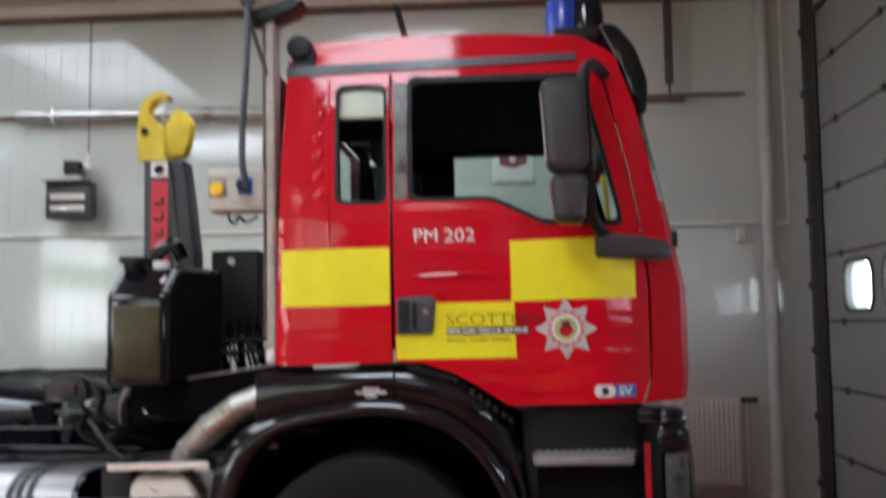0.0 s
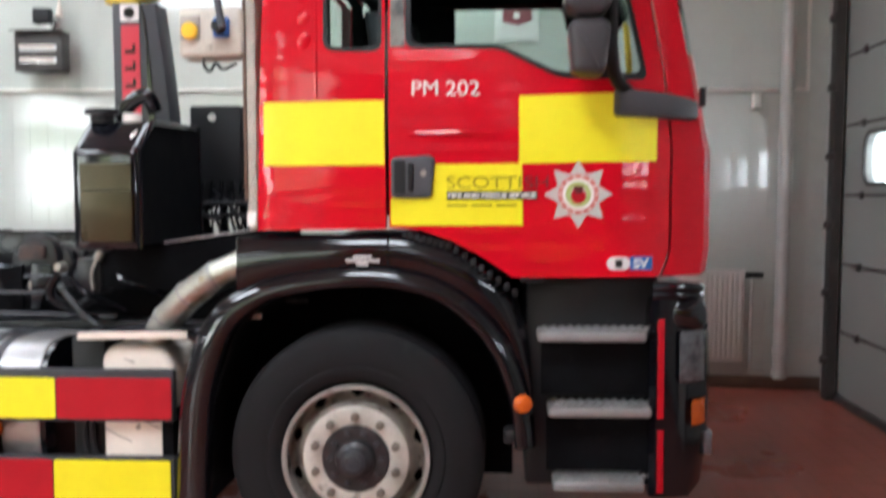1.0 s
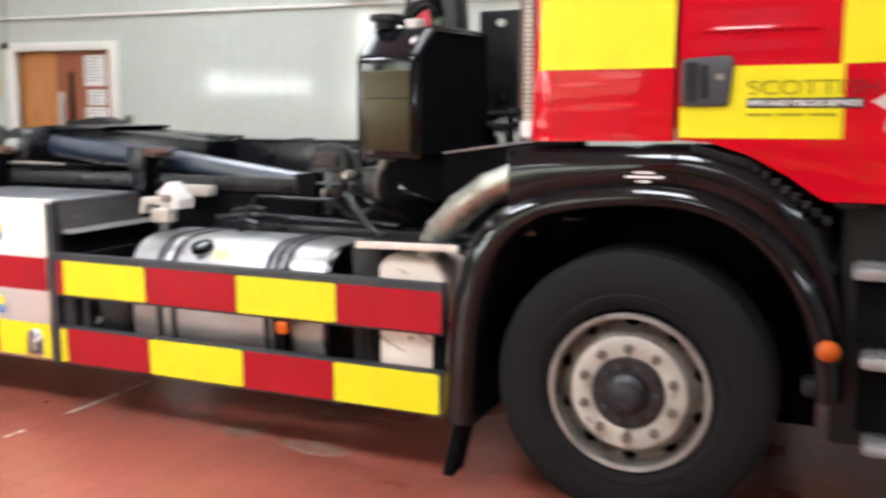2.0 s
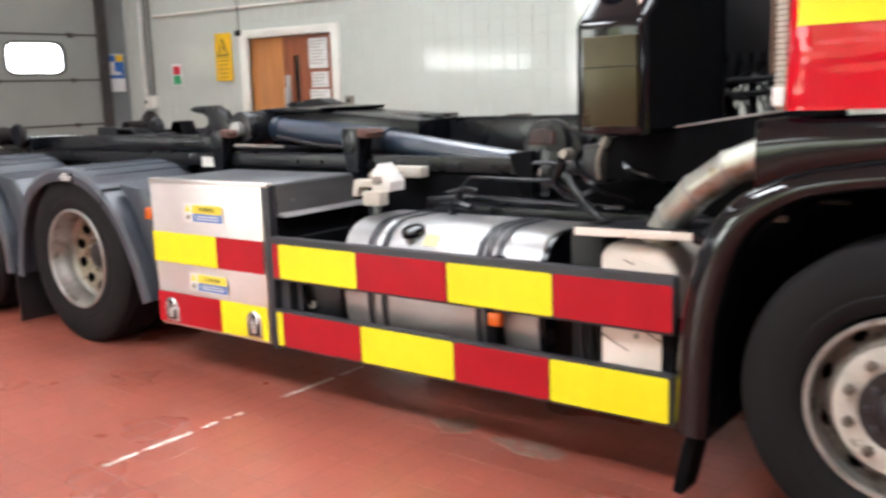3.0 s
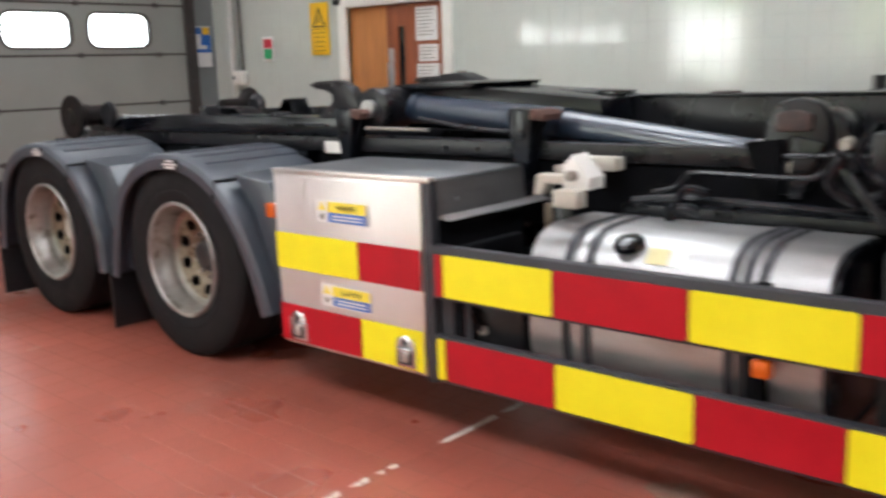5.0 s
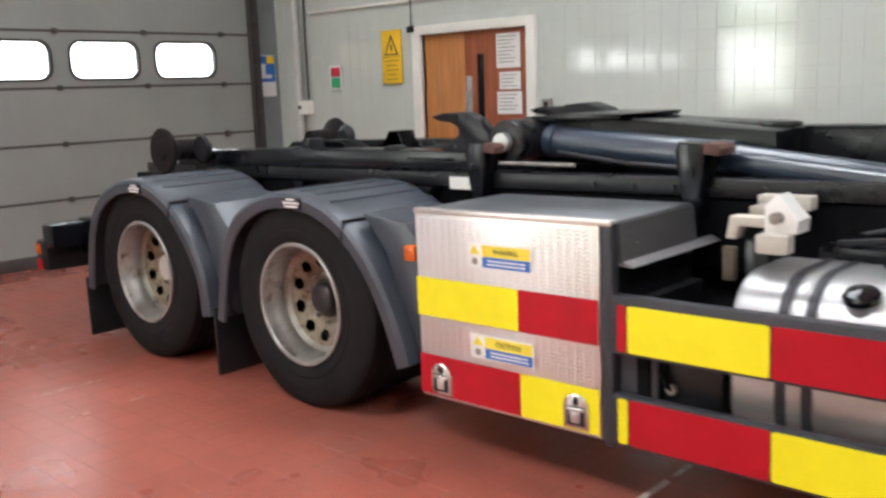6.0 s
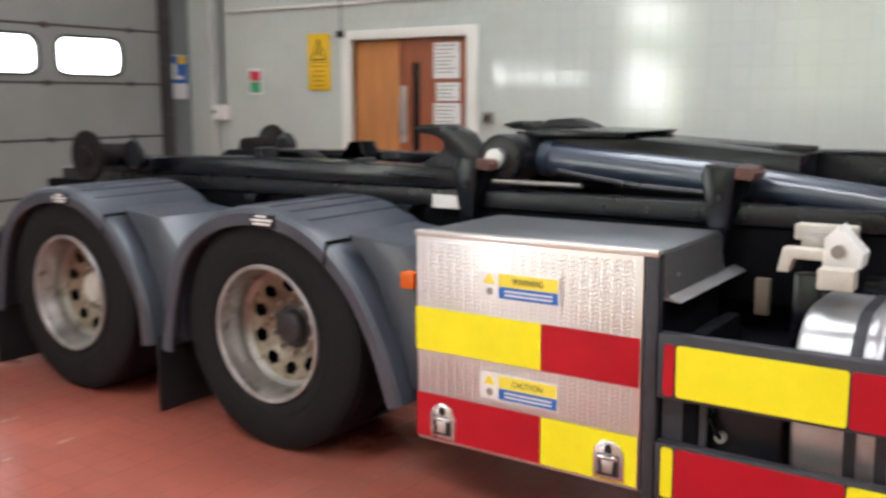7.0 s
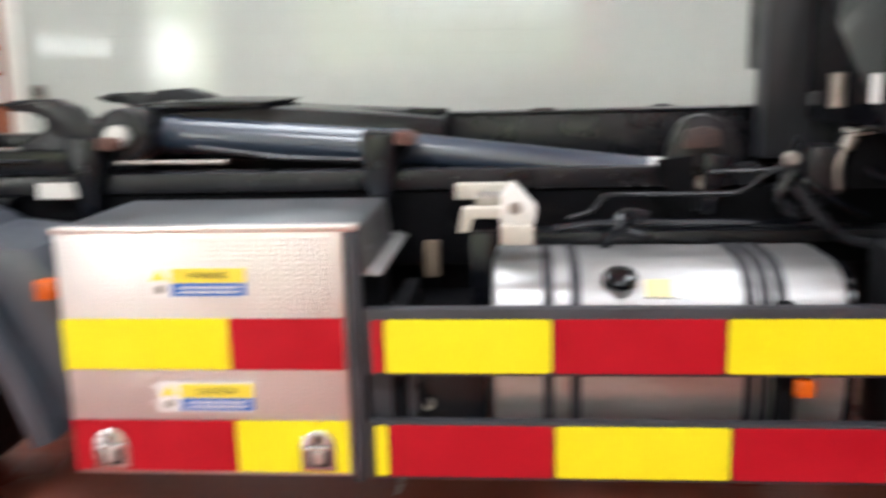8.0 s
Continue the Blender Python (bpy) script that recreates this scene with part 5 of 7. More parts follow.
film(-3.715, -3.19, 0.635, 0.797, YELLOW, "yellow_block")
film(-3.187, -2.835, 0.635, 0.797, REDFILM, "red_block")
film(-3.715, -3.19, 0.300, 0.470, REDFILM, "red_block")
film(-3.187, -2.835, 0.300, 0.470, YELLOW, "yellow_block")
for z0, word in ((0.862, "WARNING"), (0.497, "CAUTION")):
    x0 = -3.43
    lab = film(x0, x0 + 0.312, z0, z0 + 0.098, LETTER, "warning_label", ly - 0.0165, lock, "white yellow and blue warning label")
    film(x0 + 0.075, x0 + 0.305, z0 + 0.048, z0 + 0.092, LEMON, "label_field", ly - 0.0185, lab)
    film(x0 + 0.075, x0 + 0.305, z0 + 0.006, z0 + 0.046, BLUE, "label_field", ly - 0.0185, lab)
    lettering("label_word", word, 0.030, lab, (x0 + 0.13, ly - 0.0215, z0 + 0.060), INK, 0.12)
    for k in range(2):
        film(x0 + 0.10, x0 + 0.285, z0 + 0.016 + 0.014 * k, z0 + 0.022 + 0.014 * k, LETTER, "label_line", ly - 0.0207, lab, th=0.001)
    tri_ = prism(bmesh.new(), [(x0 + 0.012, z0 + 0.055), (x0 + 0.064, z0 + 0.055), (x0 + 0.038, z0 + 0.092)], "y", ly - 0.021, ly - 0.0187)
    part("label_symbol", tri_, LEMON, lab)
    part("label_symbol", cyl(bmesh.new(), (x0 + 0.038, ly - 0.0187, z0 + 0.027), (x0 + 0.038, ly - 0.021, z0 + 0.027), 0.014, seg=16), NUT, lab)
for x in (-3.596, -2.931):
    arch_ = [(x - 0.055, 0.308), (x + 0.055, 0.308), (x + 0.055, 0.391)] + [(x + 0.055 * math.cos(radians(a)), 0.391 + 0.052 * math.sin(radians(a))) for a in (20, 45, 70, 90, 110, 135, 160)] + [(x - 0.055, 0.391)]
    lt = part("latch", prism(bmesh.new(), arch_, "y", ly - 0.026, ly - 0.012, bevel=0.004), ALU, lock, "bright recessed paddle latch")
    part("latch_recess", prism(bmesh.new(), soften([(x - 0.041, 0.322), (x + 0.041, 0.322), (x + 0.041, 0.396), (x - 0.041, 0.396)], 0.008), "y", ly - 0.0275, ly - 0.024), SIDEAL, lt)
    part("latch_bar", B(x - 0.037, x + 0.037, ly - 0.037, ly - 0.0277, 0.379, 0.391, bevel=0.003), ALU, lt)
    part("latch_paddle", prism(bmesh.new(), [(x - 0.017, 0.332), (x + 0.017, 0.332), (x + 0.021, 0.376), (x - 0.021, 0.376)], "y", ly - 0.033, ly - 0.0277, bevel=0.002), STEEL, lt)
    for s in (-1, 1):
        part("latch_slot", prism(bmesh.new(), soften([(x + s * 0.024 - 0.0055, 0.331), (x + s * 0.030 + 0.0055, 0.331), (x + s * 0.030 + 0.0055, 0.374), (x + s * 0.026 - 0.0045, 0.374)], 0.003), "y", ly - 0.0295, ly - 0.0276), BLACKM, lt)
    part("latch_foot", B(x - 0.036, x + 0.036, ly - 0.031, ly - 0.0277, 0.324, 0.3305), BLACKM, lt)
    part("latch_barrel", prism(bmesh.new(), [(x - 0.011, 0.400), (x + 0.011, 0.400), (x + 0.011, 0.420), (x + 0.004, 0.430), (x - 0.004, 0.430), (x - 0.011, 0.420)], "y", ly - 0.031, ly - 0.026, bevel=0.002), BLACKM, lt)
part("corner_post", B(lx1 - 0.040, lx1 + 0.004, ly - 0.010, ly + 0.035, lz0 - 0.01, lz1 - 0.004, bevel=0.006), RAILM, lock)
# near-black sheet puts the shade of an open recess onto the flat side
part("side_shade_sheet", B(lx1 + 0.0005, lx1 + 0.005, ly + 0.037, 5.11, lz0 + 0.01, 0.915, bevel=0.001), NEARBLACK, lock)
# darker sheet and paler ledge: the fall of light is put into their metals
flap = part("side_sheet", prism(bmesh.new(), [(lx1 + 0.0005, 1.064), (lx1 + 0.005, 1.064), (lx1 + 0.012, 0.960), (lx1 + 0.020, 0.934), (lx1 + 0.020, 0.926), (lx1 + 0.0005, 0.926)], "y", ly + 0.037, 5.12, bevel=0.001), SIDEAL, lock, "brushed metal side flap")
part("side_ledge", prism(bmesh.new(), [(lx1 + 0.016, 0.934), (lx1 + 0.052, 0.921), (lx1 + 0.060, 0.914), (lx1 + 0.054, 0.912), (lx1 + 0.0006, 0.917), (lx1 + 0.0006, 0.925)], "y", ly + 0.04, 5.24, bevel=0.001), STEPM, flap, "folded lower ledge in paler metal, as if lit from above")
part("rivet", cyl(bmesh.new(), (lx1 + 0.008, ly + 0.14, 0.985), (lx1 + 0.015, ly + 0.14, 0.985), 0.009, 0.006, seg=8), BOXTOP, flap)
for zz in (0.45, 0.70):
    for yq in (4.66, 4.86, 5.06):
        part("rivet", cyl(bmesh.new(), (lx1 + 0.004, yq, zz), (lx1 + 0.008, yq, zz), 0.008, 0.005, seg=8), BOXTOP, lock)
part("top_edge", B(lx0 - 0.003, lx1 + 0.003, ly - 0.014, ly + 0.03, lz1 - 0.016, lz1 + 0.006, bevel=0.005), PLATE, lock)
tp("rubber_strap", B(-2.645, -2.595, 5.08, 5.11, 0.79, 0.92, bevel=0.004), mk("tan_rubber", (0.16, 0.12, 0.085), 0.7, var=0.2, scale=12, bump=0.02))

# side rails with reflective blocks
for zt, blocks in ((0.797, ((-2.752, -2.712, 0), (-2.712, -2.212, 1), (-2.212, -1.712, 0), (-1.712, -1.213, 1), (-1.213, -0.738, 0))), (0.465, ((-2.752, -2.708, 1), (-2.708, -2.207, 0), (-2.207, -1.687, 1), (-1.687, -1.233, 0), (-1.233, -0.748, 1)))):
    zb = zt - 0.165
    bm = B(-2.772, -0.734, 4.505, 4.55, zb - 0.012, zt + (0.032 if zt > 0.6 else 0.010), bevel=0.006)
    rail = tp("side_rail", bm, RAILM, "grey side guard rail with yellow and red blocks")
    for x0, x1, yel in blocks:
        part("yellow_block" if yel else "red_block", prism(bmesh.new(), soften([(x0 + 0.003, zb), (x1 - 0.003, zb), (x1 - 0.003, zt), (x0 + 0.003, zt)], 0.012), "y", 4.5015, 4.5048), YELLOW if yel else REDFILM, rail)
for x in (-2.70, -1.55, -0.80):
    tp("rail_bracket", B(x, x + 0.05, 4.545, 4.95, 0.34, 0.82, bevel=0.006), NEARBLACK)

# unseen panel, added to keep light from passing under the truck
far_block = tp("far_side_light_block", B(-3.70, -0.75, 6.80, 6.85, 0.27, 0.86, bevel=0.01), NEARBLACK, "unseen dark panel added along the far side to block light")
part("light_block_stay", B(-2.70, -2.64, 6.30, 6.80, 0.36, 0.80), NEARBLACK, far_block)
# fuel tank, urea tank and shelf
def dtank(x0, x1, y0, y1, z0, z1, r):
    pts = soften([(y0, z0), (y1, z0), (y1, z1), (y0, z1)], r, 8)
    return prism(bmesh.new(), pts, "x", x0, x1, bevel=0.02, seg=3)


tank = tp("fuel_tank", dtank(-2.392, -1.332, 4.60, 5.20, 0.33, 0.915, 0.215), TANK, "bright aluminium fuel tank")
for x in (-2.221, -2.137, -1.622, -1.578, -1.530):
    part("tank_strap", dtank(x - 0.003, x + 0.003, 4.5955, 5.2045, 0.3255, 0.9195, 0.219), RAILM, tank)
for x in (-2.179, -1.5725):
    part("strap_band", dtank(x - 0.032, x + 0.032, 4.598, 5.202, 0.328, 0.917, 0.217), TANK, tank)
    part("strap_bolt", cyl(bmesh.new(), (x, 4.60, 0.80), (x, 4.582, 0.805), 0.014, seg=8), NUT, tank)
part("filler_neck", cyl(bmesh.new(), (-2.003, 4.685, 0.80), (-2.003, 4.662, 0.872), 0.048, seg=28), TANK, tank)
cap = bmesh.new()
for r0, r1, h0, h1 in ((0.055, 0.055, 0.0, 0.018), (0.055, 0.048, 0.018, 0.028), (0.048, 0.028, 0.028, 0.036), (0.028, 0.004, 0.036, 0.039)):
    cyl(cap, (-2.003, 4.662 - 0.30 * h0, 0.872 + 0.95 * h0), (-2.003, 4.662 - 0.30 * h1, 0.872 + 0.95 * h1), r0, r1, seg=28)
part("filler_cap", cap, BLACK, tank, "black filler cap")
lab = part("tank_label", prism(bmesh.new(), [(4.6655, 0.8743), (4.6265, 0.8283), (4.6245, 0.830), (4.6635, 0.876)], "x", -1.935, -1.795), PAPER, tank)
part("label_field", prism(bmesh.new(), [(4.663, 0.877), (4.624, 0.831), (4.622, 0.8325), (4.661, 0.8785)], "x", -1.928, -1.85), mk("pale_yellow_label", (0.66, 0.58, 0.30), 0.5, var=0.06, bump=0.0), lab)
part("tank_end", dtank(-1.334, -1.320, 4.606, 5.194, 0.336, 0.909, 0.21), CHASSIS, tank)
tp("side_lamp", B(-1.512, -1.455, 4.500, 4.54, 0.558, 0.612, bevel=0.008), ORANGE, "small orange side lamp")
tp("tank_vent", tube(bmesh.new(), curve_pts([(-2.02, 4.98, 0.905), (-2.01, 4.96, 0.955), (-1.96, 4.95, 0.97), (-1.90, 4.95, 0.955)], 4), 0.02, 8), CHASSIS)
tp("stay_plate", B(-2.772, -2.625, 4.556, 4.572, 0.34, 0.80, bevel=0.004), RAILM)
vb = tp("valve_box", B(-2.74, -2.41, 4.60, 4.95, 0.40, 0.72, bevel=0.012), DUSTY, "dark grey valve box behind the rail")
part("boss", cyl(bmesh.new(), (-2.63, 4.60, 0.585), (-2.63, 4.585, 0.585), 0.024, 0.018, seg=14), BLACKM, vb)
part("boss", cyl(bmesh.new(), (-2.59, 4.60, 0.50), (-2.59, 4.58, 0.50), 0.018, seg=12), NUT, vb)
part("pipe_elbow", tube(bmesh.new(), curve_pts([(-2.63, 4.588, 0.585), (-2.62, 4.57, 0.56), (-2.60, 4.575, 0.52), (-2.59, 4.585, 0.50)], 4), 0.008, 8), CHASSIS, vb)
urea = tp("fluid_tank", prism(bmesh.new(), soften([(-1.045, 0.31), (-0.76, 0.31), (-0.745, 0.84), (-0.79, 0.915), (-1.0, 0.925), (-1.045, 0.88)], 0.04), "y", 4.55, 4.95, bevel=0.03, seg=3), CREAM, "cream plastic fluid tank")
part("moulding", prism(bmesh.new(), [(-1.0, 0.88), (-0.98, 0.885), (-0.80, 0.845), (-0.81, 0.84)], "y", 4.545, 4.56), CREAM, urea)
part("stud", cyl(bmesh.new(), (-0.895, 4.552, 0.59), (-0.895, 4.544, 0.59), 0.010, seg=10), NUT, urea)
for x0, z0, x1, z1 in ((-1.035, 0.585, -0.925, 0.53), (-0.875, 0.617, -0.765, 0.57), (-0.965, 0.880, -0.905, 0.850)):
    part("scored_line", tube(bmesh.new(), [(x0, 4.5495, z0), ((x0 + x1) / 2, 4.5495, (z0 + z1) / 2 - 0.004), (x1, 4.5495, z1)], 0.0022, 6), RUST, urea)
tp("strap_panel", B(-1.19, -1.05, 4.60, 4.90, 0.35, 0.95, bevel=0.01), BLACKM)
for k in range(2):
    tp("hose", tube(bmesh.new(), curve_pts([(-1.10 + 0.03 * k, 4.59, 0.75), (-1.13 + 0.03 * k, 4.575, 0.55), (-1.10 + 0.04 * k, 4.585, 0.36)], 5), 0.012, 8), BLACKM)
shelf = tp("shelf_plate", prism(bmesh.new(), [(-1.115, 0.958), (-0.675, 0.966), (-0.675, 0.985), (-1.115, 0.978)], "y", 4.515, 4.74, bevel=0.003), DUSTY, "dark shelf plate with a worn cream edge")
part("shelf_edge", prism(bmesh.new(), [(-1.118, 0.950), (-0.672, 0.958), (-0.672, 0.986), (-1.118, 0.979)], "y", 4.503, 4.5145, bevel=0.002), CREAM, shelf, "worn cream edge strip")
tp("shelf_plate", B(-0.70, -0.59, 4.60, 4.76, 0.968, 0.980, bevel=0.003), BOXTOP)
tp("wing_stay", tube(bmesh.new(), curve_pts([(-0.70, 4.53, 0.98), (-0.62, 4.52, 0.955), (-0.56, 4.52, 1.0), (-0.52, 4.53, 1.06)], 5), 0.02, 8), BLACK)

# exhaust elbow
ep = curve_pts([(-0.865, 4.66, 0.92), (-0.795, 4.63, 1.02), (-0.695, 4.60, 1.118), (-0.57, 4.575, 1.20), (-0.42, 4.56, 1.26), (-0.25, 4.56, 1.285)], 5)
ep = [ep[k] for k in (0, 5, 10, 15, 20, 25)]
ex = None
for p0, p1 in zip(ep, ep[1:]):   # mitred lengths, each a straight cylinder
    d = (p1 - p0).normalized()
    bm = cyl(bmesh.new(), p0 - 0.012 * d, p1 + 0.012 * d, 0.0615, seg=40)
    if ex is None:
        ex = tp("exhaust_elbow", bm, EXH, "shiny stainless exhaust elbow of mitred segments")
    else:
        part("pipe_length", bm, EXH, ex)
for k in (1, 2, 3, 4):
    d = (ep[k + 1] - ep[k - 1]).normalized()
    part("weld_seam", cyl(bmesh.new(), ep[k] - 0.0035 * d, ep[k] + 0.0035 * d, 0.0655, seg=28), STEPM, ex)

# oil tank
ot = tp("oil_tank", prism(bmesh.new(), soften([(4.72, 1.29), (5.49, 1.29), (5.49, 1.86), (4.88, 1.845), (4.72, 1.715)], 0.03), "x", -1.234, -0.942, bevel=0.035, seg=3), BLACK, "glossy black hydraulic oil tank")
part("front_sheet", B(-1.190, -0.968, 4.708, 4.722, 1.330, 1.658, bevel=0.006), BRONZE, ot, "bronze-tinted front sheet")
part("tank_sticker", B(-1.2365, -1.2335, 4.765, 4.845, 1.385, 1.475), LETTER, ot, "white sticker")
part("side_panel", prism(bmesh.new(), soften([(4.745, 1.315), (5.47, 1.315), (5.47, 1.842), (4.888, 1.828), (4.745, 1.708)], 0.03), "x", -0.943, -0.9385), NEARBLACK, ot, "dull black side panel")
part("front_seam", B(-1.188, -0.970, 4.7062, 4.7085, 1.543, 1.548), CHASSIS, ot)
part("side_rim", tube(bmesh.new(), [(-0.939, 4.73, 1.30), (-0.939, 4.728, 1.71), (-0.939, 4.885, 1.842), (-0.939, 5.47, 1.855), (-0.939, 5.48, 1.31)], 0.010, 8), BLACK, ot)
fc = bmesh.new()
cyl(fc, (-1.17, 4.90, 1.84), (-1.17, 4.90, 1.875), 0.05, seg=20)
cyl(fc, (-1.17, 4.90, 1.875), (-1.17, 4.90, 1.90), 0.075, 0.07, seg=20)
part("filler_cap", fc, BLACKM, ot, "black filler cap")
part("neck", cyl(bmesh.new(), (-1.05, 4.93, 1.84), (-1.05, 4.93, 1.88), 0.04, seg=16), WHITEP, ot)
part("return_filter", tube(bmesh.new(), curve_pts([(-1.14, 5.02, 1.86), (-1.10, 5.02, 1.93), (-1.02, 5.02, 1.97), (-0.99, 5.05, 1.90)], 5), 0.035, 12), BLACK, ot)
part("name_decal", prism(bmesh.new(), [(-0.985, 1.76), (-0.958, 1.78), (-0.958, 1.80), (-0.985, 1.78)], "y", 4.752, 4.762), LETTER, ot)
tp("tank_bracket", prism(bmesh.new(), [(-1.24, 1.27), (-0.35, 1.39), (-0.35, 1.33), (-0.6, 1.10), (-1.24, 1.10)], "y", 5.00, 5.12, bevel=0.004), NEARBLACK, "black bracket behind the cab")

# box, hoses and lattice behind the cab
# thin steel tube draws the highlight along the bracket's top edge
tp("bracket_edge_highlight", tube(bmesh.new(), [(-1.22, 4.998, 1.275), (-0.36, 4.998, 1.392)], 0.005, 6), STEEL)
rb = tp("rear_box", B(-1.107, -0.826, 5.82, 6.95, 1.47, 2.005, bevel=0.015), BLACKM, "black equipment box behind the cab")
part("bolt", cyl(bmesh.new(), (-0.98, 5.82, 1.94), (-0.98, 5.80, 1.94), 0.02, seg=12), STEEL, rb)
for k in range(9):
    x = -1.24 + 0.088 * k
    bend = 0.03 * math.sin(2.3 * k)
    tp("hose", tube(bmesh.new(), curve_pts([(x, 5.80, 1.55), (x + 0.02 + bend, 5.76, 1.50), (x - 0.03 + 0.02 * (k % 3), 5.72, 1.44), (x + 0.01 - bend, 5.75, 1.30)], 5), 0.016 + 0.006 * (k % 2), 8), NEARBLACK)
for k in range(4):
    x = -1.16 + 0.16 * k
    tp("hose", tube(bmesh.new(), curve_pts([(x - 0.07, 5.77, 1.50), (x, 5.70, 1.45 - 0.02 * (k % 2)), (x + 0.07, 5.71, 1.40), (x + 0.14, 5.76, 1.43)], 5), 0.013, 8), BLACKM)
for k in range(11):
    x = -1.06 + 0.027 * k
    lean = 0.012 * math.sin(1.9 * k)
    tp("hose", tube(bmesh.new(), curve_pts([(x, 5.78, 1.60), (x + lean, 5.775, 1.50), (x - 0.6 * lean, 5.77, 1.42), (x + 0.008 + lean, 5.775, 1.33), (x, 5.78, 1.26)], 4), 0.0065 + 0.0025 * (k % 3), 8), NEARBLACK if k % 2 else BLACKM)
for z in (1.47, 1.41):
    tp("pipe_run", tube(bmesh.new(), [(-1.3, 5.72, z), (-0.8, 5.71, z + 0.015), (-0.45, 5.72, z)], 0.012, 8), BLACKM)
for k, pts in enumerate(([(-1.36, 5.12, 1.26), (-1.40, 5.03, 1.17), (-1.30, 4.98, 1.08), (-1.15, 5.05, 1.0)], [(-1.22, 5.10, 1.24), (-1.15, 5.0, 1.15), (-1.02, 5.02, 1.10), (-0.92, 5.1, 1.02)], [(-1.42, 4.95, 1.17), (-1.46, 4.96, 1.08), (-1.38, 5.0, 1.02), (-1.30, 5.06, 1.05)])):
    tp("hose", tube(bmesh.new(), curve_pts(pts, 5), 0.013 + 0.004 * k, 8), DUSTY if k == 2 else CHASSIS)
tp("valve_block", B(-1.36, -1.24, 5.0, 5.14, 1.08, 1.24, bevel=0.015), DUSTY)
tp("fitting", cyl(bmesh.new(), (-1.42, 5.0, 1.20), (-1.42, 4.95, 1.205), 0.028, 0.018, seg=12), NUT)
tp("oil_filter", cyl(bmesh.new(), (-1.275, 5.02, 1.365), (-1.275, 5.02, 1.475), 0.026, seg=16), NUT)
tp("pipe_union", cyl(bmesh.new(), (-1.345, 5.02, 1.375), (-1.345, 5.02, 1.415), 0.020, seg=10), DUSTY)
tp("engine_block", B(-0.9, 1.2, 5.16, 6.2, 0.40, 1.15, bevel=0.05), NEARBLACK)

# chassis rails and cross members
for y in (5.24, 6.04):
    tp("chassis_rail", B(-7.25, 1.1, y, y + 0.08, 0.80, 1.08, bevel=0.008), NEARBLACK, "dark ladder frame rail")
for x in (-6.9, -5.2, -3.4, -1.9, -0.7):
    tp("cross_member", B(x, x + 0.10, 5.32, 6.04, 0.86, 1.02, bevel=0.006), NEARBLACK)
tp("prop_shaft", cyl(bmesh.new(), (-5.9, TY, 0.62), (-0.6, TY, 0.80), 0.06), CHASSIS)

# hooklift frame: subframe, posts, rams, boom and hook arm
for y in (5.22, 6.02):
    tp("subframe_rail", B(-7.05, -1.45, y, y + 0.12, 1.085, 1.16, bevel=0.008), DUSTY, "dark hooklift subframe rail")
def post(x, y):
    """A container guide: a plate that widens upwards, with a folded rusty shoe beside its top."""
    p = tp("guide_post", prism(bmesh.new(), [(x - 0.030, 1.00), (x + 0.022, 1.00), (x + 0.055, 1.285), (x + 0.05, 1.300), (x - 0.062, 1.308), (x - 0.075, 1.27)], "y", y - 0.02, y + 0.09, bevel=0.006), CHASSIS, "black guide post with a rusty shoe")
    part("shoe", prism(bmesh.new(), [(x + 0.050, 1.262), (x + 0.115, 1.255), (x + 0.125, 1.282), (x + 0.110, 1.300), (x + 0.052, 1.303)], "y", y - 0.03, y + 0.11, bevel=0.005), RUST, p)
    part("shoe_web", prism(bmesh.new(), [(x + 0.040, 1.262), (x + 0.098, 1.258), (x + 0.035, 1.12)], "y", y + 0.02, y + 0.045, bevel=0.002), NEARBLACK, p)
    part("post_bolt", cyl(bmesh.new(), (x - 0.005, y - 0.02, 1.19), (x - 0.005, y - 0.034, 1.19), 0.013, seg=6), DUSTY, p)
    return p


for x in (-2.80, -3.90):
    post(x, 5.16)
    post(x, 6.12)
for y, s in ((5.20, 1), (6.16, -1)):
    lug = tp("pivot_lug", prism(bmesh.new(), soften([(-1.79, 1.12), (-1.776, 1.238), (-1.728, 1.326), (-1.660, 1.342), (-1.575, 1.318), (-1.546, 1.235), (-1.56, 1.12), (-1.63, 1.0), (-1.75, 0.995)], 0.03), "y", y + 0.03 * s - 0.02, y + 0.03 * s + 0.06, bevel=0.010), DUSTY, "dusty rounded pivot lug with a rusty worn top")
    part("worn_cap", prism(bmesh.new(), soften([(-1.732, 1.222), (-1.605, 1.226), (-1.602, 1.284), (-1.66, 1.300), (-1.728, 1.286)], 0.012), "y", y - 0.015, y + 0.012, bevel=0.005), WORNB, lug)
    part("gusset", prism(bmesh.new(), [(-1.83, 1.185), (-1.70, 1.20), (-1.70, 0.985), (-1.755, 0.985)], "y", y - 0.04, y - 0.012, bevel=0.004), NEARBLACK, lug)
    part("gusset", prism(bmesh.new(), [(-1.66, 1.21), (-1.555, 1.19), (-1.625, 0.99), (-1.67, 0.99)], "y", y - 0.03, y - 0.004, bevel=0.004), CHASSIS, lug)
    part("lug_pin", cyl(bmesh.new(), (-1.655, y + 0.02, 1.10), (-1.655, y - 0.025, 1.10), 0.030, 0.026, seg=16), NUT, lug)
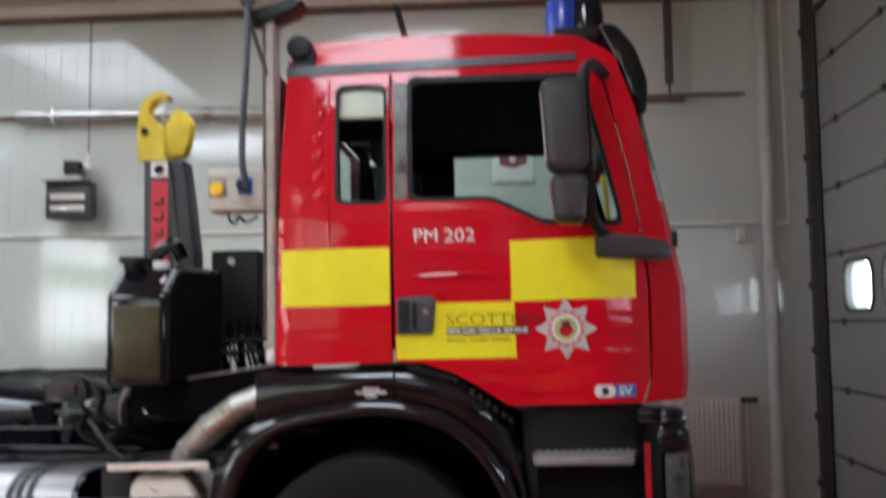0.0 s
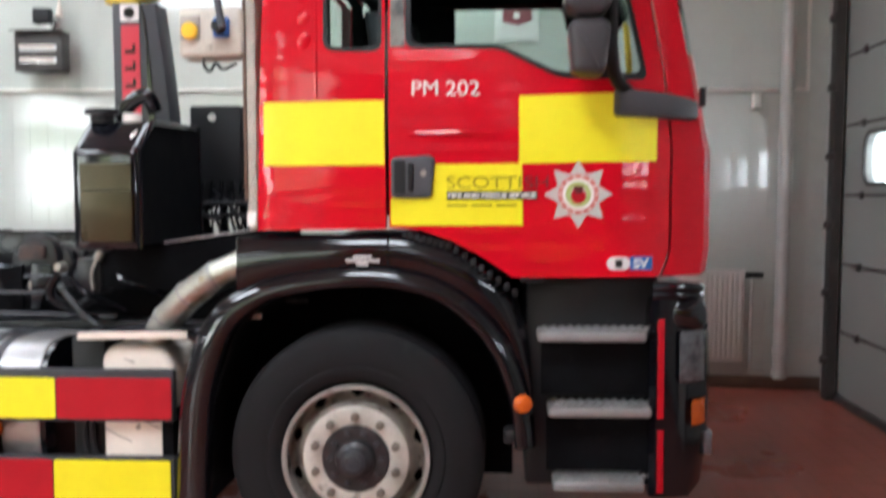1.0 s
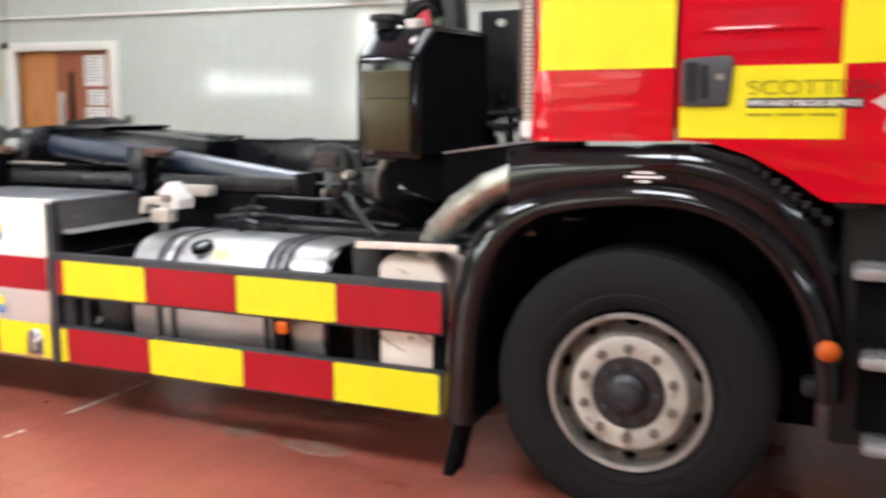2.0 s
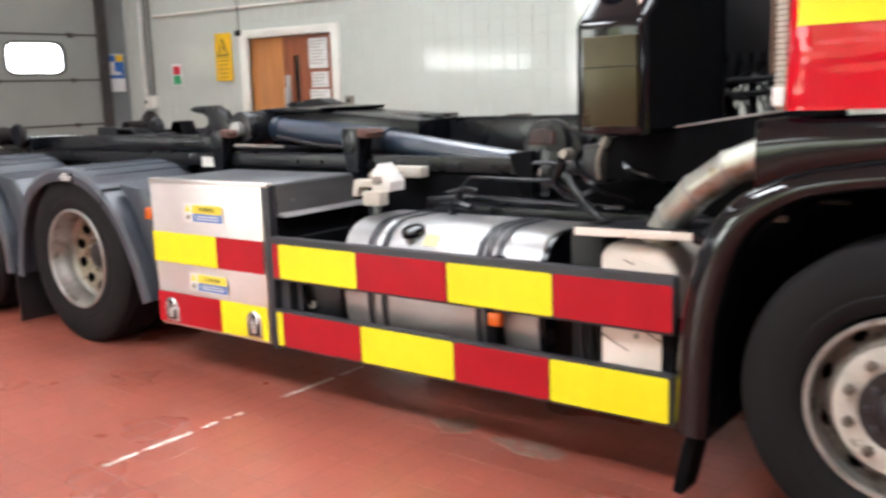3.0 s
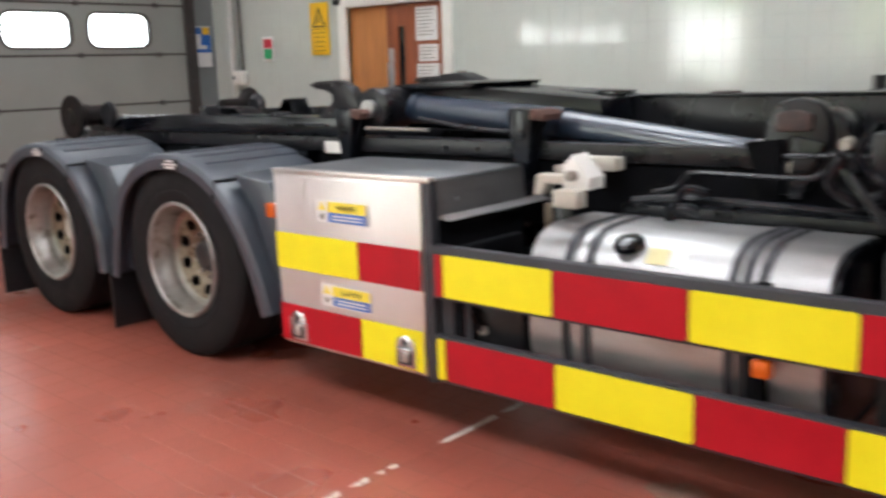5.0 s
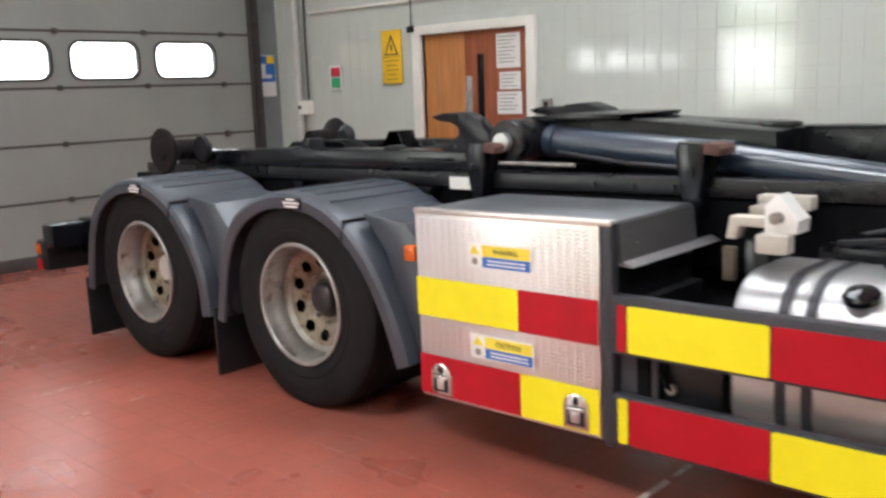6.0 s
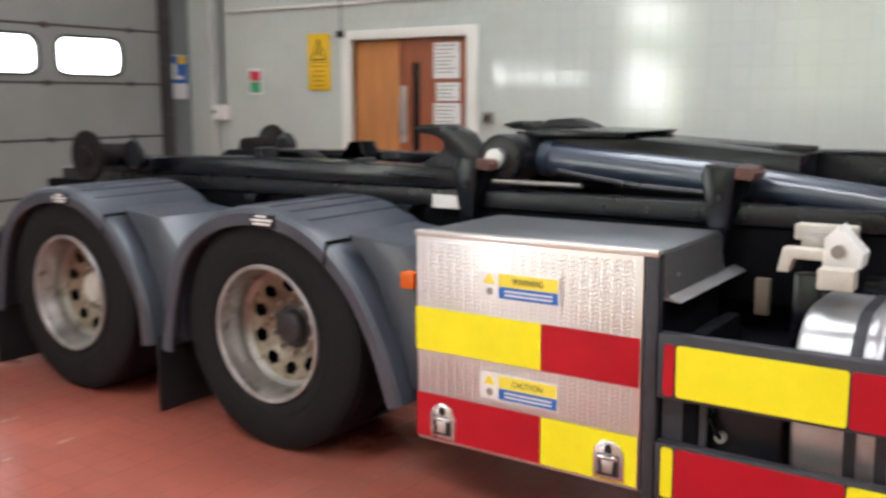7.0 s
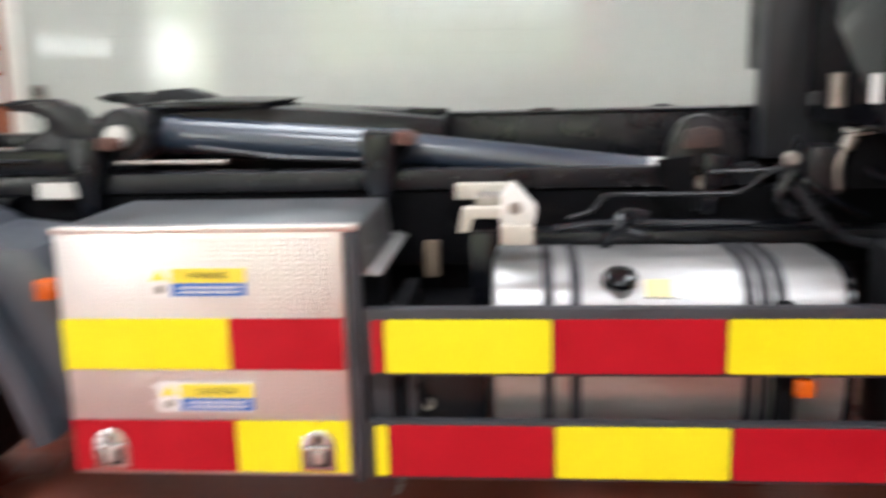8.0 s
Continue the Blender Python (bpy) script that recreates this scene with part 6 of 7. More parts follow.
for y0, k in ((5.36, 0), (5.88, 1)):
    s = 1 if k == 0 else -1
    P0, P1, P2 = Vector((-3.67, y0 + 0.09 * s, 1.292)), Vector((-2.77, y0 + 0.02 * s, 1.228)), Vector((-1.78, y0 - 0.05 * s, 1.118))
    body = tp("hydraulic_ram", cyl(bmesh.new(), P0, P1, 0.070, seg=32), RAMM, "glossy dark hydraulic ram tinted for the sky it mirrors")
    part("ram_collar", cyl(bmesh.new(), P0 - 0.02 * (P1 - P0), P0 + 0.04 * (P1 - P0), 0.078, seg=32), RAMM, body)
    part("ram_sleeve", cyl(bmesh.new(), P1, P2, 0.062, 0.058, seg=32), RAMM, body)
    part("gland", cyl(bmesh.new(), P1 - 0.03 * (P1 - P0), P1 + 0.04 * (P2 - P1), 0.074, seg=32), RAMM, body)
    part("ram_end", cyl(bmesh.new(), P2 - 0.06 * (P2 - P1), P2, 0.063, seg=32), STEEL, body)
    part("ram_eye", prism(bmesh.new(), disc(-1.60, 1.20, 0.10, 14), "y", y0 - 0.10, y0 + 0.06, bevel=0.01), DUSTY, body)
    part("ram_pipe", tube(bmesh.new(), [(-3.55, y0 - 0.05, 1.25), (-3.2, y0 - 0.06, 1.205), (-2.9, y0 - 0.06, 1.19)], 0.011, 8), DUSTY, body)
boom = tp("boom", B(-2.70, -1.10, 5.74, 5.98, 1.10, 1.334, bevel=0.012), DUSTY, "grey steel hooklift boom")
part("boom_sleeve", prism(bmesh.new(), [(-3.40, 1.12), (-2.74, 1.12), (-2.74, 1.352), (-3.40, 1.385)], "y", 5.70, 6.02, bevel=0.008), DUSTY, boom)
part("boom_collar", prism(bmesh.new(), [(-2.765, 1.362), (-2.600, 1.358), (-2.598, 1.336), (-2.672, 1.334), (-2.64, 1.24), (-2.645, 1.13), (-2.70, 1.13), (-2.705, 1.24), (-2.735, 1.334), (-2.765, 1.340)], "y", 5.685, 5.738, bevel=0.004), CHASSIS, boom)
part("boom_edge", B(-2.59, -1.12, 5.728, 5.742, 1.324, 1.338, bevel=0.003), CHASSIS, boom)
part("boom_label", B(-2.26, -2.16, 5.80, 5.90, 1.333, 1.343), WORNB, boom)
jib = tp("rear_jib", prism(bmesh.new(), [(-4.05, 1.20), (-2.60, 1.16), (-2.60, 1.33), (-3.35, 1.395), (-3.95, 1.385), (-4.10, 1.30)], "y", 5.46, 5.94, bevel=0.012), CHASSIS, "dark steel tipping jib")
part("cover_plate", prism(bmesh.new(), [(-3.82, 1.385), (-3.30, 1.392), (-3.28, 1.412), (-3.60, 1.42), (-3.82, 1.41)], "y", 5.42, 5.98, bevel=0.004), CHASSIS, jib)
part("hump", prism(bmesh.new(), [(-3.98, 1.41), (-3.92, 1.455), (-3.80, 1.462), (-3.70, 1.43), (-3.66, 1.41)], "y", 5.9, 6.05, bevel=0.006), BLACKM, jib)
knuckle = tp("jib_knuckle", prism(bmesh.new(), disc(-3.80, 1.30, 0.105, 18), "y", 5.24, 5.50, bevel=0.012), DUSTY, "dusty steel pivot knuckle")
part("pivot_pin", cyl(bmesh.new(), (-3.80, 5.24, 1.30), (-3.80, 5.20, 1.30), 0.045, seg=18), STEEL, knuckle)
CLAW = soften([(-4.27, 1.428), (-4.20, 1.444), (-4.05, 1.446), (-3.96, 1.41), (-3.90, 1.34), (-3.86, 1.20), (-4.16, 1.20), (-4.21, 1.265), (-4.15, 1.295), (-4.090, 1.335), (-4.09, 1.372), (-4.14, 1.396), (-4.22, 1.405)], 0.012)
for y in (5.235, 6.05):
    tp("locking_claw", prism(bmesh.new(), CLAW, "y", y, y + 0.075, bevel=0.006), DUSTY, "dusty dark steel locking claw")
for y in (5.20, 6.02):
    tp("tipping_frame", prism(bmesh.new(), [(-6.55, 1.165), (-4.0, 1.165), (-4.0, 1.255), (-5.2, 1.27), (-6.4, 1.25)], "y", y, y + 0.16, bevel=0.008), CHASSIS, "dark tipping frame beam")
tp("data_plate", B(-4.12, -3.94, 5.190, 5.196, 1.075, 1.135), WHITEP, "white data plate")
for y, s in ((4.94, 1), (6.42, -1)):
    rl = tp("rear_roller", lathe(bmesh.new(), [(0.0, 0.012), (0.05, 0.012), (0.06, 0.0), (0.135, 0.0), (0.146, -0.012), (0.140, -0.032), (0.095, -0.060), (0.066, -0.10), (0.062, -0.27), (0.0, -0.27)], (-6.36, y, 1.262), 32, sign=-s), ROLLM, "rusty black flanged rear roller")
    part("roller_flange", lathe(bmesh.new(), [(0.0, 0.0), (0.075, 0.0), (0.085, -0.02), (0.05, -0.06), (0.0, -0.06)], (-6.10, y + 0.12 * s, 1.275), 20, sign=-s), DUSTY, rl)
    part("roller_bracket", B(-6.47, -6.02, min(y + 0.18 * s, y + 0.26 * s), max(y + 0.18 * s, y + 0.26 * s), 1.16, 1.25, bevel=0.008), CHASSIS, rl)
    tp("lock_cam", prism(bmesh.new(), [(-5.05, 1.25), (-4.98, 1.34), (-4.90, 1.34), (-4.86, 1.25)], "y", 5.62, 5.75, bevel=0.01), CHASSIS)
    tp("cam_lever", prism(bmesh.new(), [(-5.35, 1.25), (-5.30, 1.305), (-5.10, 1.30), (-5.0, 1.25)], "y", 5.35, 5.50, bevel=0.01), DUSTY)
for k, (x, w, h) in enumerate(((-4.62, 0.07, 0.03), (-4.92, 0.12, 0.035), (-5.30, 0.08, 0.07), (-5.72, 0.10, 0.03))):
    tp("frame_lug", prism(bmesh.new(), soften([(x, 1.24), (x + w, 1.24), (x + w * 0.8, 1.25 + h), (x + w * 0.2, 1.25 + h)], 0.01), "y", 5.22 + 0.5 * (k % 2), 5.34 + 0.5 * (k % 2), bevel=0.006), CHASSIS if k % 2 else DUSTY)
for k in range(4):
    x = -4.3 - 0.5 * k
    tp("frame_gusset", prism(bmesh.new(), [(x, 1.085), (x + 0.10, 1.085), (x + 0.05, 1.0)], "y", 5.14, 5.238, bevel=0.004), CHASSIS)
tp("rear_bar", B(-7.35, -7.20, 4.55, 2 * TY - 4.55, 0.62, 0.78, bevel=0.01), CHASSIS)
y = 4.56
tl = tp("tail_lamp", B(-7.50, -7.33, y, y + 0.40, 0.45, 0.66, bevel=0.015), BLACKM, "black tail lamp cluster")
part("lens", B(-7.49, -7.42, y - 0.006, y + 0.002, 0.57, 0.64), ORANGE, tl)
part("lens", B(-7.49, -7.42, y - 0.006, y + 0.002, 0.46, 0.53), REDFILM, tl)
tp("tail_bracket", B(-7.32, -6.95, 4.80, 5.0, 0.55, 0.80, bevel=0.01), CHASSIS)

# white bracket with a lever beside the locker
# plate is whiter than the beige arm: skylight on its slope put into paint
wb = tp("tool_bracket", prism(bmesh.new(), [(-2.369, 1.030), (-2.258, 1.030), (-2.252, 1.075), (-2.326, 1.158), (-2.366, 1.118)], "y", 4.805, 4.915, bevel=0.006), WHITEP, "chipped tool bracket, its plate whitened as if lit from above")
part("bracket_foot", B(-2.367, -2.262, 4.735, 4.803, 0.970, 1.034, bevel=0.006), BEIGEP, wb)
part("bracket_arm", prism(bmesh.new(), [(-2.505, 1.00), (-2.47, 1.00), (-2.455, 1.045), (-2.345, 1.045), (-2.345, 1.078), (-2.49, 1.078)], "y", 4.81, 4.88, bevel=0.006), BEIGEP, wb)
part("bracket_block", B(-2.45, -2.335, 4.87, 5.00, 1.048, 1.108, bevel=0.008), NUT, wb)
part("bracket_box", B(-2.535, -2.336, 5.135, 5.205, 1.060, 1.114, bevel=0.006), BEIGEP, wb)
part("clamp_bolt", cyl(bmesh.new(), (-2.320, 4.81, 1.082), (-2.320, 4.775, 1.082), 0.020, seg=12), NUT, wb)
part("stem", B(-2.47, -2.38, 4.88, 4.94, 0.62, 0.99, bevel=0.008), CHASSIS, wb)

clipline = tp("pipe_run", tube(bmesh.new(), curve_pts([(-2.14, 5.07, 1.00), (-2.06, 5.09, 1.02), (-2.02, 5.10, 1.062), (-1.97, 5.10, 1.076), (-1.62, 5.10, 1.074), (-1.54, 5.10, 1.088), (-1.45, 5.10, 1.150), (-1.38, 5.10, 1.190), (-1.28, 5.10, 1.205)], 5), 0.0085, 8), DUSTY, "thin pipe clipped along the frame")
for x in (-1.88, -1.63):
    part("pipe_clip", B(x - 0.012, x + 0.012, 5.085 - TY, 5.16 - TY, 1.06, 1.095, bevel=0.003), CHASSIS, clipline)
tp("pipe_run", tube(bmesh.new(), curve_pts([(-2.2, 5.02, 0.97), (-1.95, 5.05, 0.985), (-1.2, 5.08, 0.965)], 5), 0.016, 8), CHASSIS)
tp("pipe_run", tube(bmesh.new(), [(-1.66, 5.1, 1.150), (-1.30, 5.1, 1.158)], 0.008, 8), DUSTY)
tp("hose", tube(bmesh.new(), curve_pts([(-1.45, 4.97, 1.155), (-1.40, 4.96, 1.10), (-1.34, 4.95, 1.03), (-1.25, 4.95, 0.945), (-1.12, 4.95, 0.925), (-0.95, 4.97, 0.95)], 5), 0.017, 10), DUSTY)
tp("hose", tube(bmesh.new(), curve_pts([(-1.22, 4.99, 1.29), (-1.255, 4.98, 1.23), (-1.275, 4.98, 1.17), (-1.268, 4.98, 1.10)], 5), 0.009, 10), NUT)
tp("hose_coupling", cyl(bmesh.new(), (-1.232, 4.99, 1.27), (-1.252, 4.985, 1.235), 0.022, seg=10), NUT)
tp("pipe_run", tube(bmesh.new(), [(-3.80, 5.19, 1.207), (-3.38, 5.19, 1.203)], 0.0085, 8), NUT)
tp("pipe_run", tube(bmesh.new(), [(-4.40, 5.185, 1.222), (-4.10, 5.185, 1.220)], 0.007, 8), DUSTY)
for k in range(9):
    x = -1.78 - 0.19 * k
    tp("frame_bolt", cyl(bmesh.new(), (x, 5.22, 1.12), (x, 5.205, 1.12), 0.013, seg=6), DUSTY)
for k in range(12):
    x = -4.25 - 0.17 * k
    tp("frame_bolt", cyl(bmesh.new(), (x, 5.24, 0.98), (x, 5.225, 0.98), 0.014, seg=6), DUSTY)
for k, y in enumerate((5.50, 5.86)):
    rsv = tp("air_reservoir", cyl(bmesh.new(), (-3.75, y, 0.66), (-2.95, y, 0.66), 0.125, seg=24), CHASSIS, "black air reservoir")
    part("reservoir_end", cyl(bmesh.new(), (-2.95, y - 0.0, 0.66), (-2.92, y, 0.66), 0.11, 0.07, seg=24), CHASSIS, rsv)
for x in (-2.9, -2.0):
    tp("battery_tray", B(x, x + 0.8, 5.34, 6.02, 0.42, 0.85, bevel=0.02), NEARBLACK)
tp("breather", tube(bmesh.new(), curve_pts([(-1.98, 4.95, 0.98), (-1.96, 4.97, 1.03), (-1.88, 4.98, 1.02)], 4), 0.018, 8), CHASSIS)
tp("deck_plate", B(-2.76, -2.42, 4.60, 5.2, 0.70, 0.72), NEARBLACK)
tp("catwalk", B(-2.30, -0.7, 5.12, 5.24, 0.90, 0.94, bevel=0.004), DUSTY)

# hook arm
hy = 5.50
ARMM = mk("charcoal_arm_paint", (0.022, 0.023, 0.028), 0.45, var=0.2, bump=0.02)
armb = tp("hook_arm", prism(bmesh.new(), [(-1.380, 1.15), (-1.08, 1.15), (-1.093, 1.95), (-1.125, 2.25), (-1.158, 2.485), (-1.380, 2.492)], "y", hy, hy + 0.16, bevel=0.012), ARMM, "charcoal steel hook arm with a red panel")
part("arm_rib", prism(bmesh.new(), [(-1.190, 1.3), (-1.168, 1.3), (-1.168, 1.94), (-1.205, 2.40), (-1.225, 2.48), (-1.232, 2.48), (-1.205, 2.3)], "y", hy - 0.012, hy + 0.004), BLACK, armb)
part("red_panel", prism(bmesh.new(), [(-1.335, 1.80), (-1.238, 1.80), (-1.240, 2.375), (-1.332, 2.375)], "y", hy - 0.005, hy - 0.001), REDP, armb, "red panel with dark lettering")
for k in range(6):
    z = 1.81 + 0.085 * k
    part("panel_mark", prism(bmesh.new(), [(-1.315, z), (-1.262, z), (-1.262, z + 0.045), (-1.275, z + 0.045), (-1.275, z + 0.016), (-1.315, z + 0.016)], "y", hy - 0.007, hy - 0.0052), CHASSIS, armb)
part("sign_plate", prism(bmesh.new(), [(-1.335, 2.395), (-1.24, 2.395), (-1.24, 2.478), (-1.335, 2.478)], "y", hy - 0.006, hy - 0.001), LETTER, armb, "white symbol plate")
part("sign_symbol", prism(bmesh.new(), disc(-1.288, 2.436, 0.028, 14), "y", hy - 0.008, hy - 0.0062), CHASSIS, armb)
HOUT = [(-1.43, 2.495), (-1.435, 2.60), (-1.432, 2.72), (-1.422, 2.79), (-1.385, 2.852), (-1.33, 2.886), (-1.28, 2.882), (-1.244, 2.858)]
HIN = [(-1.262, 2.495), (-1.266, 2.60), (-1.292, 2.690), (-1.345, 2.735), (-1.358, 2.778), (-1.337, 2.824), (-1.298, 2.842), (-1.264, 2.838)]
HOUT, HIN = [[(p.x, p.y) for p in curve_pts([(x, z, 0) for x, z in side], 3)] for side in (HOUT, HIN)]
hk = bmesh.new()
secs = []
for (xo, zo), (xi, zi) in zip(HOUT, HIN):
    sec = []
    for f, y in ((0.0, 0.042), (0.10, 0.03), (0.90, 0.03), (1.0, 0.042), (1.0, 0.088), (0.90, 0.10), (0.10, 0.10), (0.0, 0.088)):
        sec.append(hk.verts.new((xo + (xi - xo) * f, hy + y, zo + (zi - zo) * f)))
    secs.append(sec)
for u, v in zip(secs, secs[1:]):
    skin(hk, u, v)
hk.faces.new(secs[0][::-1]), hk.faces.new(secs[-1])
bmesh.ops.recalc_face_normals(hk, faces=hk.faces)
part("hook", hk, HOOKY, armb, "worn yellow hook")
part("hook_tongue", prism(bmesh.new(), soften([(-1.25, 2.50), (-1.16, 2.515), (-1.128, 2.60), (-1.115, 2.70), (-1.140, 2.748), (-1.195, 2.788), (-1.232, 2.758), (-1.270, 2.700), (-1.262, 2.62)], 0.012, 3), "y", hy + 0.02, hy + 0.11, bevel=0.014, seg=2), HOOKY, armb, "worn yellow safety catch")
part("hook_pin", cyl(bmesh.new(), (-1.385, hy + 0.035, 2.66), (-1.385, hy + 0.02, 2.66), 0.02, seg=12), CHASSIS, armb)

# ---- fittings of the room ----
# double door with its frame
frame_ = bmesh.new()
cube(frame_, DX0 - 0.11, DX0, YW - 0.035, YW + 0.10, 0, DZ + 0.085, bevel=0.006)
cube(frame_, DX1, DX1 + 0.10, YW - 0.035, YW + 0.10, 0, DZ + 0.085, bevel=0.006)
cube(frame_, DX0, DX1, YW - 0.033, YW + 0.10, DZ, DZ + 0.085, bevel=0.006)
dd = thing("double_door", frame_, FRAMEW, "wooden double door in a white gloss frame, with paper notices", "door")
leaf = part("door_leaf", B(DX0 + 0.004, -6.79, YW + 0.03, YW + 0.075, 0.01, DZ - 0.004, bevel=0.003), OAK, dd, "orange oak door leaf")
leaf2 = part("door_leaf", thicken(sheet([(-6.785, 0.01), (DX1 - 0.004, 0.01), (DX1 - 0.004, DZ - 0.004), (-6.785, DZ - 0.004)], [[(-6.645, 1.05), (-6.555, 1.05), (-6.555, 1.82), (-6.645, 1.82)]]), 0.045), MAHOG, dd, "red-brown door leaf with a narrow dark pane", (0, YW + 0.03, 0))
part("pane", B(-6.645, -6.555, YW + 0.05, YW + 0.056, 1.05, 1.82), BLACK, dd, "narrow dark pane")
part("push_plate", B(-6.765, -6.70, YW + 0.024, YW + 0.029, 1.12, 1.62), ALU, dd)
part("pull_handle", tube(bmesh.new(), [(-6.732, YW + 0.028, 1.2), (-6.732, YW - 0.02, 1.22), (-6.732, YW - 0.02, 1.48), (-6.732, YW + 0.028, 1.5)], 0.010, 8), STEEL, dd)
for x0, x1, z0, z1 in ((-6.40, -6.13, 1.68, 1.985), (-6.37, -6.13, 1.49, 1.645), (-6.40, -6.12, 1.27, 1.47)):
    pp = part("notice", B(x0, x1, YW + 0.022, YW + 0.0255, z0, z1), PAPER, dd, "white paper notice with faint print")
    n = max(3, int((z1 - z0) / 0.035))
    for k in range(n):
        w = (x1 - x0) * (0.75 - 0.2 * ((k * 7) % 3) / 2)
        part("print_line", B(x0 + 0.02, x0 + 0.02 + w, YW + 0.0205, YW + 0.022, z1 - 0.025 - 0.032 * k - 0.008, z1 - 0.025 - 0.032 * k), NUT, pp)
thing("door_void", B(DX0 - 0.2, DX1 + 0.2, YW + 0.24, YW + 0.27, 0, DZ + 0.2), BLACKM, "dark space behind the double door", "wall", "structure")

# signs
def sign(name, x0, x1, z0, z1, m, label, cat="sign"):
    return thing(name, B(x0, x1, YW - 0.022, YW - 0.012, z0, z1, bevel=0.001), m, label, cat)


FADED = mk("faded_sign_print", (0.30, 0.17, 0.01), 0.5, var=0.1, bump=0.0)
s = sign("warning_sign", -7.84, -7.565, 1.585, 2.105, SIGNY, "tall yellow warning sign with a black triangle")
part("triangle", thicken(sheet([(-7.80, 1.86), (-7.605, 1.86), (-7.7025, 2.06)], [[(-7.775, 1.875), (-7.63, 1.875), (-7.7025, 2.028)]]), 0.002), INK, s, "", (0, YW - 0.0245, 0))
part("symbol", B(-7.712, -7.693, YW - 0.0245, YW - 0.0225, 1.90, 1.965), INK, s)
for k, w in enumerate((0.19, 0.15, 0.17, 0.12, 0.16)):
    part("print_line", B(-7.70 - w / 2, -7.70 + w / 2, YW - 0.0245, YW - 0.0225, 1.802 - 0.045 * k, 1.811 - 0.045 * k), FADED, s)
part("divider", B(-7.83, -7.575, YW - 0.0245, YW - 0.0225, 1.838, 1.845), FADED, s)
s = sign("call_point_sign", -8.655, -8.465, 1.545, 1.80, PAPER, "small white sign with a red and a green field")
part("red_field", B(-8.63, -8.49, YW - 0.0245, YW - 0.0225, 1.68, 1.775), REDP, s)
part("green_field", B(-8.63, -8.49, YW - 0.0245, YW - 0.0225, 1.565, 1.67), GREENP, s)
sw = thing("wall_switch", B(-5.86, -5.76, YW - 0.045, YW - 0.012, 1.30, 1.40, bevel=0.008), NUT, "small grey wall switch beside the door", "switch")
part("switch_rocker", B(-5.83, -5.79, YW - 0.052, YW - 0.045, 1.325, 1.375, bevel=0.002), BLACKM, sw)

# pipes and conduits on the rear wall
rail = thing("wall_conduit", B(-8.95, 2.93, YW - 0.028, YW - 0.012, 2.352, 2.378, bevel=0.003), FRAMEW, "thin white conduit along the tiled wall", "conduit")
part("conduit_drop", B(2.905, 2.93, YW - 0.03, YW - 0.012, 2.378, 4.3, bevel=0.003), FRAMEW, rail)
tray = thing("wall_pipe", cyl(bmesh.new(), (-3.705, YW - 0.09, 3.43), (-1.0, YW - 0.09, 3.395), 0.052, seg=20), STEEL, "bright galvanised pipe along the wall", "pipe")
part("pipe_end", cyl(bmesh.new(), (-3.72, YW - 0.09, 3.43), (-3.68, YW - 0.09, 3.43), 0.058, seg=20), STEEL, tray)
part("thin_pipe", cyl(bmesh.new(), (-9.4, YW - 0.05, 3.42), (-3.72, YW - 0.05, 3.42), 0.016, seg=10), BROWN, tray)
part("thin_pipe", cyl(bmesh.new(), (-1.0, YW - 0.05, 3.46), (2.6, YW - 0.05, 3.46), 0.014, seg=10), BROWN, tray)
for x in (-3.4, -2.4, -1.4):
    part("pipe_clip", B(x, x + 0.03, YW - 0.145, YW - 0.008, 3.355, 3.47, bevel=0.006), STEEL, tray)


def down_pipe(x, r, m, label, collars, y=YW - 0.10):
    p = thing("down_pipe", cyl(bmesh.new(), (x, y, 0.10), (x, y, ZC - 0.14), r, seg=20), m, label, "pipe")
    for z in collars:
        part("collar", cyl(bmesh.new(), (x, y, z - 0.03), (x, y, z + 0.03), r * 1.22, seg=20), m, p)
        part("clip", B(x - 0.02, x + 0.02, y, YW - 0.008, z - 0.012, z + 0.012), m, p)
    return p


down_pipe(2.74, 0.052, PIPEW, "grey painted down pipe with collars", (0.15, 0.32, 1.94, 3.45))
down_pipe(-9.14, 0.040, PIPEW, "grey painted down pipe in the corner", (0.3, 1.95, 3.4), YW - 0.06)
c2 = thing("cable_conduit", cyl(bmesh.new(), (-9.02, YW - 0.03, 1.45), (-9.02, YW - 0.03, 4.3), 0.014, seg=10), TRACK, "dark cable conduit to a junction box", "conduit")
part("junction_box", B(-9.12, -8.96, YW - 0.10, YW - 0.012, 1.29, 1.44, bevel=0.012), FRAMEW, c2, "white junction box")
part("box_knob", cyl(bmesh.new(), (-9.09, YW - 0.10, 1.37), (-9.09, YW - 0.115, 1.37), 0.02, seg=12), BLACKM, c2)
ld = thing("cable_drop", cyl(bmesh.new(), (-7.41, YW - 0.03, 2.10), (-7.41, YW - 0.03, 4.3), 0.007, seg=8), TRACK, "thin dark cable down to the door frame", "cable")
part("door_contact", B(-7.45, -7.37, YW - 0.06, YW - 0.012, 2.06, 2.12, bevel=0.008), BLACKM, ld)
sens = thing("wall_sensor", B(2.487, 2.557, YW - 0.07, YW - 0.012, 2.208, 2.338, bevel=0.015, seg=3), FRAMEW, "small white wall sensor", "sensor")
part("sensor_lens", B(2.502, 2.542, YW - 0.075, YW - 0.07, 2.223, 2.258, bevel=0.003), RADW, sens)

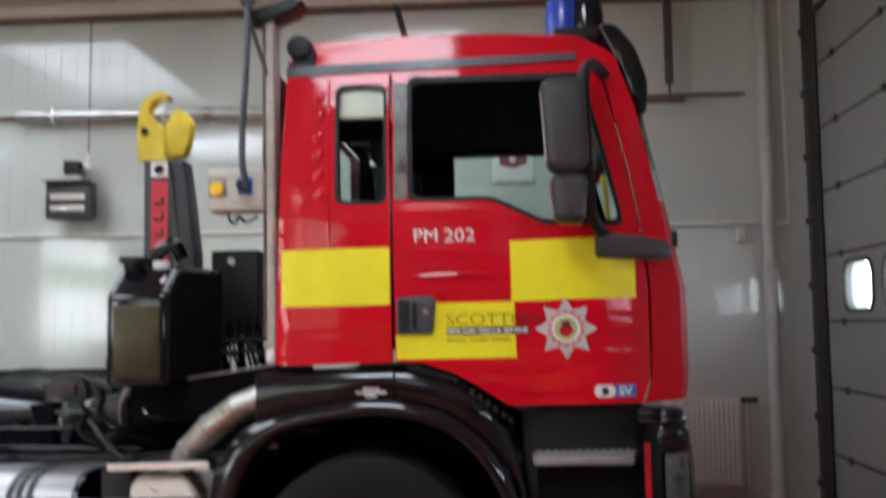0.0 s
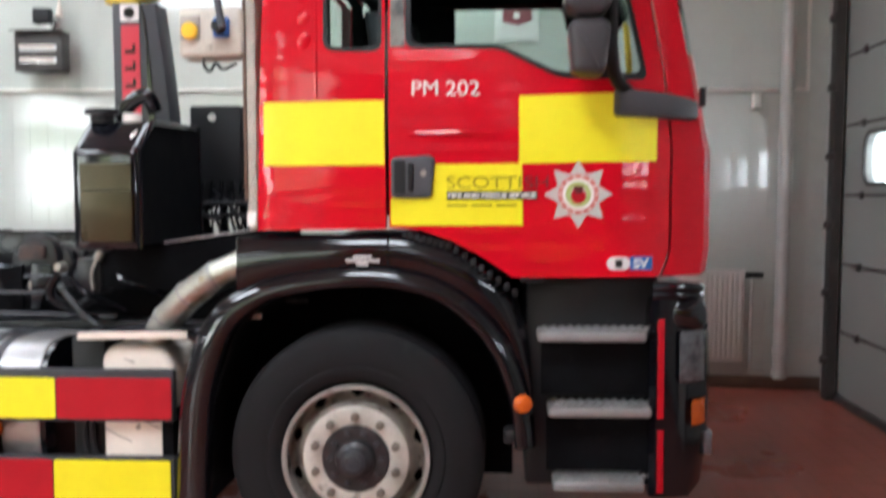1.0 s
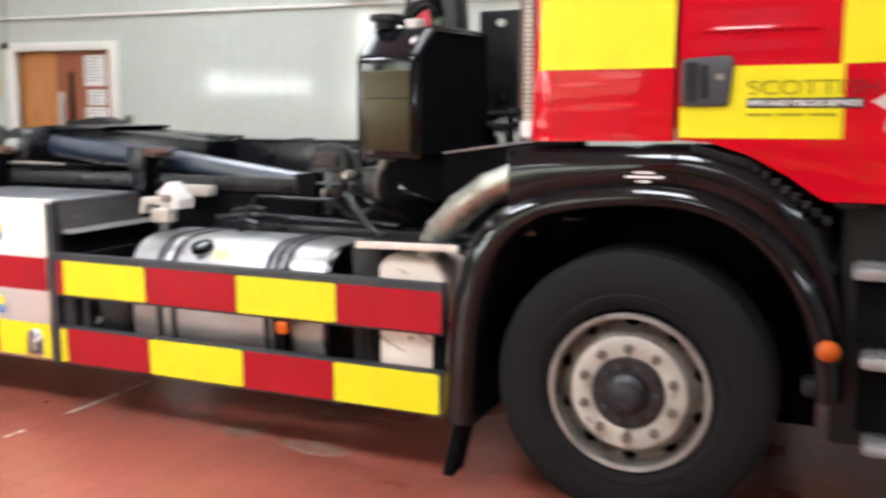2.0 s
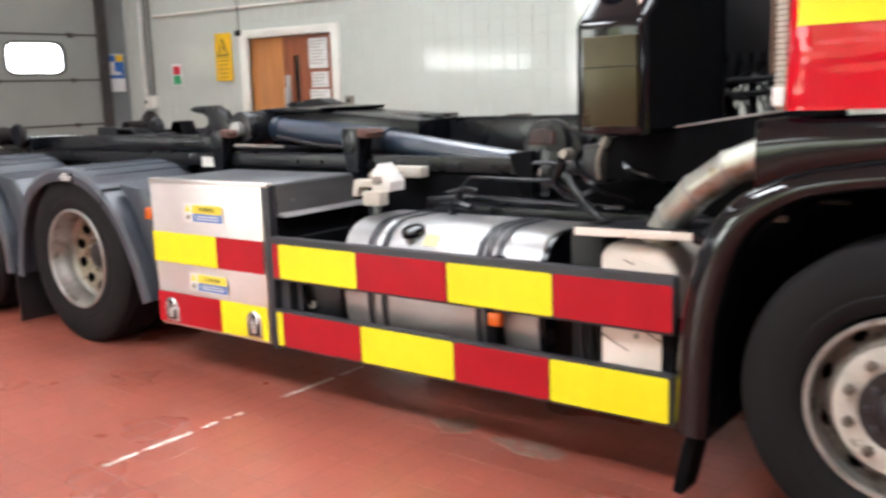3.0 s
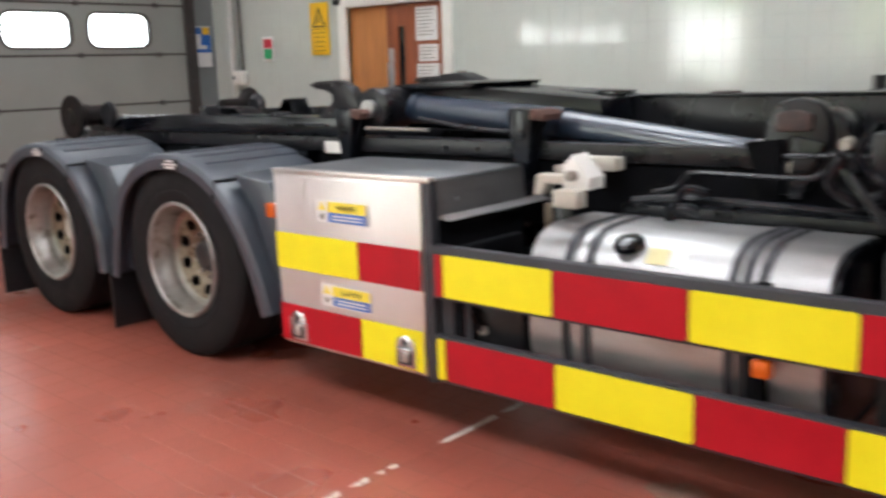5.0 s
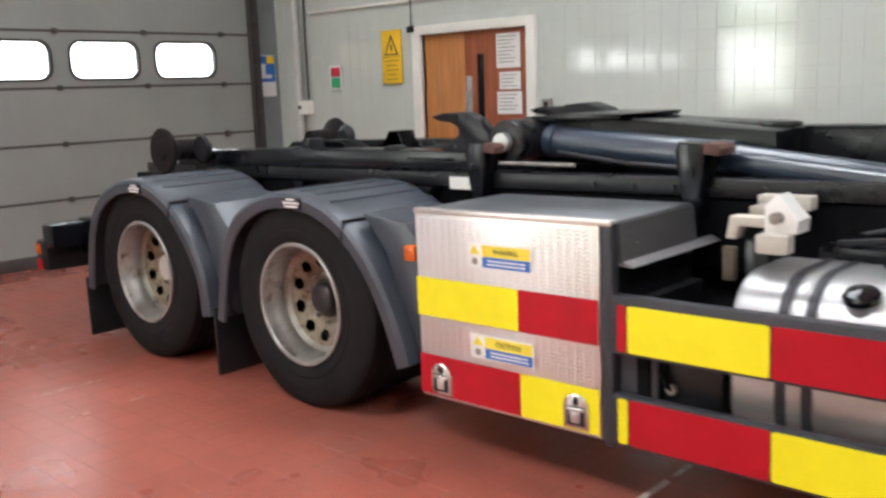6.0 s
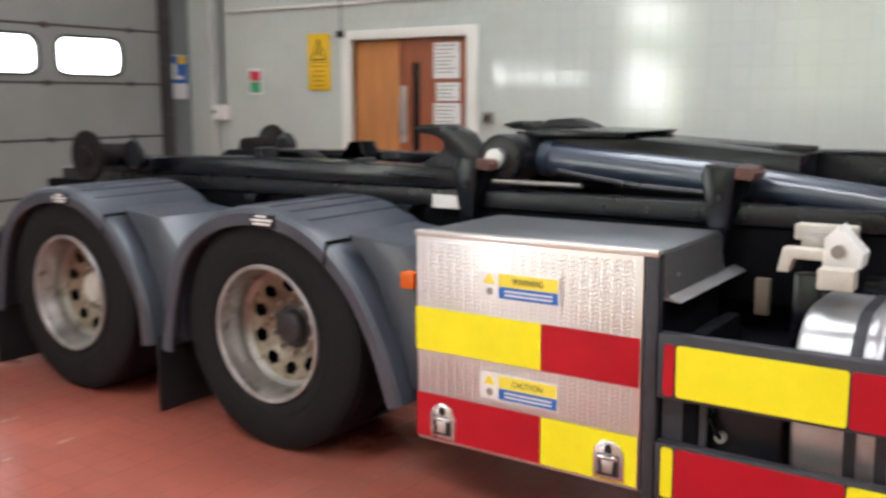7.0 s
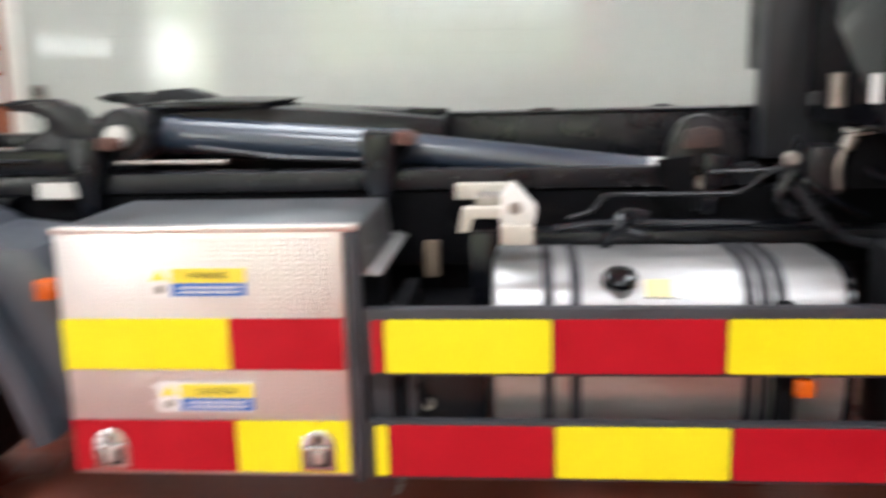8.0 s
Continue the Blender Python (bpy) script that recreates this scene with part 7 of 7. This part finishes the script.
# blue notice holder on the pier
bn = thing("notice_holder", B(XL + 0.004, XL + 0.05, 8.02, 8.26, 1.50, 1.95, bevel=0.006), PAPER, "blue and white notice holder on the door pier", "notice")
part("blue_field", B(XL + 0.05, XL + 0.054, 8.03, 8.25, 1.66, 1.94), BLUE, bn)
part("yellow_field", B(XL + 0.054, XL + 0.056, 8.14, 8.24, 1.86, 1.94), SIGNY, bn)
part("symbol", B(XL + 0.054, XL + 0.056, 8.06, 8.12, 1.72, 1.86), LETTER, bn)
part("symbol", B(XL + 0.054, XL + 0.056, 8.06, 8.20, 1.70, 1.74), LETTER, bn)

# radiator
rad = thing("radiator", B(1.62, 2.46, YW - 0.09, YW - 0.05, 0.22, 0.955, bevel=0.01), RADW, "white ribbed panel radiator on the wall", "radiator")
for k in range(21):
    part("rib", B(1.635 + 0.039 * k, 1.635 + 0.039 * k + 0.024, YW - 0.102, YW - 0.088, 0.25, 0.93, bevel=0.006), RADW, rad)
part("valve", cyl(bmesh.new(), (2.47, YW - 0.07, 0.91), (2.60, YW - 0.07, 0.91), 0.022, seg=12), BLACKM, rad)
part("feed_pipe", tube(bmesh.new(), [(2.52, YW - 0.07, 0.90), (2.52, YW - 0.07, 0.16), (2.62, YW - 0.07, 0.14)], 0.013, 8), PIPEW, rad)
part("bracket", B(1.7, 2.4, YW - 0.05, YW - 0.008, 0.6, 0.64), RADW, rad)
thing("skirting", B(XL, XR, YW - 0.03, YW - 0.009, 0.0, 0.10, bevel=0.004), BROWN, "dark brown tiled skirting", "skirting", "structure")

# wall heater with its cord
ht = thing("wall_heater", B(-3.37, -2.975, YW - 0.24, YW - 0.10, 2.490, 2.815, bevel=0.012), mk("brown_grey_case", (0.05, 0.044, 0.042), 0.5, var=0.15, bump=0.02), "dark wall heater with two bright tubes", "heater")
for z in (2.675, 2.575):
    part("reflector", B(-3.325, -3.02, YW - 0.248, YW - 0.238, z - 0.024, z + 0.024, bevel=0.006), ALU, ht)
    part("heating_tube", cyl(bmesh.new(), (-3.315, YW - 0.262, z + 0.01), (-3.03, YW - 0.262, z + 0.01), 0.012, seg=12), CREAM, ht)
part("visor", prism(bmesh.new(), [(YW - 0.30, 2.800), (YW - 0.23, 2.818), (YW - 0.23, 2.826), (YW - 0.302, 2.808)], "x", -3.38, -2.965), TRACK, ht)
part("bracket", B(-3.20, -3.12, YW - 0.14, YW - 0.008, 2.72, 2.97, bevel=0.005), STEEL, ht)
part("junction_box", B(-3.25, -3.11, YW - 0.18, YW - 0.10, 2.885, 3.005, bevel=0.008), BLACKM, ht)
part("flex", tube(bmesh.new(), curve_pts([(-3.12, YW - 0.14, 2.93), (-3.07, YW - 0.16, 2.90), (-3.06, YW - 0.18, 2.85), (-3.09, YW - 0.2, 2.81)], 4), 0.009, 8), TRACK, ht)
cord = thing("pull_cord", cyl(bmesh.new(), (-3.052, YW - 0.12, 3.07), (-3.052, YW - 0.12, 4.28), 0.006, seg=8), RUST, "thin cord hanging beside the heater", "cord")
part("toggle", cyl(bmesh.new(), (-3.052, YW - 0.12, 2.94), (-3.052, YW - 0.12, 3.08), 0.034, 0.008, seg=12), CREAM, cord)
# added board: its colours stand for reflections in the cab window
ws = thing("window_reflection_board", B(0.47, 0.82, YW - 0.022, YW - 0.012, 2.74, 3.06, bevel=0.002), PAPER, "pale board with a maroon mark for reflections in the cab window", "notice")
part("reflection_mark", flat(soften([(0.53, 2.90), (0.66, 2.87), (0.77, 2.91), (0.76, 3.02), (0.54, 3.03)], 0.02), [disc(0.645, 2.95, 0.028)], y=YW - 0.0195), mk("maroon_reflection_tone", (0.26, 0.07, 0.085), 0.6, var=0.3, scale=12, bump=0.0), ws)
part("print_line", B(0.50, 0.79, YW - 0.0245, YW - 0.0225, 2.752, 2.762), NUT, ws)

# charging cable that hangs from the ceiling to the truck
cab = thing("charging_cable", tube(bmesh.new(), curve_pts([(-0.50, 4.40, ZC - 0.02), (-0.50, 4.40, 3.2), (-0.498, 4.40, 2.85), (-0.506, 4.40, 2.60), (-0.516, 4.40, 2.42), (-0.518, 4.40, 2.25), (-0.499, 4.402, 2.14)], 6), 0.014, 10), GREYP, "grey charging cable hanging from the ceiling", "cable")
part("cable_clamp", B(-0.53, -0.47, 4.38, 4.42, 2.93, 3.0, bevel=0.006), TRACK, cab)
lead = thing("stay_cable", tube(bmesh.new(), [(-0.53, 4.42, 2.98), (-0.48, 4.45, 2.80), (-0.43, 4.50, 2.62)], 0.010, 8), TRACK, "short dark stay cable", "cable")
ch = thing("roof_aerial", tube(bmesh.new(), [(0.07, 5.0, 3.12), (0.14, 5.0, 2.86)], 0.016, 8), BLACKM, "short black aerial on the cab roof", "aerial")

# hanging pipe bracket by the front door
hp = thing("hanging_bracket", B(1.92, 1.985, YW - 0.22, YW - 0.16, 3.52, ZC - 0.01, bevel=0.004), TRACK, "dark bracket hanging from the ceiling", "bracket")
part("cross_arm", B(1.70, 2.06, YW - 0.21, YW - 0.17, 3.365, 3.415, bevel=0.006), BROWN, hp)
part("cross_end", B(2.035, 2.075, YW - 0.21, YW - 0.17, 3.365, 3.44, bevel=0.006), BROWN, hp)
part("hanger", B(1.945, 1.965, YW - 0.20, YW - 0.18, 3.41, 3.53), TRACK, hp)

# floor line and worn patches
for k, (y0, y1) in enumerate(((3.52, 3.70), (3.72, 3.97), (4.02, 4.11), (4.15, 4.19), (4.205, 4.26), (4.50, 4.86), (4.90, 5.10), (5.3, 5.9))):
    b = prism(bmesh.new(), [(-2.760 - 0.004 * (k % 2), y0), (-2.738, y0 + 0.02), (-2.740 + 0.003 * (k % 3), y1 - 0.015), (-2.764, y1)], "z", 0.0, 0.0016)
    thing("floor_line", b, LINE, "worn white painted floor line", "floor marking", "structure", "floor lines")
for x, y, w, d in ((-5.362, 3.725, 0.028, 0.13), (-5.364, 4.03, 0.026, 0.09), (-5.828, 3.75, 0.028, 0.38)):
    thing("floor_line", prism(bmesh.new(), [(x, y), (x + w, y + 0.01), (x + w * 0.9, y + d), (x + 0.005, y + d * 0.96)], "z", 0.0, 0.0016), FAINTLINE, "nearly worn off painted floor line", "floor marking", "structure", "floor lines")
for x, y, w, d in ((-1.95, 4.58, 0.26, 0.20), (-1.62, 4.56, 0.42, 0.16)):
    pts = [(x + w * (0.5 + 0.5 * math.cos(a) * (0.85 + 0.15 * math.sin(3 * a + x))), y + d * (0.5 + 0.5 * math.sin(a) * (0.85 + 0.15 * math.cos(4 * a)))) for a in [2 * math.pi * k / 18 for k in range(18)]]
    thing("worn_patch", prism(bmesh.new(), pts, "z", 0.0, 0.0014), PATCH, "greyish worn patch on the tiled floor", "floor patch", "structure")

# ---- the fire engine in the next bay, behind the camera ----
eng = empty("fire_engine", (0.85, -2.6, 0), "short red fire engine with yellow reflective blocks in the next bay", "fire engine")
part("body", B(-2.1, 0.72, -1.22, 1.22, 0.75, 3.05, bevel=0.06, seg=3), RED, eng)
part("cab", B(0.77, 2.1, -1.2, 1.2, 0.75, 2.75, bevel=0.10, seg=3), RED, eng)
part("skirt", B(-2.05, 2.05, -1.15, 1.15, 0.35, 0.745, bevel=0.03), CHASSIS, eng)
for k in range(2):
    part("roller_shutter", B(-1.55 + 1.12 * k, -0.5 + 1.12 * k, 1.222, 1.235, 1.55, 2.75, bevel=0.004), BOXTOP, eng, "aluminium roller shutter")
for k in range(6):
    x = -2.0 + 0.64 * k
    for j, z in enumerate((0.80, 1.13)):
        yel = (k + j) % 2
        part("yellow_block" if yel else "red_block", B(x, x + 0.63, 1.222, 1.228, z, z + 0.32), YELLOW if yel else REDFILM, eng)
part("window", B(0.95, 1.85, 1.201, 1.212, 1.65, 2.4, bevel=0.004), BLACK, eng)
for x in (-1.3, 1.3):
    part("wheel", lathe(bmesh.new(), [(0.0, 0.0), (0.28, 0.0), (0.30, 0.02), (0.50, 0.0), (0.50, -0.3)], (x, 1.24, 0.505), 40, sign=1), RUBBER, eng)
    part("wheel", lathe(bmesh.new(), [(0.0, 0.0), (0.28, 0.0), (0.30, 0.02), (0.50, 0.0), (0.50, -0.3)], (x, -1.24, 0.505), 40), RUBBER, eng)

# ---- tiles last ----
def tile_mesh(name, w, h, d, chamfer, m):
    """One tile, face up, its middle at the origin."""
    me = bpy.data.meshes.new(name)
    a, b = w / 2, h / 2
    v = [(-a, -b, -d), (a, -b, -d), (a, b, -d), (-a, b, -d), (-a, -b, -chamfer), (a, -b, -chamfer), (a, b, -chamfer), (-a, b, -chamfer)]
    a, b = a - chamfer, b - chamfer
    v += [(-a, -b, 0), (a, -b, 0), (a, b, 0), (-a, b, 0)]
    f = [(8, 9, 10, 11)] + [(4 + k, 4 + (k + 1) % 4, 8 + (k + 1) % 4, 8 + k) for k in range(4)] + [(k, (k + 1) % 4, 4 + (k + 1) % 4, 4 + k) for k in range(4)]
    me.from_pydata(v, [], f)
    me.materials.append(m)
    return me


def lay(parent, name, me, spots, near, label):
    """Tiles at the given poses: the ones picked by near are objects of their own, the rest is joined."""
    rng = random.Random(4)
    co, faces, count = [], [], 0
    base = np.array([v.co[:] for v in me.vertices])
    poly = [tuple(p.vertices) for p in me.polygons]
    for m, key in spots:
        if near(key) and count < 300:
            o = new(name, me)
            o.parent, o.matrix_local = parent, m
            count += 1
            continue
        k = len(co)
        R3 = np.array(m.to_3x3())
        co.extend((base @ R3.T + np.array(m.translation)).tolist())
        faces.extend(tuple(i + k for i in p) for p in poly)
    big = bpy.data.meshes.new(name + "s")
    big.from_pydata(co, [], faces)
    big.materials.append(me.materials[0])
    o = new(name + "_field", big)
    o.parent = parent
    tagged(o, label, kind="stuff")


rng = random.Random(11)
TW, TH = 0.1505, 0.1525
me = tile_mesh("wall_tile", TW - 0.0022, TH - 0.0024, 0.004, 0.0010, TILE)
spots = []
nx, nz = int((XR - XL) / TW), int((4.30 - 0.0) / TH)
for i in range(nx + 1):
    for j in range(nz + 1):
        x, z = XL + 0.075 + TW * i, 0.134 + TH * j
        if x > XR - 0.07 or z > 4.36:
            continue
        if DX0 - 0.20 < x < DX1 + 0.19 and z - TH / 2 < DZ + 0.08:
            continue
        tilt = Euler((radians(90 + rng.gauss(0, 0.05)), 0, radians(rng.gauss(0, 0.05))))
        spots.append((Matrix.LocRotScale((x, YW + 0.001 + rng.gauss(0, 0.0003), z), tilt, None), (x, z)))
lay(wall_rear, "wall_tile", me, spots, lambda k: -4.9 < k[0] < -2.4 and 1.2 < k[1] < 4.0, "pale glazed wall tiles")

FT = 0.1515
me = tile_mesh("floor_tile", FT - 0.0036, FT - 0.0036, 0.004, 0.0010, QUARRY)
spots = []
for i in range(int((XR - XL) / FT) + 1):
    for j in range(int((YW - YB) / FT) + 1):
        x, y = XL + 0.075 + FT * i, YW - 0.075 - FT * j
        if x > XR - 0.05:
            continue
        tilt = Euler((radians(rng.gauss(0, 0.025)), radians(rng.gauss(0, 0.025)), 0))
        spots.append((Matrix.LocRotScale((x, y, -0.0004 + rng.gauss(0, 0.0001)), tilt, None), (x, y)))
lay(floor, "floor_tile", me, spots, lambda k: -4.2 < k[0] < -1.4 and 2.9 < k[1] < 5.0, "red quarry floor tiles")
